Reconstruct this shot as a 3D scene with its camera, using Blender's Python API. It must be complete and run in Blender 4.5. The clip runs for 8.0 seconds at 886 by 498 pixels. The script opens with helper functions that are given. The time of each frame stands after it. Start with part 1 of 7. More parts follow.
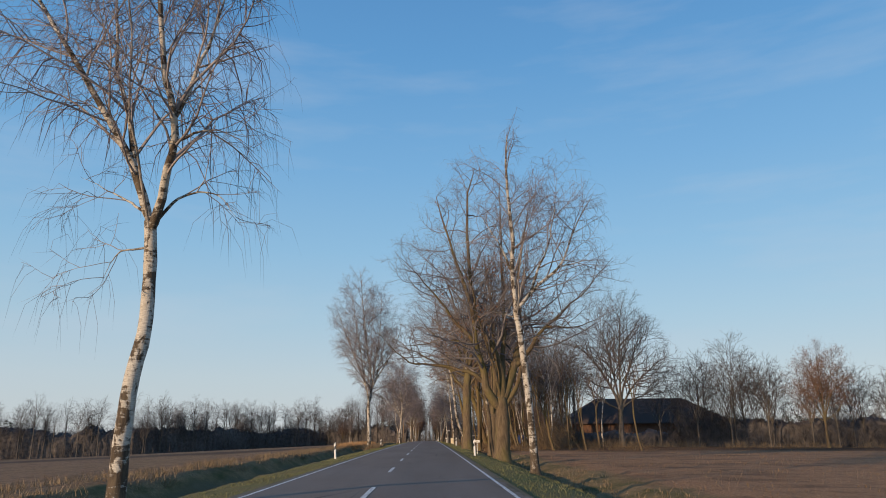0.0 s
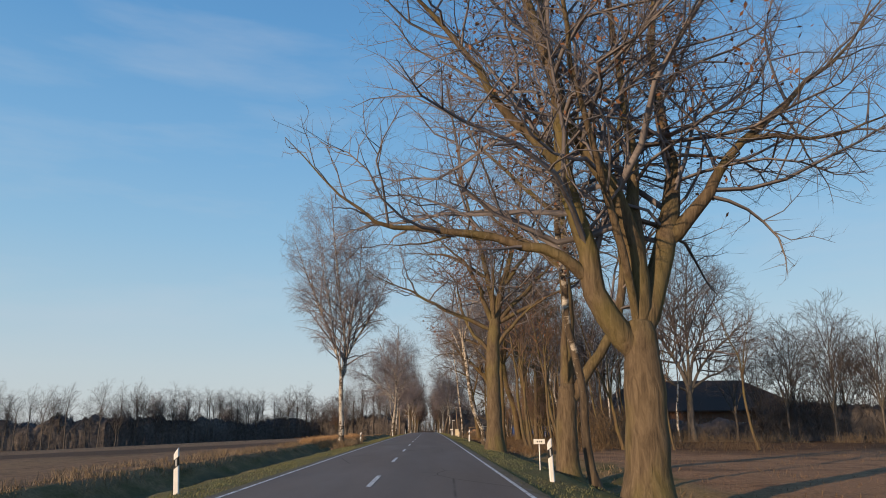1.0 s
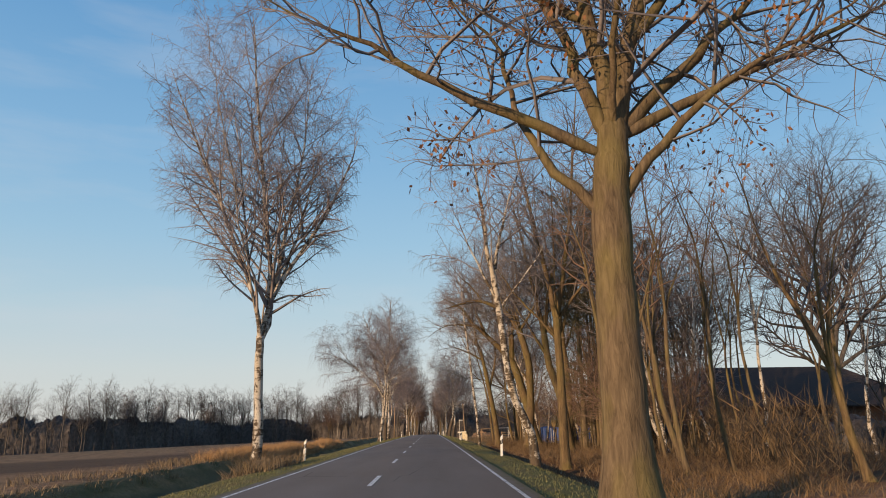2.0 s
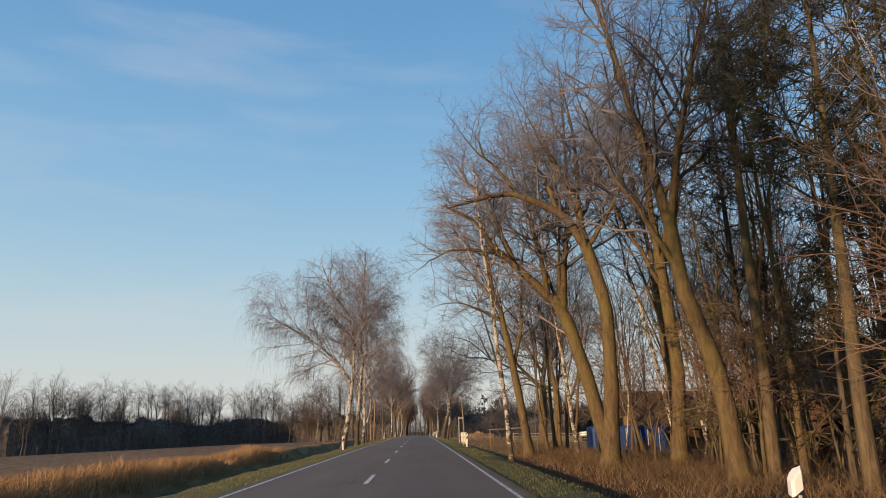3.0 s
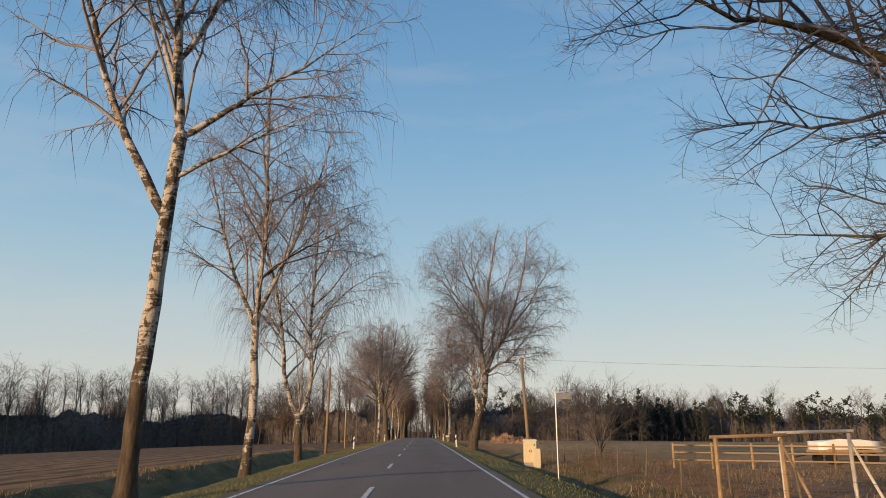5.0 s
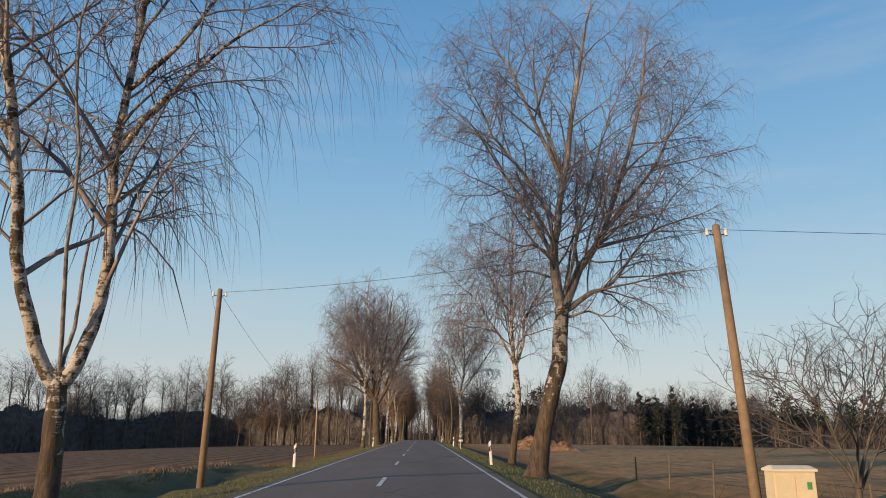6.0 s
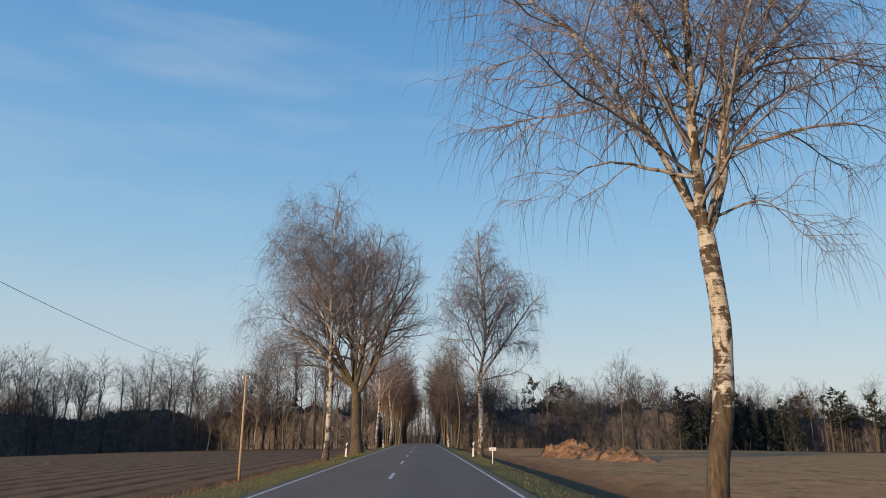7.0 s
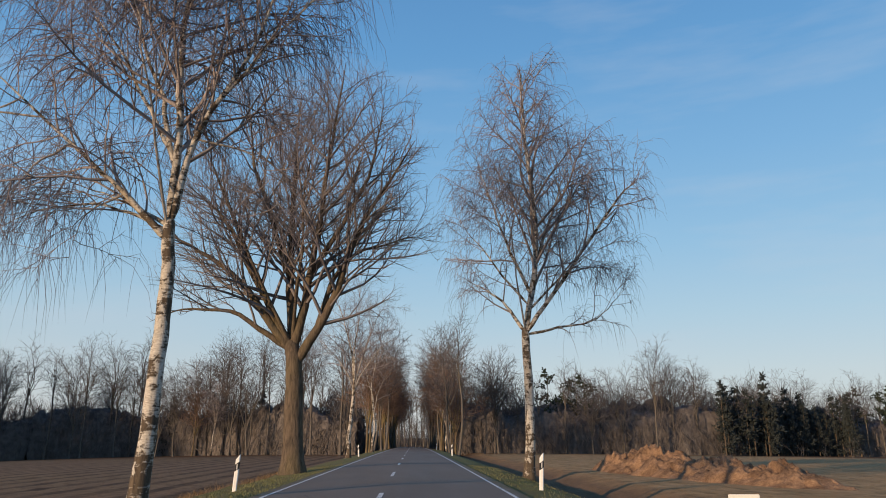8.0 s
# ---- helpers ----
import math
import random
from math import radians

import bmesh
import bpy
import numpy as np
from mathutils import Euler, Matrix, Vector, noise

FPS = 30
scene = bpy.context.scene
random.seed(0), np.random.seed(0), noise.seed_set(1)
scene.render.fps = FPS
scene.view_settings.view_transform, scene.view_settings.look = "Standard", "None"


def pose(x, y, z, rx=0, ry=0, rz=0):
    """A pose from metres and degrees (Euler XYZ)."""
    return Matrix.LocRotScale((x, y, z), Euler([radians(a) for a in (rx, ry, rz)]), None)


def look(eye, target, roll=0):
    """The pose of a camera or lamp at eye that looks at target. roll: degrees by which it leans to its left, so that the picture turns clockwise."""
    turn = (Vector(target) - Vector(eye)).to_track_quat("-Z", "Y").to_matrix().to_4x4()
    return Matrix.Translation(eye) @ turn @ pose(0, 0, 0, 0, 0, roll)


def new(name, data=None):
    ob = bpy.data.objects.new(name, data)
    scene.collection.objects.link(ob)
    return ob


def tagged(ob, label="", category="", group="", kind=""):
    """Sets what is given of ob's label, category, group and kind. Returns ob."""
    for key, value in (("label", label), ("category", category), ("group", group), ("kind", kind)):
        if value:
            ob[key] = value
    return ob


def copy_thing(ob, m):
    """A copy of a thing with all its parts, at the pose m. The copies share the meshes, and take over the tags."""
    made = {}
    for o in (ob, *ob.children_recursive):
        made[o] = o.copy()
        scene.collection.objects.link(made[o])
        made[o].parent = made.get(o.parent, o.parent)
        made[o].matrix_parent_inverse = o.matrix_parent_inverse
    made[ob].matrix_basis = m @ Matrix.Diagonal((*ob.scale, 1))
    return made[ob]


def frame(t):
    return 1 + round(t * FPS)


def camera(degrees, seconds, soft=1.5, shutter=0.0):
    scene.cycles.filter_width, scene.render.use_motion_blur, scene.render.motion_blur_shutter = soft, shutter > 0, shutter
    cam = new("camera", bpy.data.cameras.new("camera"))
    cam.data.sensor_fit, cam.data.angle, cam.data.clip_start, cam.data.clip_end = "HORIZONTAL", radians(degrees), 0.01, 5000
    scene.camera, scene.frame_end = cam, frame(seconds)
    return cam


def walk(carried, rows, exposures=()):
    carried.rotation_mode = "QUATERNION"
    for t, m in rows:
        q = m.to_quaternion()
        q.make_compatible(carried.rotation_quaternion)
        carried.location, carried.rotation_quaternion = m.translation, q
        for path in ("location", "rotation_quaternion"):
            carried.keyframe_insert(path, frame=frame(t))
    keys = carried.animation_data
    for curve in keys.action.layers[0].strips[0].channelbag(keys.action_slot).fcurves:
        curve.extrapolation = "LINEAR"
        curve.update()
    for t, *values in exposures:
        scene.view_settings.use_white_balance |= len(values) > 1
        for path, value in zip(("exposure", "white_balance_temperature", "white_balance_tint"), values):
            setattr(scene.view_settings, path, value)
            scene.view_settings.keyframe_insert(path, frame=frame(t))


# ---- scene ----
# The road runs along +y; the camera drives north on it in the right-hand lane.
cam = camera(64.0, 8.0, soft=0.98)

CURVE = 22000.0   # radius of the gentle convex road profile


def rise(y):
    """Height of the road's centre line."""
    y = np.minimum(np.asarray(y, float), 900.0)
    return -(y - 120.0) ** 2 / (2 * CURVE)


# seconds, x, y, z, pitch above level, lean, heading
PATH = [
    (0, 1.420, 0.449, 1.025, 14.82, -0.6, -1.27),
    (0.5, 1.380, 16.334, 1.106, 14.1, -0.7, -1.45),
    (1, 1.360, 32.22, 1.175, 14.08, -0.6, -1.24),
    (1.5, 1.460, 48.104, 1.233, 14.17, -0.7, -0.89),
    (3, 1.350, 95.74, 1.337, 14.13, -0.9, -2.07),
    (3.5, 1.250, 111.626, 1.348, 14.15, -0.8, -2.13),
    (4, 1.190, 127.525, 1.349, 14.13, -0.6, -2.04),
    (4.5, 1.170, 143.455, 1.337, 14.15, -0.5, -1.89),
    (5.8, 1.110, 185.042, 1.254, 14.13, 0.2, -1.66),
    (6, 1.100, 191.444, 1.234, 14.25, 0.2, -1.57),
    (6.5, 1.100, 207.456, 1.176, 14.19, 0.2, -1.6),
    (7, 1.030, 223.471, 1.107, 14.39, 0.2, -1.51),
    (7.5, 0.900, 239.496, 1.025, 14.62, 0.2, -1.78),
    (8, 0.800, 255.531, 0.933, 14.63, 0.2, -2.23),
]
# the clip's own exposure and white balance drift a little: seconds, stops, kelvin, tint
EXPOSURES = [(0, -0.05, 6350, 10), (0.5, -0.1, 6350, 10), (1.0, -0.04, 6450, 10), (1.5, 0.08, 6850, 12), (3.0, 0.1, 7150, 13), (4.5, 0.04, 7700, 15), (6.0, 0.0, 6950, 12), (7.0, 0.0, 6600, 11), (8.0, 0.0, 6550, 11)]
walk(cam, [(t, Matrix.Translation((x, y, z)) @ pose(0, 0, 0, 90 + p, 0, w) @ pose(0, 0, 0, 0, 0, lean)) for t, x, y, z, p, lean, w in PATH], EXPOSURES)

# ---- light ----
SUN_TO = Vector((-0.7, -0.72, 0.0)).normalized()
SUN_ELEVATION = radians(9.5)
world = bpy.data.worlds.new("world")
scene.world = world
world.use_nodes = True
wn, wl = world.node_tree.nodes, world.node_tree.links
wn.clear()
sky = wn.new("ShaderNodeTexSky")
sky.sky_type, sky.sun_disc = "NISHITA", False
sky.sun_elevation, sky.sun_rotation = SUN_ELEVATION, math.atan2(SUN_TO.x, SUN_TO.y)
sky.air_density, sky.dust_density, sky.ozone_density = 1.0, 0.3, 3.0
# pale winter haze low in the sky, thin veils of cirrus above it
sky_dir = wn.new("ShaderNodeTexCoord")
sky_sep = wn.new("ShaderNodeSeparateXYZ")
wl.new(sky_dir.outputs["Generated"], sky_sep.inputs[0])
haze = wn.new("ShaderNodeValToRGB")
HAZE = [(0.0, (7.3, 7.6, 7.8)), (0.08, (6.6, 7.7, 8.3)), (0.16, (5.15, 7.3, 8.75)), (0.25, (3.7, 6.5, 9.0)), (0.36, (2.55, 5.45, 8.75)), (0.5, (1.6, 4.25, 7.9)), (0.85, (0.5, 1.8, 5.1))]
while len(haze.color_ramp.elements) < len(HAZE):
    haze.color_ramp.elements.new(0.5)
for el, (p, c) in zip(haze.color_ramp.elements, HAZE):
    el.position, el.color = p, (*c, 1)
wl.new(sky_sep.outputs["Z"], haze.inputs["Fac"])
blend = wn.new("ShaderNodeMix")
blend.data_type = "RGBA"
blend.inputs[0].default_value = 0.8
wl.new(sky.outputs[0], blend.inputs[6])
wl.new(haze.outputs[0], blend.inputs[7])
veil_map = wn.new("ShaderNodeMapping")
veil_map.inputs["Scale"].default_value = (1.2, 1.2, 6.5)
veil_map.inputs["Rotation"].default_value = (0.0, radians(7), 0.3)
wl.new(sky_dir.outputs["Generated"], veil_map.inputs["Vector"])
veil = wn.new("ShaderNodeTexNoise")
veil.inputs["Scale"].default_value, veil.inputs["Detail"].default_value, veil.inputs["Roughness"].default_value = 2.2, 6.0, 0.55
wl.new(veil_map.outputs[0], veil.inputs["Vector"])
veil_span = wn.new("ShaderNodeMapRange")
veil_span.inputs["From Min"].default_value, veil_span.inputs["From Max"].default_value, veil_span.inputs["To Max"].default_value = 0.5, 0.82, 0.34
wl.new(veil.outputs["Fac"], veil_span.inputs["Value"])
cloudy = wn.new("ShaderNodeMix")
cloudy.data_type = "RGBA"
cloudy.inputs[7].default_value = (6.2, 6.8, 7.6, 1)
wl.new(veil_span.outputs["Result"], cloudy.inputs[0])
wl.new(blend.outputs[2], cloudy.inputs[6])
back, wout = wn.new("ShaderNodeBackground"), wn.new("ShaderNodeOutputWorld")
back.inputs["Strength"].default_value = 0.092
wl.new(cloudy.outputs[2], back.inputs["Color"])
wl.new(back.outputs[0], wout.inputs["Surface"])
sun = new("sun", bpy.data.lights.new("sun", "SUN"))
sun.data.energy, sun.data.angle, sun.data.color = 5.0, radians(0.6), (1.0, 0.71, 0.44)
sun.matrix_basis = look((0, 0, 60), Vector((0, 0, 60)) - Vector((SUN_TO.x * math.cos(SUN_ELEVATION), SUN_TO.y * math.cos(SUN_ELEVATION), math.sin(SUN_ELEVATION))))
scene.view_settings.exposure = 0.0


# ---- materials ----
class Nodes:
    """A small wrapper to write node materials in a few lines."""

    def __init__(self, name, rough=0.85, metal=0.0, spec=0.3):
        self.mat = bpy.data.materials.new(name)
        self.mat.use_nodes = True
        self.t = self.mat.node_tree
        self.bsdf = self.t.nodes["Principled BSDF"]
        self.bsdf.inputs["Roughness"].default_value = rough
        self.bsdf.inputs["Metallic"].default_value = metal
        self.bsdf.inputs["Specular IOR Level"].default_value = spec

    def add(self, kind, **values):
        n = self.t.nodes.new(kind)
        for k, v in values.items():
            if k in n.inputs:
                n.inputs[k].default_value = v
        return n

    def link(self, a, b):
        self.t.links.new(a, b)

    def coords(self, kind="Object", scale=(1, 1, 1)):
        c = self.add("ShaderNodeTexCoord")
        m = self.add("ShaderNodeMapping", Scale=scale)
        self.link(c.outputs[kind], m.inputs["Vector"])
        return m.outputs["Vector"]

    def place(self, scale=(1, 1, 1)):
        g = self.add("ShaderNodeNewGeometry")
        m = self.add("ShaderNodeMapping", Scale=scale)
        self.link(g.outputs["Position"], m.inputs["Vector"])
        return m.outputs["Vector"]

    def noise(self, vec, scale=1.0, detail=4.0, rough=0.55, distortion=0.0):
        n = self.add("ShaderNodeTexNoise", Scale=scale, Detail=detail, Roughness=rough, Distortion=distortion)
        self.link(vec, n.inputs["Vector"])
        return n.outputs["Fac"]

    def ramp(self, fac, stops):
        r = self.add("ShaderNodeValToRGB")
        e = r.color_ramp.elements
        while len(e) < len(stops):
            e.new(0.5)
        for el, (p, c) in zip(e, stops):
            el.position, el.color = p, (*c, 1) if len(c) == 3 else c
        self.link(fac, r.inputs["Fac"])
        return r.outputs["Color"]

    def span(self, fac, a, b, lo=0.0, hi=1.0):
        m = self.add("ShaderNodeMapRange")
        m.inputs["From Min"].default_value, m.inputs["From Max"].default_value = a, b
        m.inputs["To Min"].default_value, m.inputs["To Max"].default_value = lo, hi
        self.link(fac, m.inputs["Value"])
        return m.outputs["Result"]

    def math(self, op, a, b):
        m = self.add("ShaderNodeMath")
        m.operation = op
        for v, s in ((a, m.inputs[0]), (b, m.inputs[1])):
            if isinstance(v, (int, float)):
                s.default_value = v
            else:
                self.link(v, s)
        return m.outputs[0]

    def mix(self, fac, a, b, kind="MIX"):
        m = self.add("ShaderNodeMix")
        m.data_type, m.blend_type = "RGBA", kind
        for v, s in ((fac, m.inputs[0]), (a, m.inputs[6]), (b, m.inputs[7])):
            if isinstance(v, (int, float)):
                s.default_value = v
            elif isinstance(v, tuple):
                s.default_value = (*v, 1)
            else:
                self.link(v, s)
        return m.outputs[2]

    def color(self, c):
        if isinstance(c, tuple):
            self.bsdf.inputs["Base Color"].default_value = (*c, 1)
        else:
            self.link(c, self.bsdf.inputs["Base Color"])
        return self

    def bump(self, height, strength=0.5, distance=0.02):
        b = self.add("ShaderNodeBump", Strength=strength, Distance=distance)
        self.link(height, b.inputs["Height"])
        self.link(b.outputs["Normal"], self.bsdf.inputs["Normal"])
        return self


def plain(name, c, rough=0.6, metal=0.0, vary=0.25, scale=6.0):
    """A surface of one colour with grain and a little dirt."""
    n = Nodes(name, rough, metal)
    v = n.coords()
    a, b = n.noise(v, scale), n.noise(v, scale * 7, 3)
    f = n.math("ADD", n.math("MULTIPLY", a, 0.6), n.math("MULTIPLY", b, 0.4))
    lo, hi = tuple(k * (1 - vary) for k in c), tuple(min(1, k * (1 + vary)) for k in c)
    n.color(n.ramp(f, [(0.3, lo), (0.7, hi)]))
    return n.bump(b, 0.25, 0.01).mat


def make_bark(name, dark, light, green=0.0):
    n = Nodes(name, 0.95, spec=0.1)
    v = n.coords(scale=(1, 1, 0.18))
    ridges = n.noise(v, 9, 5, 0.65, 0.6)
    patches = n.noise(n.coords(scale=(1, 1, 0.5)), 0.9, 3)
    c = n.ramp(ridges, [(0.32, dark), (0.68, light)])
    moss = n.span(patches, 0.45, 0.7, 0.0, green)
    n.color(n.mix(moss, c, (0.17, 0.145, 0.045)))
    return n.bump(ridges, 0.9, 0.05).mat


def make_birch_bark(name="birch_bark", foot=1.7, depth=0.16):
    """White bark with thin dark rings, black scars and a cracked brown foot."""
    n = Nodes(name, 0.8, spec=0.2)
    obj = n.coords()
    sep = n.add("ShaderNodeSeparateXYZ")
    n.link(obj, sep.inputs[0])
    rings = n.noise(n.coords(scale=(1.2, 1.2, 9)), 2.0, 4, 0.7)
    scars = n.noise(n.coords(scale=(1.0, 1.0, 0.75)), 3.4, 5, 0.62, 0.7)
    fine = n.noise(n.coords(scale=(2, 2, 14)), 6, 3)
    algae = n.noise(n.coords(scale=(1, 1, 0.4)), 1.1, 4)
    white = n.ramp(fine, [(0.3, (0.27, 0.245, 0.21)), (0.62, (0.57, 0.53, 0.47))])
    white = n.mix(n.span(algae, 0.45, 0.68, 0.0, 0.6), white, (0.34, 0.26, 0.165))
    low = n.span(sep.outputs["Z"], 0.2, foot, depth, 0.0)   # cracked black bark near the foot
    cut = n.math("ADD", scars, low)
    marks = n.span(n.math("ADD", n.math("MULTIPLY", cut, 0.72), n.math("MULTIPLY", rings, 0.33)), 0.515, 0.565)
    furrows = n.noise(n.coords(scale=(1, 1, 0.22)), 9, 4, 0.65, 0.5)
    rough_bark = n.ramp(furrows, [(0.35, (0.045, 0.034, 0.026)), (0.7, (0.13, 0.098, 0.066))])
    n.color(n.mix(marks, white, rough_bark))
    return n.bump(n.math("ADD", n.math("MULTIPLY", rings, 0.6), n.math("SUBTRACT", furrows, marks)), 0.8, 0.02).mat


def make_twigs(name, a, b):
    n = Nodes(name, 0.8, spec=0.2)
    v = n.noise(n.coords(), 0.8, 3)
    n.color(n.ramp(v, [(0.3, a), (0.7, b)]))
    return n.mat


def make_asphalt():
    n = Nodes("asphalt", 0.85, spec=0.2)
    p = n.place()
    grain = n.noise(p, 60, 3, 0.7)
    wear = n.noise(n.place((0.9, 0.07, 1)), 1.0, 4)
    patch = n.noise(n.place((0.35, 0.12, 1)), 0.9, 5, 0.6)
    base = n.ramp(grain, [(0.3, (0.112, 0.087, 0.068)), (0.7, (0.232, 0.182, 0.144))])
    tone = n.mix(n.span(wear, 0.3, 0.7), base, (0.20, 0.159, 0.127))
    crack = n.add("ShaderNodeTexVoronoi", Scale=0.45)
    crack.feature = "DISTANCE_TO_EDGE"
    n.link(n.place((1, 0.35, 1)), crack.inputs["Vector"])
    lines = n.span(crack.outputs["Distance"], 0.0, 0.012, 0.6, 0.0)
    lines = n.math("MULTIPLY", lines, n.span(patch, 0.52, 0.6))
    sep = n.add("ShaderNodeSeparateXYZ")
    n.link(p, sep.inputs[0])
    ragged = n.noise(n.place((1.0, 0.6, 1)), 2.2, 5, 0.7)   # soil and moss creeping in over the edges
    off = n.math("ABSOLUTE", n.math("SUBTRACT", sep.outputs["X"], 0.25), 0.0)
    dirt = n.span(n.math("ADD", off, n.span(ragged, 0.25, 0.75, -0.3, 0.3)), 3.2, 3.4)
    tone = n.mix(dirt, tone, n.ramp(grain, [(0.3, (0.085, 0.072, 0.04)), (0.7, (0.2, 0.16, 0.09))]))
    n.color(n.mix(lines, tone, (0.02, 0.018, 0.017)))
    rough = n.span(patch, 0.3, 0.7, 0.7, 0.9)
    n.link(rough, n.bsdf.inputs["Roughness"])
    return n.bump(grain, 0.35, 0.006).mat


def make_line_paint():
    n = Nodes("line_paint", 0.6)
    p = n.place()
    worn = n.noise(n.place((4, 1.5, 1)), 3, 5, 0.7)
    n.color(n.mix(n.span(worn, 0.5, 0.62), (0.72, 0.70, 0.66), (0.22, 0.205, 0.19)))
    return n.bump(n.noise(p, 40), 0.2, 0.004).mat


def make_ground():
    """Verge grass by the road, bleached grass in the ditches, ploughed soil to the left, stubble and young green to the right, leaf litter in the woods."""
    n = Nodes("ground_cover", 0.95, spec=0.1)
    sep = n.add("ShaderNodeSeparateXYZ")
    n.link(n.place(), sep.inputs[0])
    wob = n.noise(n.place((0.5, 0.25, 1)), 1.0, 4)
    x = n.math("ADD", sep.outputs["X"], n.span(wob, 0.2, 0.8, -0.9, 0.9))
    big = n.noise(n.place((0.05, 0.02, 1)), 1.0, 5, 0.6)
    y = n.math("ADD", sep.outputs["Y"], n.span(big, 0.2, 0.8, -14, 14))
    fine = n.noise(n.place(), 9, 5, 0.7)
    mid = n.noise(n.place((1, 0.5, 1)), 0.8, 5, 0.65)
    grass = n.mix(n.span(mid, 0.35, 0.65), n.ramp(fine, [(0.3, (0.10, 0.104, 0.036)), (0.7, (0.225, 0.215, 0.085))]), (0.18, 0.145, 0.068))
    dry = n.mix(n.span(fine, 0.3, 0.7), (0.16, 0.105, 0.05), (0.36, 0.25, 0.125))
    dry = n.mix(n.span(mid, 0.4, 0.7), dry, (0.075, 0.08, 0.025))
    rows = n.add("ShaderNodeTexWave", Scale=1.0, Distortion=0.05, Detail=2.0)
    rows.inputs["Detail Scale"].default_value = 2.0
    rows.bands_direction = "X"
    n.link(n.place((0.13, 0.0, 0)), rows.inputs["Vector"])
    clods = n.noise(n.place((1, 0.6, 1)), 3.5, 6, 0.75)
    soil = n.mix(n.span(clods, 0.3, 0.7), (0.16, 0.094, 0.052), (0.37, 0.235, 0.135))
    soil = n.mix(n.span(big, 0.45, 0.75, 0.0, 0.55), soil, (0.28, 0.19, 0.09))
    stubble = n.mix(n.span(fine, 0.3, 0.7), (0.21, 0.112, 0.056), (0.50, 0.285, 0.15))
    streak = n.noise(n.place((0.16, 0.32, 1)), 1.0, 6, 0.7)
    stubble = n.mix(n.span(streak, 0.5, 0.62, 0.0, 0.5), stubble, (0.085, 0.05, 0.032))
    soil = n.mix(n.span(streak, 0.52, 0.66, 0.0, 0.5), soil, (0.32, 0.215, 0.115))
    tilth = n.noise(n.place((0.9, 0.55, 1)), 1.0, 6, 0.75)
    soil = n.mix(n.span(tilth, 0.5, 0.6, 0.0, 0.45), soil, (0.075, 0.05, 0.034))
    stubble = n.mix(n.span(tilth, 0.52, 0.62, 0.0, 0.4), stubble, (0.09, 0.052, 0.032))
    fresh = n.math("MULTIPLY", n.math("MULTIPLY", n.span(x, -12.5, -14.0), n.span(y, 94, 102)), n.span(y, 134, 124))   # newly turned, darker soil
    soil = n.mix(n.math("MULTIPLY", fresh, 0.75), soil, (0.07, 0.047, 0.034))
    late = n.span(sep.outputs["Y"], 215, 255)
    soil = n.mix(late, soil, n.mix(0.3, soil, (0.13, 0.082, 0.05)))
    soil = n.mix(n.math("MULTIPLY", n.math("MULTIPLY", n.span(rows.outputs["Fac"], 0.5, 0.85), n.span(sep.outputs["Y"], 120, 190, 0.12, 1.0)), n.span(mid, 0.35, 0.65, 1.0, 0.25)), soil, (0.075, 0.047, 0.03))
    green = n.mix(n.span(mid, 0.3, 0.7), (0.30, 0.188, 0.085), (0.52, 0.335, 0.165))
    green = n.mix(n.span(clods, 0.45, 0.62, 0.0, 0.55), green, (0.36, 0.175, 0.07))
    green = n.mix(n.span(tilth, 0.5, 0.62, 0.0, 0.6), green, (0.11, 0.085, 0.04))
    right = n.mix(n.span(y, 185, 225), stubble, green)
    litter = n.mix(n.span(fine, 0.3, 0.7), (0.075, 0.04, 0.02), (0.17, 0.09, 0.045))
    west = n.math("SUBTRACT", x, n.span(sep.outputs["Y"], 222, 250, 0.0, 1.7))   # the field comes closer to the road where the ditch ends
    c = n.mix(n.span(west, -10.8, -9.9), soil, dry)
    c = n.mix(n.span(west, -9.4, -8.6), c, n.mix(n.span(mid, 0.3, 0.7), (0.085, 0.083, 0.04), (0.20, 0.155, 0.09)))
    c = n.mix(n.span(x, -6.6, -5.8), c, grass)
    c = n.mix(n.span(x, 6.6, 7.6), c, dry)
    c = n.mix(n.span(x, 9.8, 11.0), c, right)
    trough = n.math("MULTIPLY", n.math("MULTIPLY", n.span(x, 6.8, 7.8), n.span(x, 14.0, 11.5)), n.span(y, 228, 244))
    c = n.mix(n.math("MULTIPLY", trough, 0.8), c, n.mix(n.span(clods, 0.3, 0.7), (0.075, 0.048, 0.032), (0.18, 0.115, 0.072)))   # darker, clodded brown along the trough
    c = n.mix(n.math("MULTIPLY", n.span(x, 6.5, 8.0), n.math("MULTIPLY", n.span(y, 78, 92), n.span(y, 160, 145))), c, litter)
    c = n.mix(n.span(y, 385, 415), c, litter)
    n.color(c)
    h = n.math("ADD", n.math("MULTIPLY", clods, 0.7), fine)
    h = n.math("SUBTRACT", h, n.math("MULTIPLY", n.math("MULTIPLY", rows.outputs["Fac"], n.span(sep.outputs["Y"], 120, 190, 0.1, 0.4)), n.span(x, -9.5, -10.5)))
    return n.bump(h, 0.9, 0.09).mat


def make_needles(name, a, b):
    n = Nodes(name, 0.7, spec=0.3)
    v = n.noise(n.coords(), 1.3, 4)
    n.color(n.ramp(v, [(0.3, a), (0.7, b)]))
    return n.mat


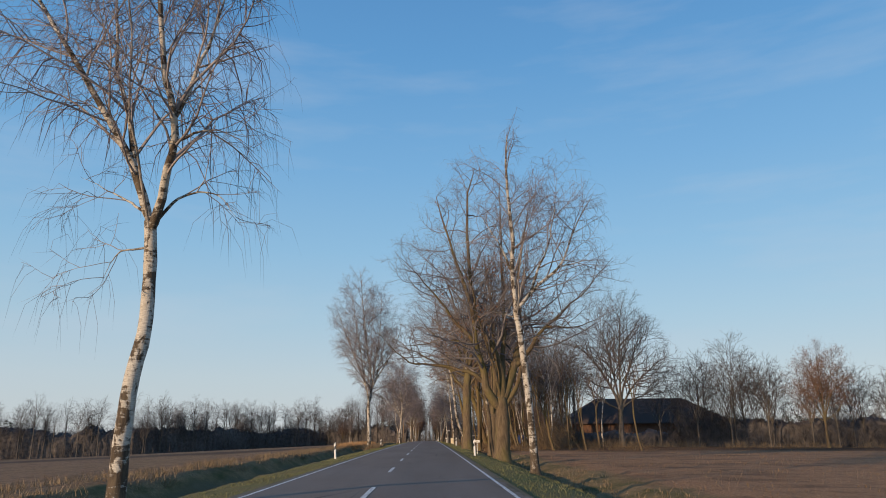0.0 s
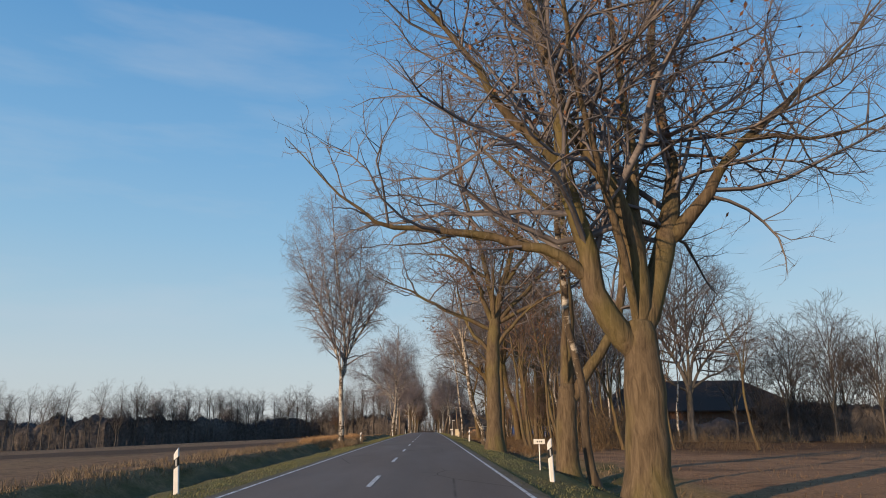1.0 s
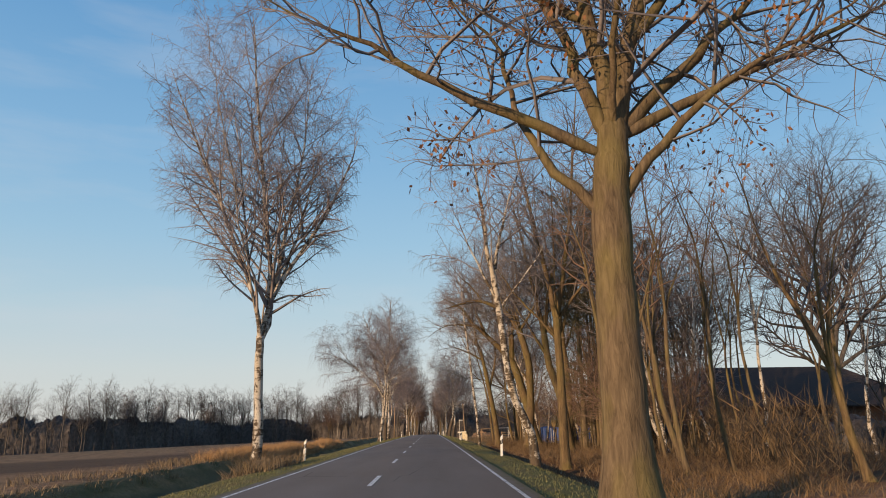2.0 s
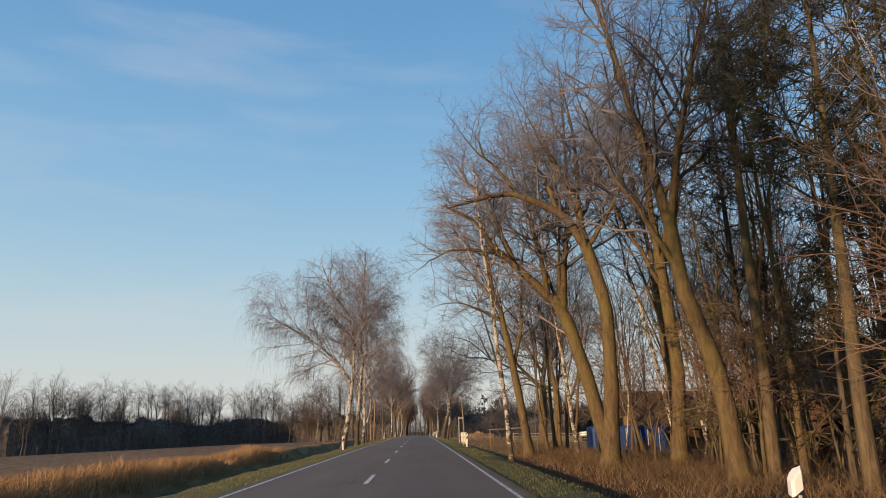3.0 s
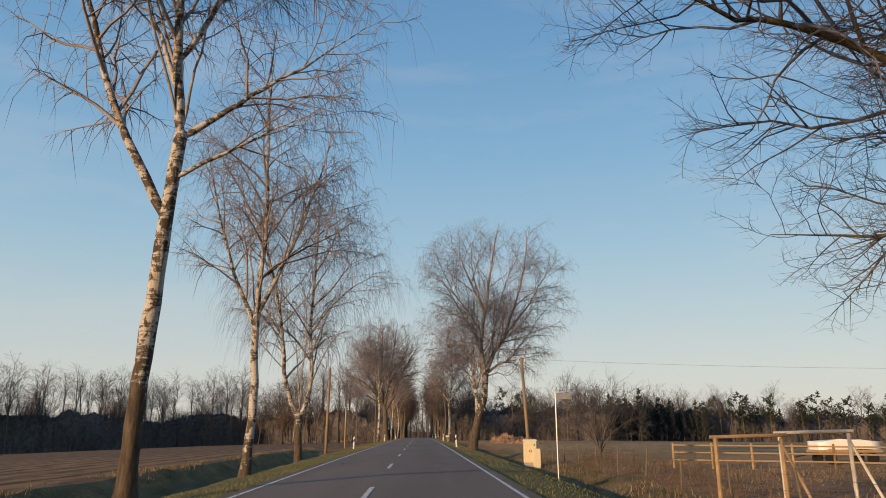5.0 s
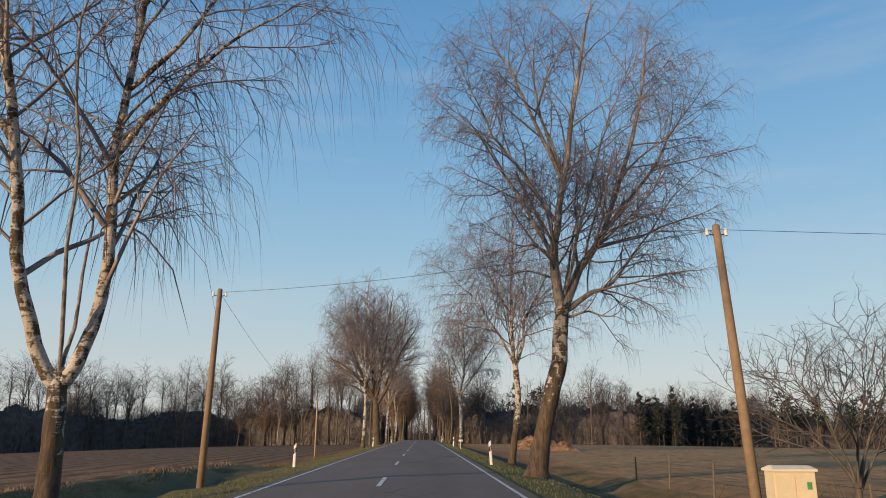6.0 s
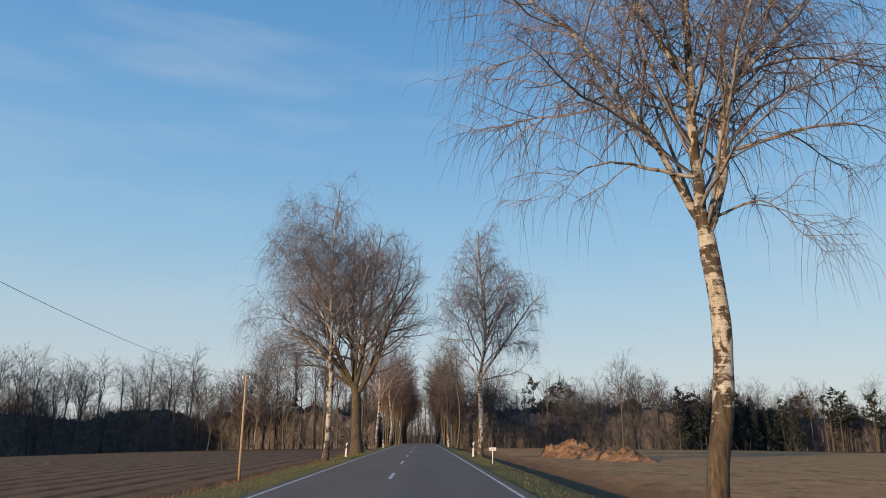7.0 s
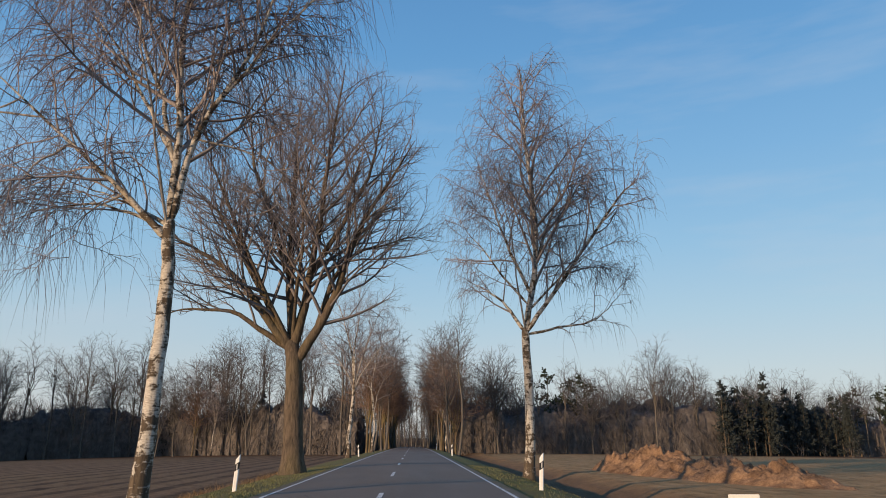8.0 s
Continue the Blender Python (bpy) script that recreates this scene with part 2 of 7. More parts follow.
BARK_OAK = make_bark("oak_bark", (0.068, 0.05, 0.034), (0.172, 0.128, 0.082), 0.55)
# warmer than the oak bark: the low sun's gold is mixed in
BARK_WOOD = make_bark("lit_wood_bark", (0.066, 0.047, 0.029), (0.175, 0.122, 0.068), 0.5)
BARK_DARK = make_bark("dark_bark", (0.05, 0.04, 0.032), (0.15, 0.115, 0.085), 0.2)
BARK_BIRCH = make_birch_bark()
BARK_BIRCH_FOOT = make_birch_bark("dark_footed_birch_bark", 4.4, 0.29)
BARK_BIRCH_OLD = make_birch_bark("old_birch_bark", 5.2, 0.36)
BARK_BIRCH_LIMB = make_bark("birch_limb_bark", (0.10, 0.085, 0.072), (0.43, 0.38, 0.33))
TWIG_BIRCH = make_twigs("birch_twigs", (0.10, 0.090, 0.104), (0.23, 0.202, 0.222))
TWIG_PALE = make_twigs("pale_birch_branches", (0.15, 0.126, 0.122), (0.36, 0.31, 0.29))
TWIG_OAK = make_twigs("oak_twigs", (0.105, 0.095, 0.097), (0.235, 0.206, 0.2))
TWIG_FAR = make_twigs("grey_far_twigs", (0.068, 0.061, 0.06), (0.15, 0.132, 0.126))
TWIG_RED = make_twigs("russet_twigs", (0.11, 0.072, 0.054), (0.24, 0.155, 0.11))
TWIG_GOLD = make_twigs("tawny_stems", (0.085, 0.058, 0.034), (0.20, 0.135, 0.075))
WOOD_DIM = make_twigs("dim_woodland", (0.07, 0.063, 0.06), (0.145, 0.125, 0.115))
NEEDLE_DARK = make_needles("dark_needles", (0.012, 0.02, 0.010), (0.035, 0.045, 0.02))
NEEDLE_OLIVE = make_needles("olive_needles", (0.048, 0.046, 0.022), (0.125, 0.10, 0.05))
# tawny because golden light on the young boughs is put into the colour
NEEDLE_PINE = make_needles("pine_needles", (0.05, 0.045, 0.02), (0.14, 0.10, 0.05))
# mainly for solid banks: the shade inside a twig mass is mixed in
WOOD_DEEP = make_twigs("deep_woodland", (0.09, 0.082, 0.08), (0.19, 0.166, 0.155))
UNDER_SHADED = make_twigs("shaded_understorey", (0.075, 0.066, 0.062), (0.16, 0.138, 0.126))
BARK_FAR = make_bark("grey_bark", (0.06, 0.054, 0.05), (0.16, 0.14, 0.124), 0.2)
# the shade on the distant spruces is part of this needle colour
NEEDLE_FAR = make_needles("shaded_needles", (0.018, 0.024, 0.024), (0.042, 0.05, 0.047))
GRASS_GREEN = make_needles("green_grass", (0.09, 0.094, 0.034), (0.20, 0.19, 0.08))
GRASS_RUST = make_needles("rusty_reeds", (0.27, 0.155, 0.068), (0.52, 0.32, 0.155))
GRASS_DRY = make_needles("dry_grass", (0.12, 0.086, 0.05), (0.26, 0.19, 0.115))
GRASS_LITTER = make_needles("dull_rusty_grass", (0.095, 0.06, 0.03), (0.21, 0.135, 0.07))
LEAF_DEAD = make_needles("dead_leaves", (0.12, 0.05, 0.022), (0.26, 0.125, 0.06))
ASPHALT = make_asphalt()
PAINT = make_line_paint()
GROUND = make_ground()
WOOD_PALE = plain("pale_pole_wood", (0.42, 0.30, 0.18), 0.8)
WOOD_POLE = plain("weathered_pole_wood", (0.24, 0.17, 0.11), 0.85)
WOOD_STAKE = plain("grey_stake_wood", (0.13, 0.112, 0.085), 0.9)
WHITE_PLASTIC = plain("white_post_plastic", (0.78, 0.76, 0.72), 0.45, vary=0.1)
BLACK_PLASTIC = plain("black_post_band", (0.02, 0.02, 0.02), 0.4)
REFLECTOR = plain("reflector_grey", (0.45, 0.45, 0.45), 0.2, vary=0.1)


# ---- mesh helpers ----
def finish(name, data, material, parent=None, label="", smooth=True):
    data.materials.append(material)
    ob = new(name, data)
    if parent is not None:
        ob.parent = parent
    if label:
        tagged(ob, label)
    return ob


def part(name, bm, material, parent=None, label="", smooth=False):
    """Links a bmesh as one mesh object under a thing or a part."""
    data = bpy.data.meshes.new(name)
    for f in bm.faces:
        f.smooth = smooth
    bm.to_mesh(data)
    bm.free()
    return finish(name, data, material, parent, label)


def thing(name, x, y, z, label, category, group="", kind="", turn=0.0):
    ob = new(name)
    ob.empty_display_size = 0.3
    ob.matrix_basis = pose(x, y, z, 0, 0, turn)
    return tagged(ob, label, category, group, kind)


def array_mesh(name, verts, quads, slots=None):
    """A mesh from numpy arrays: verts (n, 3), quads (m, 4) or triangles (m, 3)."""
    me = bpy.data.meshes.new(name)
    m, k = quads.shape
    me.vertices.add(len(verts))
    me.vertices.foreach_set("co", np.ascontiguousarray(verts, dtype=np.float32).ravel())
    me.loops.add(m * k)
    me.loops.foreach_set("vertex_index", np.ascontiguousarray(quads, dtype=np.int32).ravel())
    me.polygons.add(m)
    me.polygons.foreach_set("loop_start", np.arange(0, m * k, k, dtype=np.int32))
    me.polygons.foreach_set("use_smooth", np.ones(m, dtype=bool))
    if slots is not None:
        me.polygons.foreach_set("material_index", np.ascontiguousarray(slots, dtype=np.int32))
    me.update(calc_edges=True)
    return me


def tubes(P, R, K):
    """Tapered tubes along polylines P (n, s, 3) with radii R (n, s) and K sides."""
    n, s, _ = P.shape
    T = np.gradient(P, axis=1)
    T /= np.linalg.norm(T, axis=2, keepdims=True) + 1e-9
    ref = np.where(np.abs(T[:, :1, 2:3]) > 0.8, np.array([1.0, 0.2, 0.0]), np.array([0.1, 0.0, 1.0]))
    U = np.cross(T, np.broadcast_to(ref, T.shape))
    U /= np.linalg.norm(U, axis=2, keepdims=True) + 1e-9
    V = np.cross(T, U)
    a = np.arange(K) * 2 * np.pi / K
    ring = U[:, :, None, :] * np.cos(a)[None, None, :, None] + V[:, :, None, :] * np.sin(a)[None, None, :, None]
    verts = (P[:, :, None, :] + ring * R[:, :, None, None]).reshape(-1, 3)
    i, j, k = np.meshgrid(np.arange(n), np.arange(s - 1), np.arange(K), indexing="ij")
    b, k2 = (i * s + j) * K, (k + 1) % K
    quads = np.stack([b + k, b + k2, b + K + k2, b + K + k], axis=-1).reshape(-1, 4)
    return verts, quads


def cones(P, R):
    """Slender three-sided spikes from the first to the last point of each polyline, as triangles."""
    a, b = P[:, 0], P[:, -1]
    T = (b - a) / (np.linalg.norm(b - a, axis=1, keepdims=True) + 1e-9)
    U = np.cross(T, np.where(np.abs(T[:, 2:3]) > 0.8, np.array([[1.0, 0.2, 0.0]]), np.array([[0.1, 0.0, 1.0]])))
    U /= np.linalg.norm(U, axis=1, keepdims=True) + 1e-9
    V = np.cross(T, U)
    r = R[:, :1]
    verts = np.stack([a + U * r, a - U * r * 0.5 + V * r * 0.87, a - U * r * 0.5 - V * r * 0.87, b], axis=1).reshape(-1, 3)
    k = np.arange(len(P))[:, None, None] * 4
    return verts, (k + np.array([[[0, 1, 3], [1, 2, 3], [2, 0, 3]]])).reshape(-1, 3)


def trimmed(piece):
    """The same piece with its four-sided faces cut into triangles."""
    v, q = piece
    return (v, q) if q.shape[1] == 3 else (v, np.concatenate([q[:, [0, 1, 2]], q[:, [0, 2, 3]]]))


def join(pieces):
    vs, qs, off = [], [], 0
    for v, q in pieces:
        vs.append(v)
        qs.append(q + off)
        off += len(v)
    return np.concatenate(vs), np.concatenate(qs)


def sprout(rng, P, R, count, t0, t1, angle, length, steps, lift, wobble, rfrac, rmin, env=None):
    """Child branches on parent polylines. lift: pull upwards (or down, where negative) per step."""
    n, s, _ = P.shape
    idx = np.repeat(np.arange(n), count)
    m = len(idx)
    t = t0 + (t1 - t0) * rng.uniform(0, 1, m) ** 0.8
    f = t * (s - 1)
    k = np.minimum(f.astype(int), s - 2)
    w = (f - k)[:, None]
    p = P[idx, k] * (1 - w) + P[idx, k + 1] * w
    tan = P[idx, k + 1] - P[idx, k]
    tan /= np.linalg.norm(tan, axis=1, keepdims=True) + 1e-9
    r0 = R[idx, k] * (1 - w[:, 0]) + R[idx, k + 1] * w[:, 0]
    side = rng.normal(size=(m, 3))
    side -= tan * np.sum(side * tan, axis=1, keepdims=True)
    side /= np.linalg.norm(side, axis=1, keepdims=True) + 1e-9
    ang = np.radians(rng.normal(angle, angle * 0.22, m))[:, None]
    d = tan * np.cos(ang) + side * np.sin(ang)
    size = np.broadcast_to(length, (n,))[idx] * rng.uniform(0.55, 1.3, m) * (1.08 - 0.42 * t)
    if env is not None:
        size = size * env(p)
    step = (size / (steps - 1))[:, None]
    pts = [p]
    for _ in range(steps - 1):
        d = d + rng.normal(size=(m, 3)) * wobble
        d[:, 2] += lift
        d /= np.linalg.norm(d, axis=1, keepdims=True) + 1e-9
        p = p + d * step
        pts.append(p)
    Q = np.stack(pts, axis=1)
    start = np.maximum(np.minimum(r0 * rfrac, r0 * 0.95), rmin)
    taper = np.linspace(1, 0, steps)[None, :] ** 0.8
    return Q, rmin * 0.6 + (start[:, None] - rmin * 0.6) * taper


def bend(rng, a, b, first, steps, wobble, via=None):
    """A limb from a to b that leaves along first (or curves by way of via) and wanders a little."""
    a, b, first = Vector(a), Vector(b), Vector(first).normalized()
    c = Vector(via) if via is not None else a + first * (b - a).length * 0.5
    t = np.linspace(0, 1, steps)[:, None]
    pts = (1 - t) ** 2 * np.array(a) + 2 * t * (1 - t) * np.array(c) + t ** 2 * np.array(b)
    sway = np.cumsum(rng.normal(size=(steps, 3)), axis=0) * wobble * (b - a).length / steps
    sway -= np.linspace(0, 1, steps)[:, None] * sway[-1]
    sway[1:-1] = 0.25 * sway[:-2] + 0.5 * sway[1:-1] + 0.25 * sway[2:]
    return pts + sway * np.minimum(1, t * 3)


SPECIES = {
    # bark, branch material, twig material, then for branches, side branches and twigs: number a metre, angle, share of the rest of
    # the parent, least length, lift a step, wander a step
    "birch": (BARK_BIRCH, TWIG_PALE, TWIG_BIRCH, (2.0, 42, 0.42, 0.9, 0.03, 0.13), (3.0, 48, 0.46, 0.5, -0.04, 0.16), (6.5, 50, 0.3, 0.42, -0.75, 0.16)),
    "oak": (BARK_OAK, TWIG_OAK, TWIG_OAK, (2.2, 56, 0.46, 1.0, 0.05, 0.25), (3.0, 54, 0.46, 0.5, 0.04, 0.28), (5.0, 50, 0.35, 0.36, 0.05, 0.24)),
    "elm": (BARK_DARK, TWIG_OAK, TWIG_OAK, (2.2, 44, 0.46, 1.0, 0.07, 0.13), (3.0, 44, 0.46, 0.5, 0.06, 0.15), (4.6, 42, 0.35, 0.36, 0.06, 0.15)),
    "wood": (BARK_WOOD, TWIG_OAK, TWIG_OAK, (2.0, 54, 0.44, 1.0, 0.06, 0.22), (2.8, 50, 0.46, 0.5, 0.04, 0.25), (5.0, 48, 0.35, 0.36, 0.04, 0.22)),
    "slim": (BARK_WOOD, TWIG_OAK, TWIG_OAK, (1.8, 48, 0.40, 0.9, 0.08, 0.18), (2.6, 48, 0.42, 0.4, 0.05, 0.2), (4.5, 46, 0.35, 0.34, 0.04, 0.2)),
    "russet": (BARK_OAK, TWIG_RED, TWIG_RED, (2.2, 50, 0.42, 0.9, 0.05, 0.2), (2.8, 48, 0.42, 0.4, 0.04, 0.22), (5.0, 48, 0.35, 0.34, 0.03, 0.22)),
    "far": (BARK_FAR, TWIG_FAR, TWIG_FAR, (1.2, 46, 0.5, 1.0, 0.08, 0.18), (1.7, 48, 0.48, 0.6, 0.05, 0.2), (3.0, 46, 0.35, 0.6, 0.05, 0.2)),
}


def shoots(rng, P, R, habit, lo, hi, steps, rmin, per=1.0, hull=None, sag=0.0, most=1e9, crowd=1.0, bold=1.0):
    """Side shoots along the polylines P, spaced by length and turned round them in a spiral; each as long as the share of the parent that is left
    beyond it, so that the tips close into a crown. sag: extra pull downwards towards the tip. hull: middle and half sizes of the crown."""
    number, angle, share, least, lift, wobble = habit
    n, s, _ = P.shape
    seg = np.linalg.norm(np.diff(P, axis=1), axis=2)
    L = seg.sum(axis=1)
    count = np.maximum(1, (L * (hi - lo) * number * per + rng.uniform(0, 1, n)).astype(int))
    idx = np.repeat(np.arange(n), count)
    m = len(idx)
    order = np.arange(m) - np.repeat(np.cumsum(count) - count, count)
    t = lo + (hi - lo) * ((order + rng.uniform(0, 1, m)) / count[idx]) ** crowd
    f = t * (s - 1)
    k = np.minimum(f.astype(int), s - 2)
    w = (f - k)[:, None]
    p = P[idx, k] * (1 - w) + P[idx, k + 1] * w
    tan = P[idx, k + 1] - P[idx, k]
    tan /= np.linalg.norm(tan, axis=1, keepdims=True) + 1e-9
    r0 = R[idx, k] * (1 - w[:, 0]) + R[idx, k + 1] * w[:, 0]
    ref = np.where(np.abs(tan[:, 2:3]) > 0.8, np.array([[1.0, 0.2, 0.0]]), np.array([[0.1, 0.0, 1.0]]))
    U = np.cross(tan, ref)
    U /= np.linalg.norm(U, axis=1, keepdims=True) + 1e-9
    V = np.cross(tan, U)
    spin = (order * 2.4 + rng.uniform(0, 6.28, n)[idx] + rng.normal(size=m) * 0.4)[:, None]
    ang = np.radians(rng.normal(angle, angle * 0.2, m))[:, None]
    d = tan * np.cos(ang) + (U * np.cos(spin) + V * np.sin(spin)) * np.sin(ang)
    d[:, 2] = np.where(d[:, 2] < -0.2, d[:, 2] * 0.4, d[:, 2])
    size = np.minimum((L[idx] * (1 - 0.78 * t) * share + least) * rng.uniform(0.65, 1.25, m), most)
    step = (size / (steps - 1))[:, None]
    pts = [p]
    for i in range(steps - 1):
        d = d + rng.normal(size=(m, 3)) * wobble
        d[:, 2] += lift - sag
        d /= np.linalg.norm(d, axis=1, keepdims=True) + 1e-9
        p = p + d * step
        pts.append(p)
    Q = np.stack(pts, axis=1)
    if hull is not None:
        c, h = np.array(hull[:3]), np.array(hull[3:])
        limit = rng.uniform(0.86, 1.16, m)
        for shrink in (0.6, 0.5):
            over = (np.abs((Q[:, -1] - c) / h) ** 2.6).sum(axis=1) ** (1 / 2.6) > limit
            Q[over] = Q[over, :1] + (Q[over] - Q[over, :1]) * shrink
        inside = (np.abs((Q[:, -1] - c) / h) ** 2.6).sum(axis=1) ** (1 / 2.6) < limit + 0.15
        Q, size, r0, m = Q[inside], size[inside], r0[inside], int(inside.sum())
    start = np.clip(size * 0.0125 * bold, rmin, np.maximum(r0 * 0.72, rmin))
    taper = np.linspace(1, 0, steps)[None, :] ** 0.8
    return Q, rmin * 0.6 + (start[:, None] - rmin * 0.6) * taper


def curve(rng, pts, steps, wobble):
    """A limb through a few points, rounded between them, that wanders a little."""
    p = np.array(pts, float)
    p = np.concatenate([[2 * p[0] - p[1]], p, [2 * p[-1] - p[-2]]])
    out = []
    for u in np.linspace(0, len(pts) - 1, steps):
        i = min(int(u), len(pts) - 2)
        t = u - i
        a, b, c, d = p[i], p[i + 1], p[i + 2], p[i + 3]
        out.append(0.5 * (2 * b + (c - a) * t + (2 * a - 5 * b + 4 * c - d) * t * t + (3 * b - a - 3 * c + d) * t ** 3))
    out = np.array(out)
    reach = np.linalg.norm(np.diff(out, axis=0), axis=1).sum()
    sway = np.cumsum(rng.normal(size=(steps, 3)), axis=0) * wobble * reach / steps
    sway -= sway[0]
    sway -= np.linspace(0, 1, steps)[:, None] * sway[-1]
    return out + sway * np.minimum(1, np.linspace(0, 4, steps))[:, None]


def leaf_out(rng, top, T1, leaves, fork, height):
    """Withered leaves that still hang on some twigs."""
    full = leaves > 3000   # a crown still in leaf, not just a few low sprays
    tips_ = T1[:, -1] if full else T1[:, -1][(T1[:, -1, 2] < fork + (height - fork) * 0.6) & (np.hypot(T1[:, -1, 0], T1[:, -1, 1]) < 4.2)]
    clumps = 500 if full else 60
    near = tips_[rng.randint(len(tips_), size=clumps)]
    p = near[rng.randint(clumps, size=leaves)] + rng.normal(size=(leaves, 3)) * 0.45
    d = rng.normal(size=(leaves, 3))
    d /= np.linalg.norm(d, axis=1, keepdims=True)
    e = np.cross(d, rng.normal(size=(leaves, 3)))
    e *= 0.045 / (np.linalg.norm(e, axis=1, keepdims=True) + 1e-9)
    sag = np.array([0, 0, -0.03])
    v = np.stack([p, p + d * 0.07 + e + sag, p + d * 0.14 + sag * 2, p + d * 0.07 - e + sag], axis=1).reshape(-1, 3)
    tagged(finish("dead_leaves", array_mesh("dead_leaves", v, np.arange(leaves * 4).reshape(-1, 4)), LEAF_DEAD, top, "withered russet leaves"), kind="stuff")


def dress(rng, species, top, P, R, dense=1.0, sub=1.0, twig=1.0, thick=1.0, weep=0.00, strand=1.8, hull=None, start=0.18, fine=True, lite=False, leaves=0, fork=4.0, height=16.0):
    """Branches, side branches and twigs on the stems P: one crown mesh under top."""
    bark, branch_mat, twig_mat, h1, h2, h3 = SPECIES[species]
    thick = thick * (1.35 if lite else 1.0)
    droop = species == "birch"
    B1, R1 = shoots(rng, P, R, h1, start, 0.97, 4 if lite else 7, 0.009 * thick, dense, hull, 0.03 if droop else 0.0, crowd=0.8, bold=thick)
    B2, R2 = shoots(rng, B1, R1, h2, 0.28, 0.98, 3 if lite else 4, 0.0065 * thick, sub, hull, crowd=0.75, bold=thick)
    coarse = trimmed(tubes(B1, R1, 3))
    T1, RT1 = shoots(rng, B2, R2, h3, 0.3, 1.0, 2, 0.0040 * thick, twig * (0.85 if fine else 0.65), hull, most=0.9, crowd=0.75)
    thin = [cones(T1, RT1)]
    coarse = join([coarse, trimmed(tubes(B2, R2, 3))])
    if fine and not lite:
        thin.append(cones(*shoots(rng, B1, R1, h3, 0.45, 1.0, 2, 0.0040 * thick, twig * 0.8, hull, most=1.0, crowd=0.75)))
        if not droop:
            thin.append(cones(*shoots(rng, T1, RT1, (4.0, 45, 0.5, 0.16, 0.05, 0.2), 0.2, 1.0, 2, 0.0034 * thick, twig * 0.7, hull, most=0.45)))
    if weep > 0:
        hang = (1.5, 62, 0.1, strand * 0.72, 0.0, 0.09)
        for Q, RQ in (shoots(rng, B2, R2, hang, 0.25, 1.0, 7, 0.0042 * thick, weep, None, 0.55, strand * 1.25), shoots(rng, B1, R1, hang, 0.4, 1.0, 7, 0.0045 * thick, weep, None, 0.55, strand * 1.3)):
            thin += [tubes(Q[:, [0, 1, 3]], RQ[:, [0, 1, 3]], 3), cones(Q[:, [3, 6]], RQ[:, [3, 6]])]
    v, q = join([coarse] + [trimmed(p_) for p_ in thin])
    slots = np.ones(len(q), dtype=np.int32)
    slots[:len(coarse[1])] = 0
    me = array_mesh("crown", v, q, slots)
    me.materials.append(branch_mat)
    me.materials.append(twig_mat)
    crown = new("crown", me)
    crown.parent = top
    tagged(crown, kind="stuff")
    if leaves:
        leaf_out(rng, top, T1, leaves, fork, height)


def trunk_mesh(top, line, tr, bark, sides):
    """A trunk with a swollen foot, an uneven bole and a closed top end."""
    up = line[-1] - line[-3]
    up /= np.linalg.norm(up)
    shape = np.concatenate([line, [line[-1] + up * tr[-1] * 0.7, line[-1] + up * tr[-1] * 1.1]])
    v, q = tubes(shape[None], np.concatenate([tr, [tr[-1] * 0.75, tr[-1] * 0.05]])[None], sides)
    finish("trunk", array_mesh("trunk", v, q), bark, top)
    return up


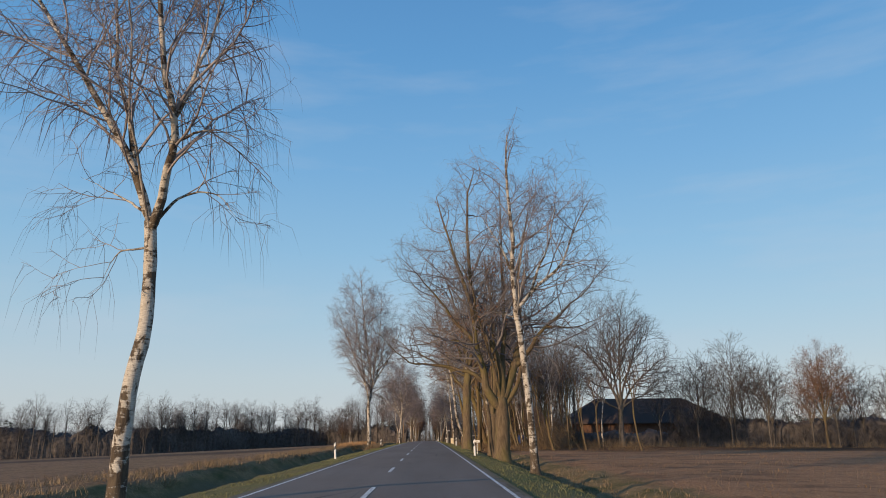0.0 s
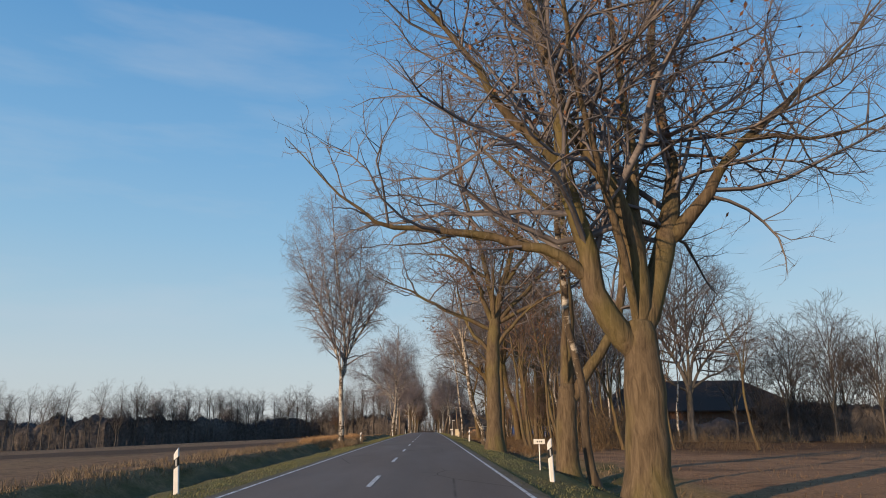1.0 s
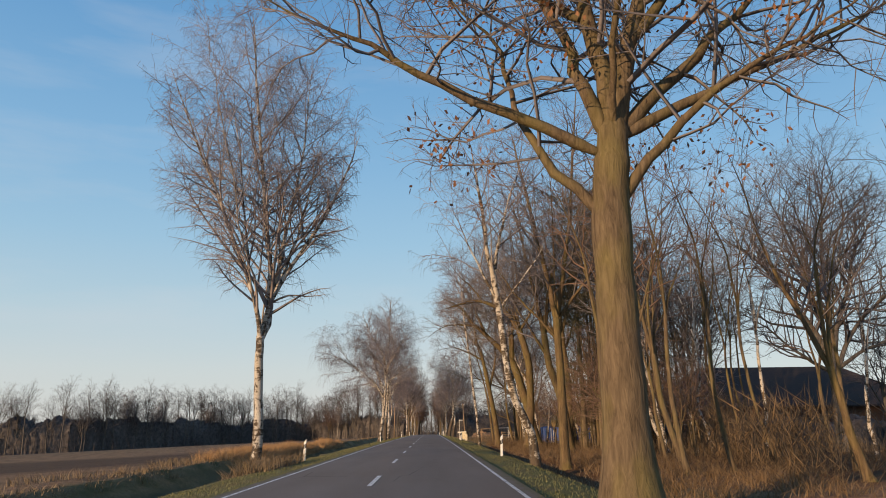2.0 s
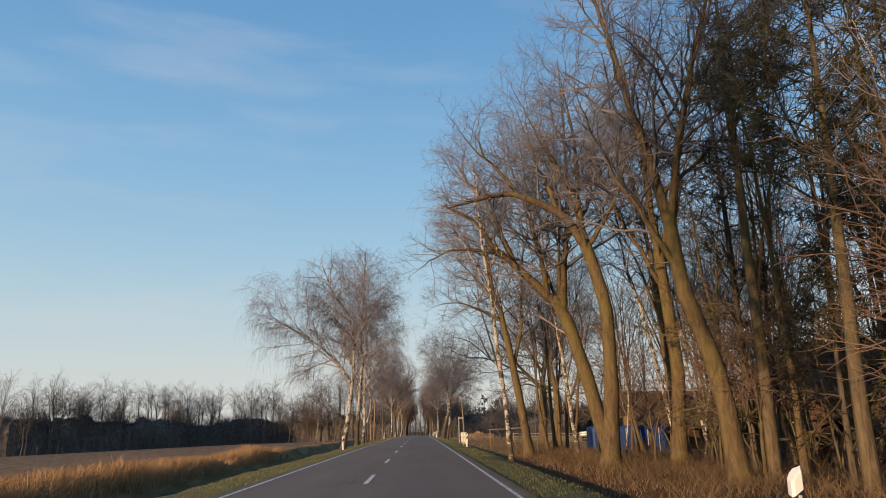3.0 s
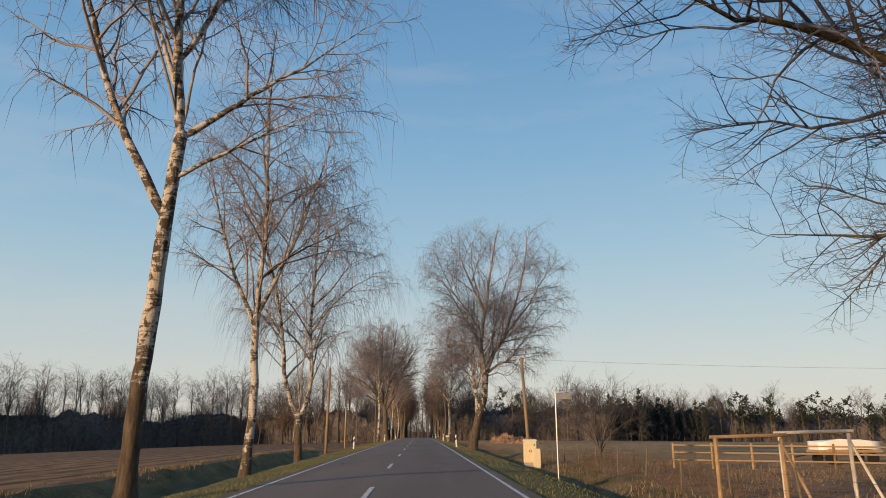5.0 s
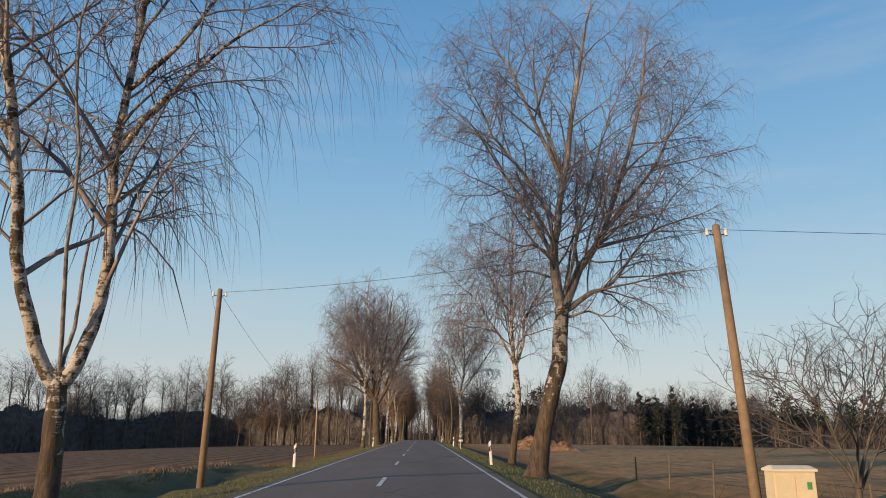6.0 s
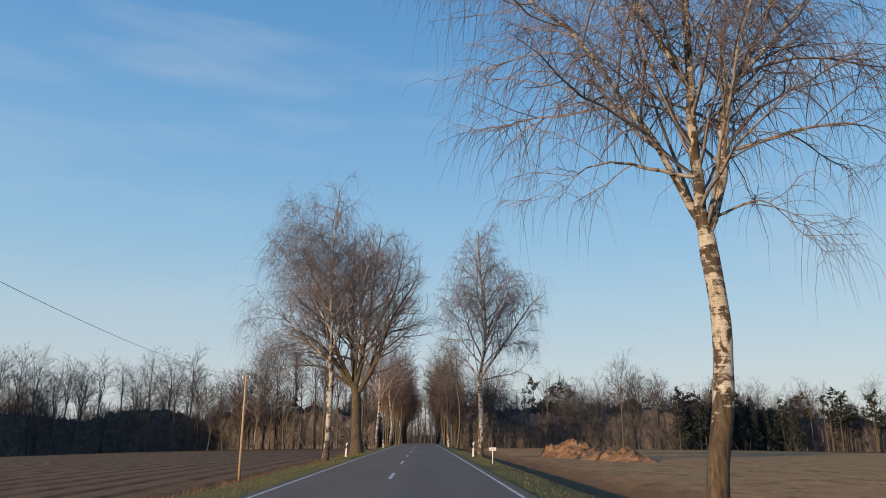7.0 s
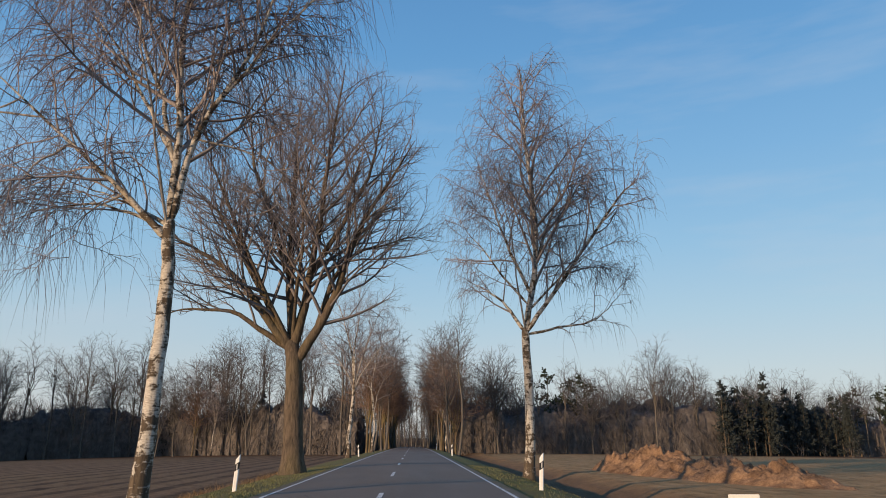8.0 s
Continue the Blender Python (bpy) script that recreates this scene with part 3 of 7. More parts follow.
def grown(species, label, x, y, radius, trunk, stems, seed, fill=0, hull=None, group="trees along the road", name="", old=False, dark_foot=False, leaves=0, dense=1.2, sub=1.15, twig=1.0, **looks):
    """A tree whose trunk and main limbs pass through given points. trunk: (across, up) pairs from the foot. stems: (girth as a share of the trunk's, then
    (across, up) pairs from where it leaves). fill: further limbs, towards and away from the road's line. hull: left, right, bottom and top of the crown."""
    bark = BARK_BIRCH_OLD if old else BARK_BIRCH_FOOT if dark_foot else SPECIES[species][0]
    rng = np.random.RandomState(seed)
    droop = species == "birch"
    top = thing(name or ("birch_tree" if droop else "bare_tree"), x, y, float(land(x, y)) - 0.12, label, "tree", group)
    line = curve(rng, [(a, 0.0, b) for a, b in trunk], 16, 0.04 if droop else 0.02)
    line[0] = (trunk[0][0], 0, trunk[0][1])
    u = np.linspace(0, 1, 16)
    tr = radius * (1.0 - 0.25 * u + 0.55 * np.exp(-u * 16)) * (1 + 0.03 * rng.normal(size=16))
    trunk_mesh(top, line, tr, bark, 14)
    P, R = [], []
    for i, (share, *pts) in enumerate(stems):
        reach = math.hypot(pts[-1][0] - pts[0][0], pts[-1][1] - pts[0][1])
        out = rng.uniform(-0.25, 0.25) * reach
        n = len(pts) - 1
        # it leaves the nearest older stem, or the trunk, and is no thicker than that
        gap, host, girth = min(((np.hypot(l_[:, 0] - pts[0][0], l_[:, 2] - pts[0][1]), l_, r_) for l_, r_ in zip([line] + P, [tr] + R)), key=lambda h: h[0].min())
        k = int(gap.argmin())
        girth = girth[max(k, 1)]
        # the joint: the point of the host closest to the first of pts, a little further down inside it
        a_, b_ = host[max(k - 1, 0)], host[min(k + 1, len(host) - 1)]
        slope = (b_ - a_) / (np.linalg.norm(b_ - a_) + 1e-9)
        joint = host[k] + slope * (np.clip(np.dot(np.array([pts[0][0], host[k][1], pts[0][1]]) - host[k], slope), -0.6, 0.6) - girth * 0.7)
        P.append(curve(rng, [tuple(joint)] + [(a, host[k][1] + out * (j / n) ** 1.3, b) for j, (a, b) in enumerate(pts) if j], 17, 0.05 if share > 0.45 else 0.12 if species in ("oak", "wood") else 0.09))
        R.append(min(radius * share, girth * 0.85) * (0.05 + 0.95 * np.linspace(1, 0, 17) ** (0.55 if share > 0.6 else 0.8 if share > 0.45 else 1.25)))
        R[-1][0] *= 0.45
    peak = max(p[-1][2] for p in P)
    foot = trunk[-1][1]
    for i in range((fill + 1) // 2):
        side = 1 if i % 2 else -1
        host = line[-1 - rng.randint(2)] if i < 3 else P[rng.randint(min(3, len(P)))][rng.randint(1, 6)]
        lift = rng.uniform(0.35, 0.95)
        tip = host + np.array([rng.normal() * 0.14 * (peak - foot), side * (peak - foot) * rng.uniform(0.22, 0.36), (peak - host[2]) * lift])
        mid = host * 0.5 + tip * 0.5 + np.array([0, side * 0.3, 0.1 * (peak - foot)])
        P.append(curve(rng, [host, mid, tip], 17, 0.1))
        R.append(radius * (0.2 if i < 3 else 0.1) * (0.06 + 0.94 * np.linspace(1, 0, 17) ** 1.15))
        R[-1][0] *= 0.5
    P, R = np.array(P), np.array(R)
    for i, (p_, r_) in enumerate(zip(P, R)):
        v, q = tubes(p_[None], r_[None], 9)
        thin = r_[1] < 0.2 * radius
        finish("limb", array_mesh("limb", v, q), BARK_BIRCH_LIMB if droop and (old or thin) else BARK_BIRCH if droop else bark, top)
    box_ = None
    if hull is not None:
        a, b, lo, hi = hull
        box_ = ((a + b) / 2, 0, (lo + hi) / 2, (b - a) / 2, (b - a) / 2, (hi - lo) / 2)
    dress(rng, species, top, P, R, dense=dense, sub=sub, twig=twig, hull=box_, leaves=leaves, fork=foot, height=peak, **looks)
    return top


def tree(species, label, x, y, height, radius, fork, tips, seed, lean=(0, 0), limbs=(), dense=1.0, twig=1.0,
         group="trees along the road", name="", start=0.22, sub=1.0, thick=1.0, lite=False, leaves=0, weep=0.00, strand=1.8, fine=True, old=False):
    """A bare tree. lean: how far the fork stands from the foot. tips: ends of the leading stems, from the foot. limbs: (height on the trunk, tip)."""
    bark = BARK_BIRCH_OLD if old else SPECIES[species][0]
    rng = np.random.RandomState(seed)
    z = float(land(x, y)) - 0.12
    top = thing(name or ("birch_tree" if species == "birch" else "bare_tree"), x, y, z, label, "tree", group)
    F = np.array([lean[0], lean[1], fork], float)
    trunk = bend(rng, (0, 0, 0), F, (lean[0] * 0.3 + rng.normal() * 0.05, lean[1] * 0.3, 1), 14, 0.2 if species == "birch" else 0.07)
    u = np.linspace(0, 1, 14)
    tr = radius * (1.0 - 0.28 * u + 0.6 * np.exp(-u * 16)) * (1 + 0.035 * rng.normal(size=14))
    up = trunk_mesh(top, trunk, tr, bark, 6 if lite else 10)
    stems, radii = [], []
    for i, tip in enumerate(tips):
        d = np.array(tip[:3]) - F
        first = up * (1.0 if i < 2 else 0.8) + d / np.linalg.norm(d) * 0.45
        stems.append(bend(rng, F - up * radius * (1.0 + 0.5 * i), tip[:3], first, 8 if lite else 13, 0.26 if species in ("oak", "wood") else 0.16, tip[3:] if len(tip) > 3 else None))
        r = tr[-1] * (1.0 if len(tips) == 1 else 0.84 if len(tips) == 2 or i < 1 else 0.64)
        radii.append(np.linspace(1, 0.09, len(stems[-1])) * r)
        radii[-1][0] *= 0.7
    for h, tip in limbs:
        host, span = (trunk, radius) if h <= fork else (stems[0], radii[0][1])
        a = np.array([np.interp(h, host[:, 2], host[:, c]) for c in range(3)])
        d = np.array(tip) - a
        flat = Vector((d[0], d[1], abs(d[2]) * 0.5 + 0.2)).normalized()
        stems.append(bend(rng, a, tip, flat, 8 if lite else 13, 0.3))
        radii.append(np.linspace(1, 0.07, len(stems[-1])) * span * (0.36 if h <= fork else 0.6))
    P, R = np.array(stems), np.array(radii)
    for i, (p_, r_) in enumerate(zip(P, R)):
        v, q = tubes(p_[None], r_[None], 5 if lite else 8)
        finish("limb", array_mesh("limb", v, q), BARK_BIRCH_LIMB if species == "birch" and (old or i >= 2) else bark, top)
    dress(rng, species, top, P, R, dense, sub, twig, thick, weep, strand, None, start, fine, lite, leaves, fork, height)
    return top


def needles_mesh(rng, P, count, size, width):
    """Short needle sprays all over the polylines P."""
    n, s, _ = P.shape
    idx = np.repeat(np.arange(n), count)
    m = len(idx)
    f = rng.uniform(0.15, 1.0, m) * (s - 1)
    k = np.minimum(f.astype(int), s - 2)
    w = (f - k)[:, None]
    p = P[idx, k] * (1 - w) + P[idx, k + 1] * w
    tan = P[idx, k + 1] - P[idx, k]
    tan /= np.linalg.norm(tan, axis=1, keepdims=True) + 1e-9
    d = tan * 0.5 + rng.normal(size=(m, 3)) * 0.7
    d /= np.linalg.norm(d, axis=1, keepdims=True)
    L = size * rng.uniform(0.6, 1.3, m)[:, None]
    Q = np.stack([p, p + d * L * 0.5, p + d * L], axis=1)
    return tubes(Q, np.tile(np.array([0.4, 1.0, 0.1]) * width, (m, 1)), 3)


def spruce(label, x, y, height, radius, spread, seed, pine=False, group="woods", name="spruce_tree", dense=1.0, needle=NEEDLE_DARK, far=False):
    """An evergreen: whorls of branches clothed with needle sprays. pine: a bare stem under a flat, broken crown."""
    rng = np.random.RandomState(seed)
    top = thing(name, x, y, float(land(x, y)) - 0.1, label, "tree", group)
    trunk = bend(rng, (0, 0, 0), (rng.normal() * 0.2, 0, height), (0, 0, 1), 14, 0.03)
    tr = np.linspace(radius, 0.03, 14)
    v, q = tubes(trunk[None], tr[None], 8)
    finish("trunk", array_mesh("trunk", v, q), BARK_OAK if pine else BARK_DARK, top)
    lo = 0.45 if pine else 0.1
    B, RB = sprout(rng, trunk[None], tr[None], int((34 if pine else 90) * dense), lo, 0.99, 74, spread, 6, 0.07 if pine else -0.02, 0.12, 0.4, 0.02,
                   (lambda p: np.clip(0.7 + 0.6 * np.sin(np.pi * (p[:, 2] / height - lo) / (1 - lo)), 0.3, 2)) if pine else (lambda p: np.clip(1.6 * (1.03 - p[:, 2] / height), 0.12, 1.2)))
    C, RC = sprout(rng, B, RB, 3 if far else 9, 0.3, 1.0, 45, spread * 0.32, 4, 0.02, 0.15, 0.6, 0.01)
    k, w = (2, 0.2) if far else (int(12 * dense) + 2, 0.02)
    v, q = join([tubes(B, RB, 3), needles_mesh(rng, C, k, 0.8 if far else 0.42 if pine else 0.36, w), needles_mesh(rng, B, k * 2, 0.7 if far else 0.36, w)])
    tagged(finish("crown", array_mesh("crown", v, q), needle, top), kind="stuff")
    return top


def brush(name, label, category, xs, ys, heights, count, seed, material, radius=0.02, fork=4, group="", spread=0.35):
    """A thicket of thin stems with side shoots, scattered over a stretch of ground."""
    rng = np.random.RandomState(seed)
    x, y = rng.uniform(xs[0], xs[1], count), rng.uniform(ys[0], ys[1], count)
    clump = np.array([noise.noise((a * 0.22, b * 0.12, seed)) for a, b in zip(x, y)])
    keep = clump > -0.18
    x, y, clump = x[keep], y[keep], clump[keep]
    h = rng.uniform(heights[0], heights[1], len(x)) * (0.85 + 0.7 * clump)
    p = np.stack([x, y, land(x, y) - 0.05], axis=1)
    d = rng.normal(size=(len(x), 3)) * spread
    d[:, 2] = 1
    d /= np.linalg.norm(d, axis=1, keepdims=True)
    pts = [p]
    for _ in range(3):
        d = d + rng.normal(size=d.shape) * 0.14
        d /= np.linalg.norm(d, axis=1, keepdims=True)
        p = p + d * (h / 3)[:, None]
        pts.append(p)
    P = np.stack(pts, axis=1)
    R = np.tile(np.array([1.0, 0.8, 0.55, 0.2]) * radius, (len(x), 1))
    C, RC = sprout(rng, P, R, fork, 0.25, 1.0, 36, float(np.mean(heights)) * 0.42, 4, 0.05, 0.2, 0.7, radius * 0.35)
    v, q = join([trimmed(tubes(P, R, 3)), trimmed(tubes(C[:, ::3], RC[:, ::3], 3))])
    return tagged(finish(name, array_mesh(name, v, q), material), label, category, group, "stuff")


def thicket(name, label, a, b, depth, height, count, seed, size=0.55, material=WOOD_DIM, low=0.0):
    """A dense mass of short crossing shoots along a line, with an uneven top."""
    rng = np.random.RandomState(seed)
    f = rng.uniform(0, 1, count)
    x = a[0] + (b[0] - a[0]) * f + rng.normal(size=count)
    y = a[1] + (b[1] - a[1]) * f + rng.uniform(0, depth, count)
    crest = np.array([0.75 + 0.7 * noise.noise((u * 0.09, v * 0.09, seed)) + 0.3 * noise.noise((u * 0.4, v * 0.4, seed)) for u, v in zip(x, y)])
    z = land(x, y) + height * np.clip(crest, 0.25, 1.4) * rng.uniform(low, 0.95, count)
    d = rng.normal(size=(count, 3)) * 0.6
    d[:, 2] += 1.2
    d /= np.linalg.norm(d, axis=1, keepdims=True)
    L = size * rng.uniform(1.4, 4.2, count)[:, None]
    p = np.stack([x, y, z], axis=1)
    P = np.stack([p - d * L * 0.5, p + d * L], axis=1)
    R = rng.uniform(0.022, 0.06, count)[:, None] * np.array([[1.0, 0.15]]) * size / 0.55
    v, q = cones(P, R)
    return tagged(finish(name, array_mesh(name, v, q), material), label, "woodland", "woods", "stuff")


def bank(name, label, line, depth, heights, seed, material, step=0.8, rough=1.0):
    """A continuous, deeply ragged mass of leafless bushes along a line. heights: at the line's ends."""
    (x0, y0), (x1, y1) = line
    n = max(3, int(math.hypot(x1 - x0, y1 - y0) / step))
    m = 22
    f, v = np.meshgrid(np.linspace(0, 1, n), np.linspace(0, 1, m), indexing="ij")
    X = x0 + (x1 - x0) * f
    Y = y0 + (y1 - y0) * f + depth * (0.5 - 0.5 * np.cos(np.pi * v))
    tops = np.array([noise.noise((a * 0.05, seed * 1.7, 0)) * 0.3 + noise.noise((a * 0.21, seed * 1.3, 4)) * 0.22 + noise.noise((a * 0.8, seed, 7)) * 0.12 for a in X[:, 0]])
    H = (heights[0] + (heights[1] - heights[0]) * f) * (1 + tops)[:, None]
    Z = land(X, Y) - 0.3 + H * np.sin(np.pi * v) ** 0.4
    rng = np.random.RandomState(seed)
    g = rough * np.array([0.9 * noise.noise((a * 0.35, b * 0.35, c * 0.35)) + 0.6 * noise.noise((a * 1.1, b * 1.1, c * 1.1)) for a, b, c in zip(X.ravel(), Y.ravel(), Z.ravel())]).reshape(X.shape)
    Y = Y - g * 1.3 * np.cos(np.pi * v) + rng.normal(size=X.shape) * 0.25 * rough
    X = X + rng.normal(size=X.shape) * 0.25 * rough
    Z = Z + (g * 0.9 + rng.normal(size=X.shape) * 0.28 * rough) * np.sin(np.pi * v)
    i, j = np.meshgrid(np.arange(n - 1), np.arange(m - 1), indexing="ij")
    k = i * m + j
    me = array_mesh(name, np.stack([X, Y, Z], axis=-1).reshape(-1, 3), np.stack([k, k + m, k + m + 1, k + 1], axis=-1).reshape(-1, 4))
    return tagged(finish(name, me, material, smooth=False), label, "woodland", "woods", "stuff")


def blades(name, label, xs, ys, size, count, seed, material, width=0.02, patchy=0.0, lean=0.35):
    """Grass: tapered blades scattered over a strip, thicker in some patches."""
    rng = np.random.RandomState(seed)
    x, y = rng.uniform(xs[0], xs[1], count), rng.uniform(ys[0], ys[1], count)
    c = np.array([noise.noise((a * 0.5, b * 0.2, seed * 3.1)) for a, b in zip(x, y)])
    keep = c > patchy - 0.45
    x, y, c = x[keep], y[keep], c[keep]
    n = len(x)
    h = rng.uniform(size[0], size[1], n) * (0.8 + 0.6 * np.clip(c, -0.5, 0.7))
    a = rng.uniform(0, 2 * np.pi, n)
    side = np.stack([np.cos(a), np.sin(a), np.zeros(n)], axis=1) * width
    tip = rng.normal(size=(n, 3)) * lean
    tip[:, 2] = 1
    p = np.stack([x, y, land(x, y) - 0.03], axis=1)
    mid = p + tip * (h * 0.55)[:, None]
    tip[:, :2] *= 1.7
    end = p + tip * h[:, None] * np.array([1, 1, 0.95])
    v = np.stack([p - side, p + side, mid - side * 0.7, mid + side * 0.7, end - side * 0.12, end + side * 0.12], axis=1).reshape(-1, 3)
    b = np.arange(n)[:, None] * 6
    q = np.concatenate([b + np.array([[0, 1, 3, 2]]), b + np.array([[2, 3, 5, 4]])])
    return tagged(finish(name, array_mesh(name, v, q), material), label, "grass", "", "stuff")


def line_spots(line, spacing, depth, rng):
    """Scattered places along a polyline, up to depth behind it."""
    out = []
    for (x0, y0), (x1, y1) in zip(line, line[1:]):
        L = math.hypot(x1 - x0, y1 - y0)
        for k in range(int(L / spacing)):
            f = (k + rng.uniform(0, 1)) / (L / spacing)
            out.append((x0 + (x1 - x0) * f + rng.normal() * 1.5, y0 + (y1 - y0) * f + rng.uniform(0, depth)))
    return out


# ---- ground and road ----
ROAD_LEFT, ROAD_RIGHT = -3.25, 3.75
PROFILE_X = [-3000, -400, -150, -60, -22, -11.5, -9.9, -8.8, -7.1, -6.0, -4.4, -3.25, 0.2, 3.75, 4.8, 5.7, 6.6, 7.4, 8.3, 9.4, 12, 30, 100, 400, 3000]
PROFILE_Z = [-14, -9, -5.2, -2.0, -0.7, -0.35, -0.30, -1.15, -1.12, -0.40, -0.18, -0.07, 0.0, -0.08, -0.16, -0.25, -0.75, -1.05, -0.98, -0.72, -0.62, -0.8, -1.8, -6, -12]


def land(x, y):
    """Height of the ground at x, y."""
    y = np.asarray(y, float)
    # the eastern field lies in a trough beside the road past the farm; the western ditch runs out there and the field drops below the verge
    sunk = np.clip((y - 239.0) / 9.0, 0, 1) * np.interp(x, [6.4, 7.4, 10.5, 13, 30, 70], [0, 0.95, 0.9, 0.35, 0.2, 0])
    fill = np.clip((y - 212.0) / 24.0, 0, 1) * np.interp(x, [-9.9, -8.8, -7.1, -6.0], [0, 0.62, 0.5, 0])
    low = np.clip((y - 232.0) / 20.0, 0, 1) * np.interp(x, [-70, -30, -22, -11.5, -9.9, -8.8, -8.0, -7.1, -6.0], [0, 0.55, 0.75, 1.0, 1.05, 0.75, 0.45, 0.12, 0])
    return np.interp(x, PROFILE_X, PROFILE_Z) + rise(y) - sunk + fill - low


def build_ground():
    xs = sorted(set(list(np.arange(-12, 13.01, 0.5)) + list(np.arange(-70, -12, 3.0)) + list(np.arange(14, 90, 4.0))
                    + [-3000, -1200, -500, -300, -200, -150, -110, -85, 100, 125, 160, 220, 320, 500, 1200, 3000] + [ROAD_LEFT, ROAD_RIGHT]))
    ys = list(np.arange(-60, 320, 1.5)) + list(np.arange(320, 600, 10)) + [620, 660, 720, 800, 900, 1200, 1800, 3000]
    X, Y = np.meshgrid(np.array(xs, float), np.array(ys, float))
    Z = land(X, Y)
    rng = np.random.RandomState(3)
    rough = np.clip((np.abs(X - 0.4) - 3.6) / 3, 0, 1)
    Z = Z + rng.normal(size=Z.shape) * np.where(np.abs(X) < 11.6, 0.045, 0.016) * rough * (np.abs(X) < 60) - 0.03
    a, b = X.shape
    v = np.stack([X, Y, Z], axis=-1).reshape(-1, 3)
    i, j = np.meshgrid(np.arange(a - 1), np.arange(b - 1), indexing="ij")
    k = i * b + j
    ob = finish("ground", array_mesh("ground", v, np.stack([k, k + 1, k + b + 1, k + b], axis=-1).reshape(-1, 4)), GROUND)
    return tagged(ob, "verges, ditches and brown winter fields", "ground", kind="structure")


def strip(name, x0, x1, y0, y1, lift, material, step=4.0, nx=2):
    """A thin slab that follows the road's surface."""
    ys = np.linspace(y0, y1, max(2, int((y1 - y0) / step) + 1))
    xs = np.linspace(x0, x1, nx)
    X, Y = np.meshgrid(xs, ys)
    Z = land(X, Y) + lift
    a, b = X.shape
    v = np.stack([X, Y, Z], axis=-1).reshape(-1, 3)
    i, j = np.meshgrid(np.arange(a - 1), np.arange(b - 1), indexing="ij")
    k = i * b + j
    q = np.stack([k, k + 1, k + b + 1, k + b], axis=-1).reshape(-1, 4)
    return finish(name, array_mesh(name, v, q), material)


build_ground()
tagged(strip("road", ROAD_LEFT, ROAD_RIGHT, -60, 900, 0.012, ASPHALT, 4.0, 15), "worn grey asphalt country road", "road", kind="structure")
tagged(strip("edge_line", 3.34, 3.44, -60, 620, 0.018, PAINT), "worn white edge line on the asphalt", "road marking", "edge lines", "structure")
tagged(strip("edge_line", -2.96, -2.86, -60, 620, 0.018, PAINT), "worn white edge line on the asphalt", "road marking", "edge lines", "structure")
DASHES = [48.8 + 10.9 * k for k in range(-9, 8)] + [125.1 + 12.17 * k for k in range(1, 28)]
for y0 in DASHES:
    tagged(strip("lane_dash", -0.06, 0.06, y0, y0 + 3.6, 0.018, PAINT, 1.8), "white painted centre dash on the asphalt", "road marking", "centre line dashes", "structure")

# ---- trees along the road ----
BIRCH = "white-barked birch with thin hanging bare twigs"
OAK = "stout bare oak with brown bark and spreading limbs"


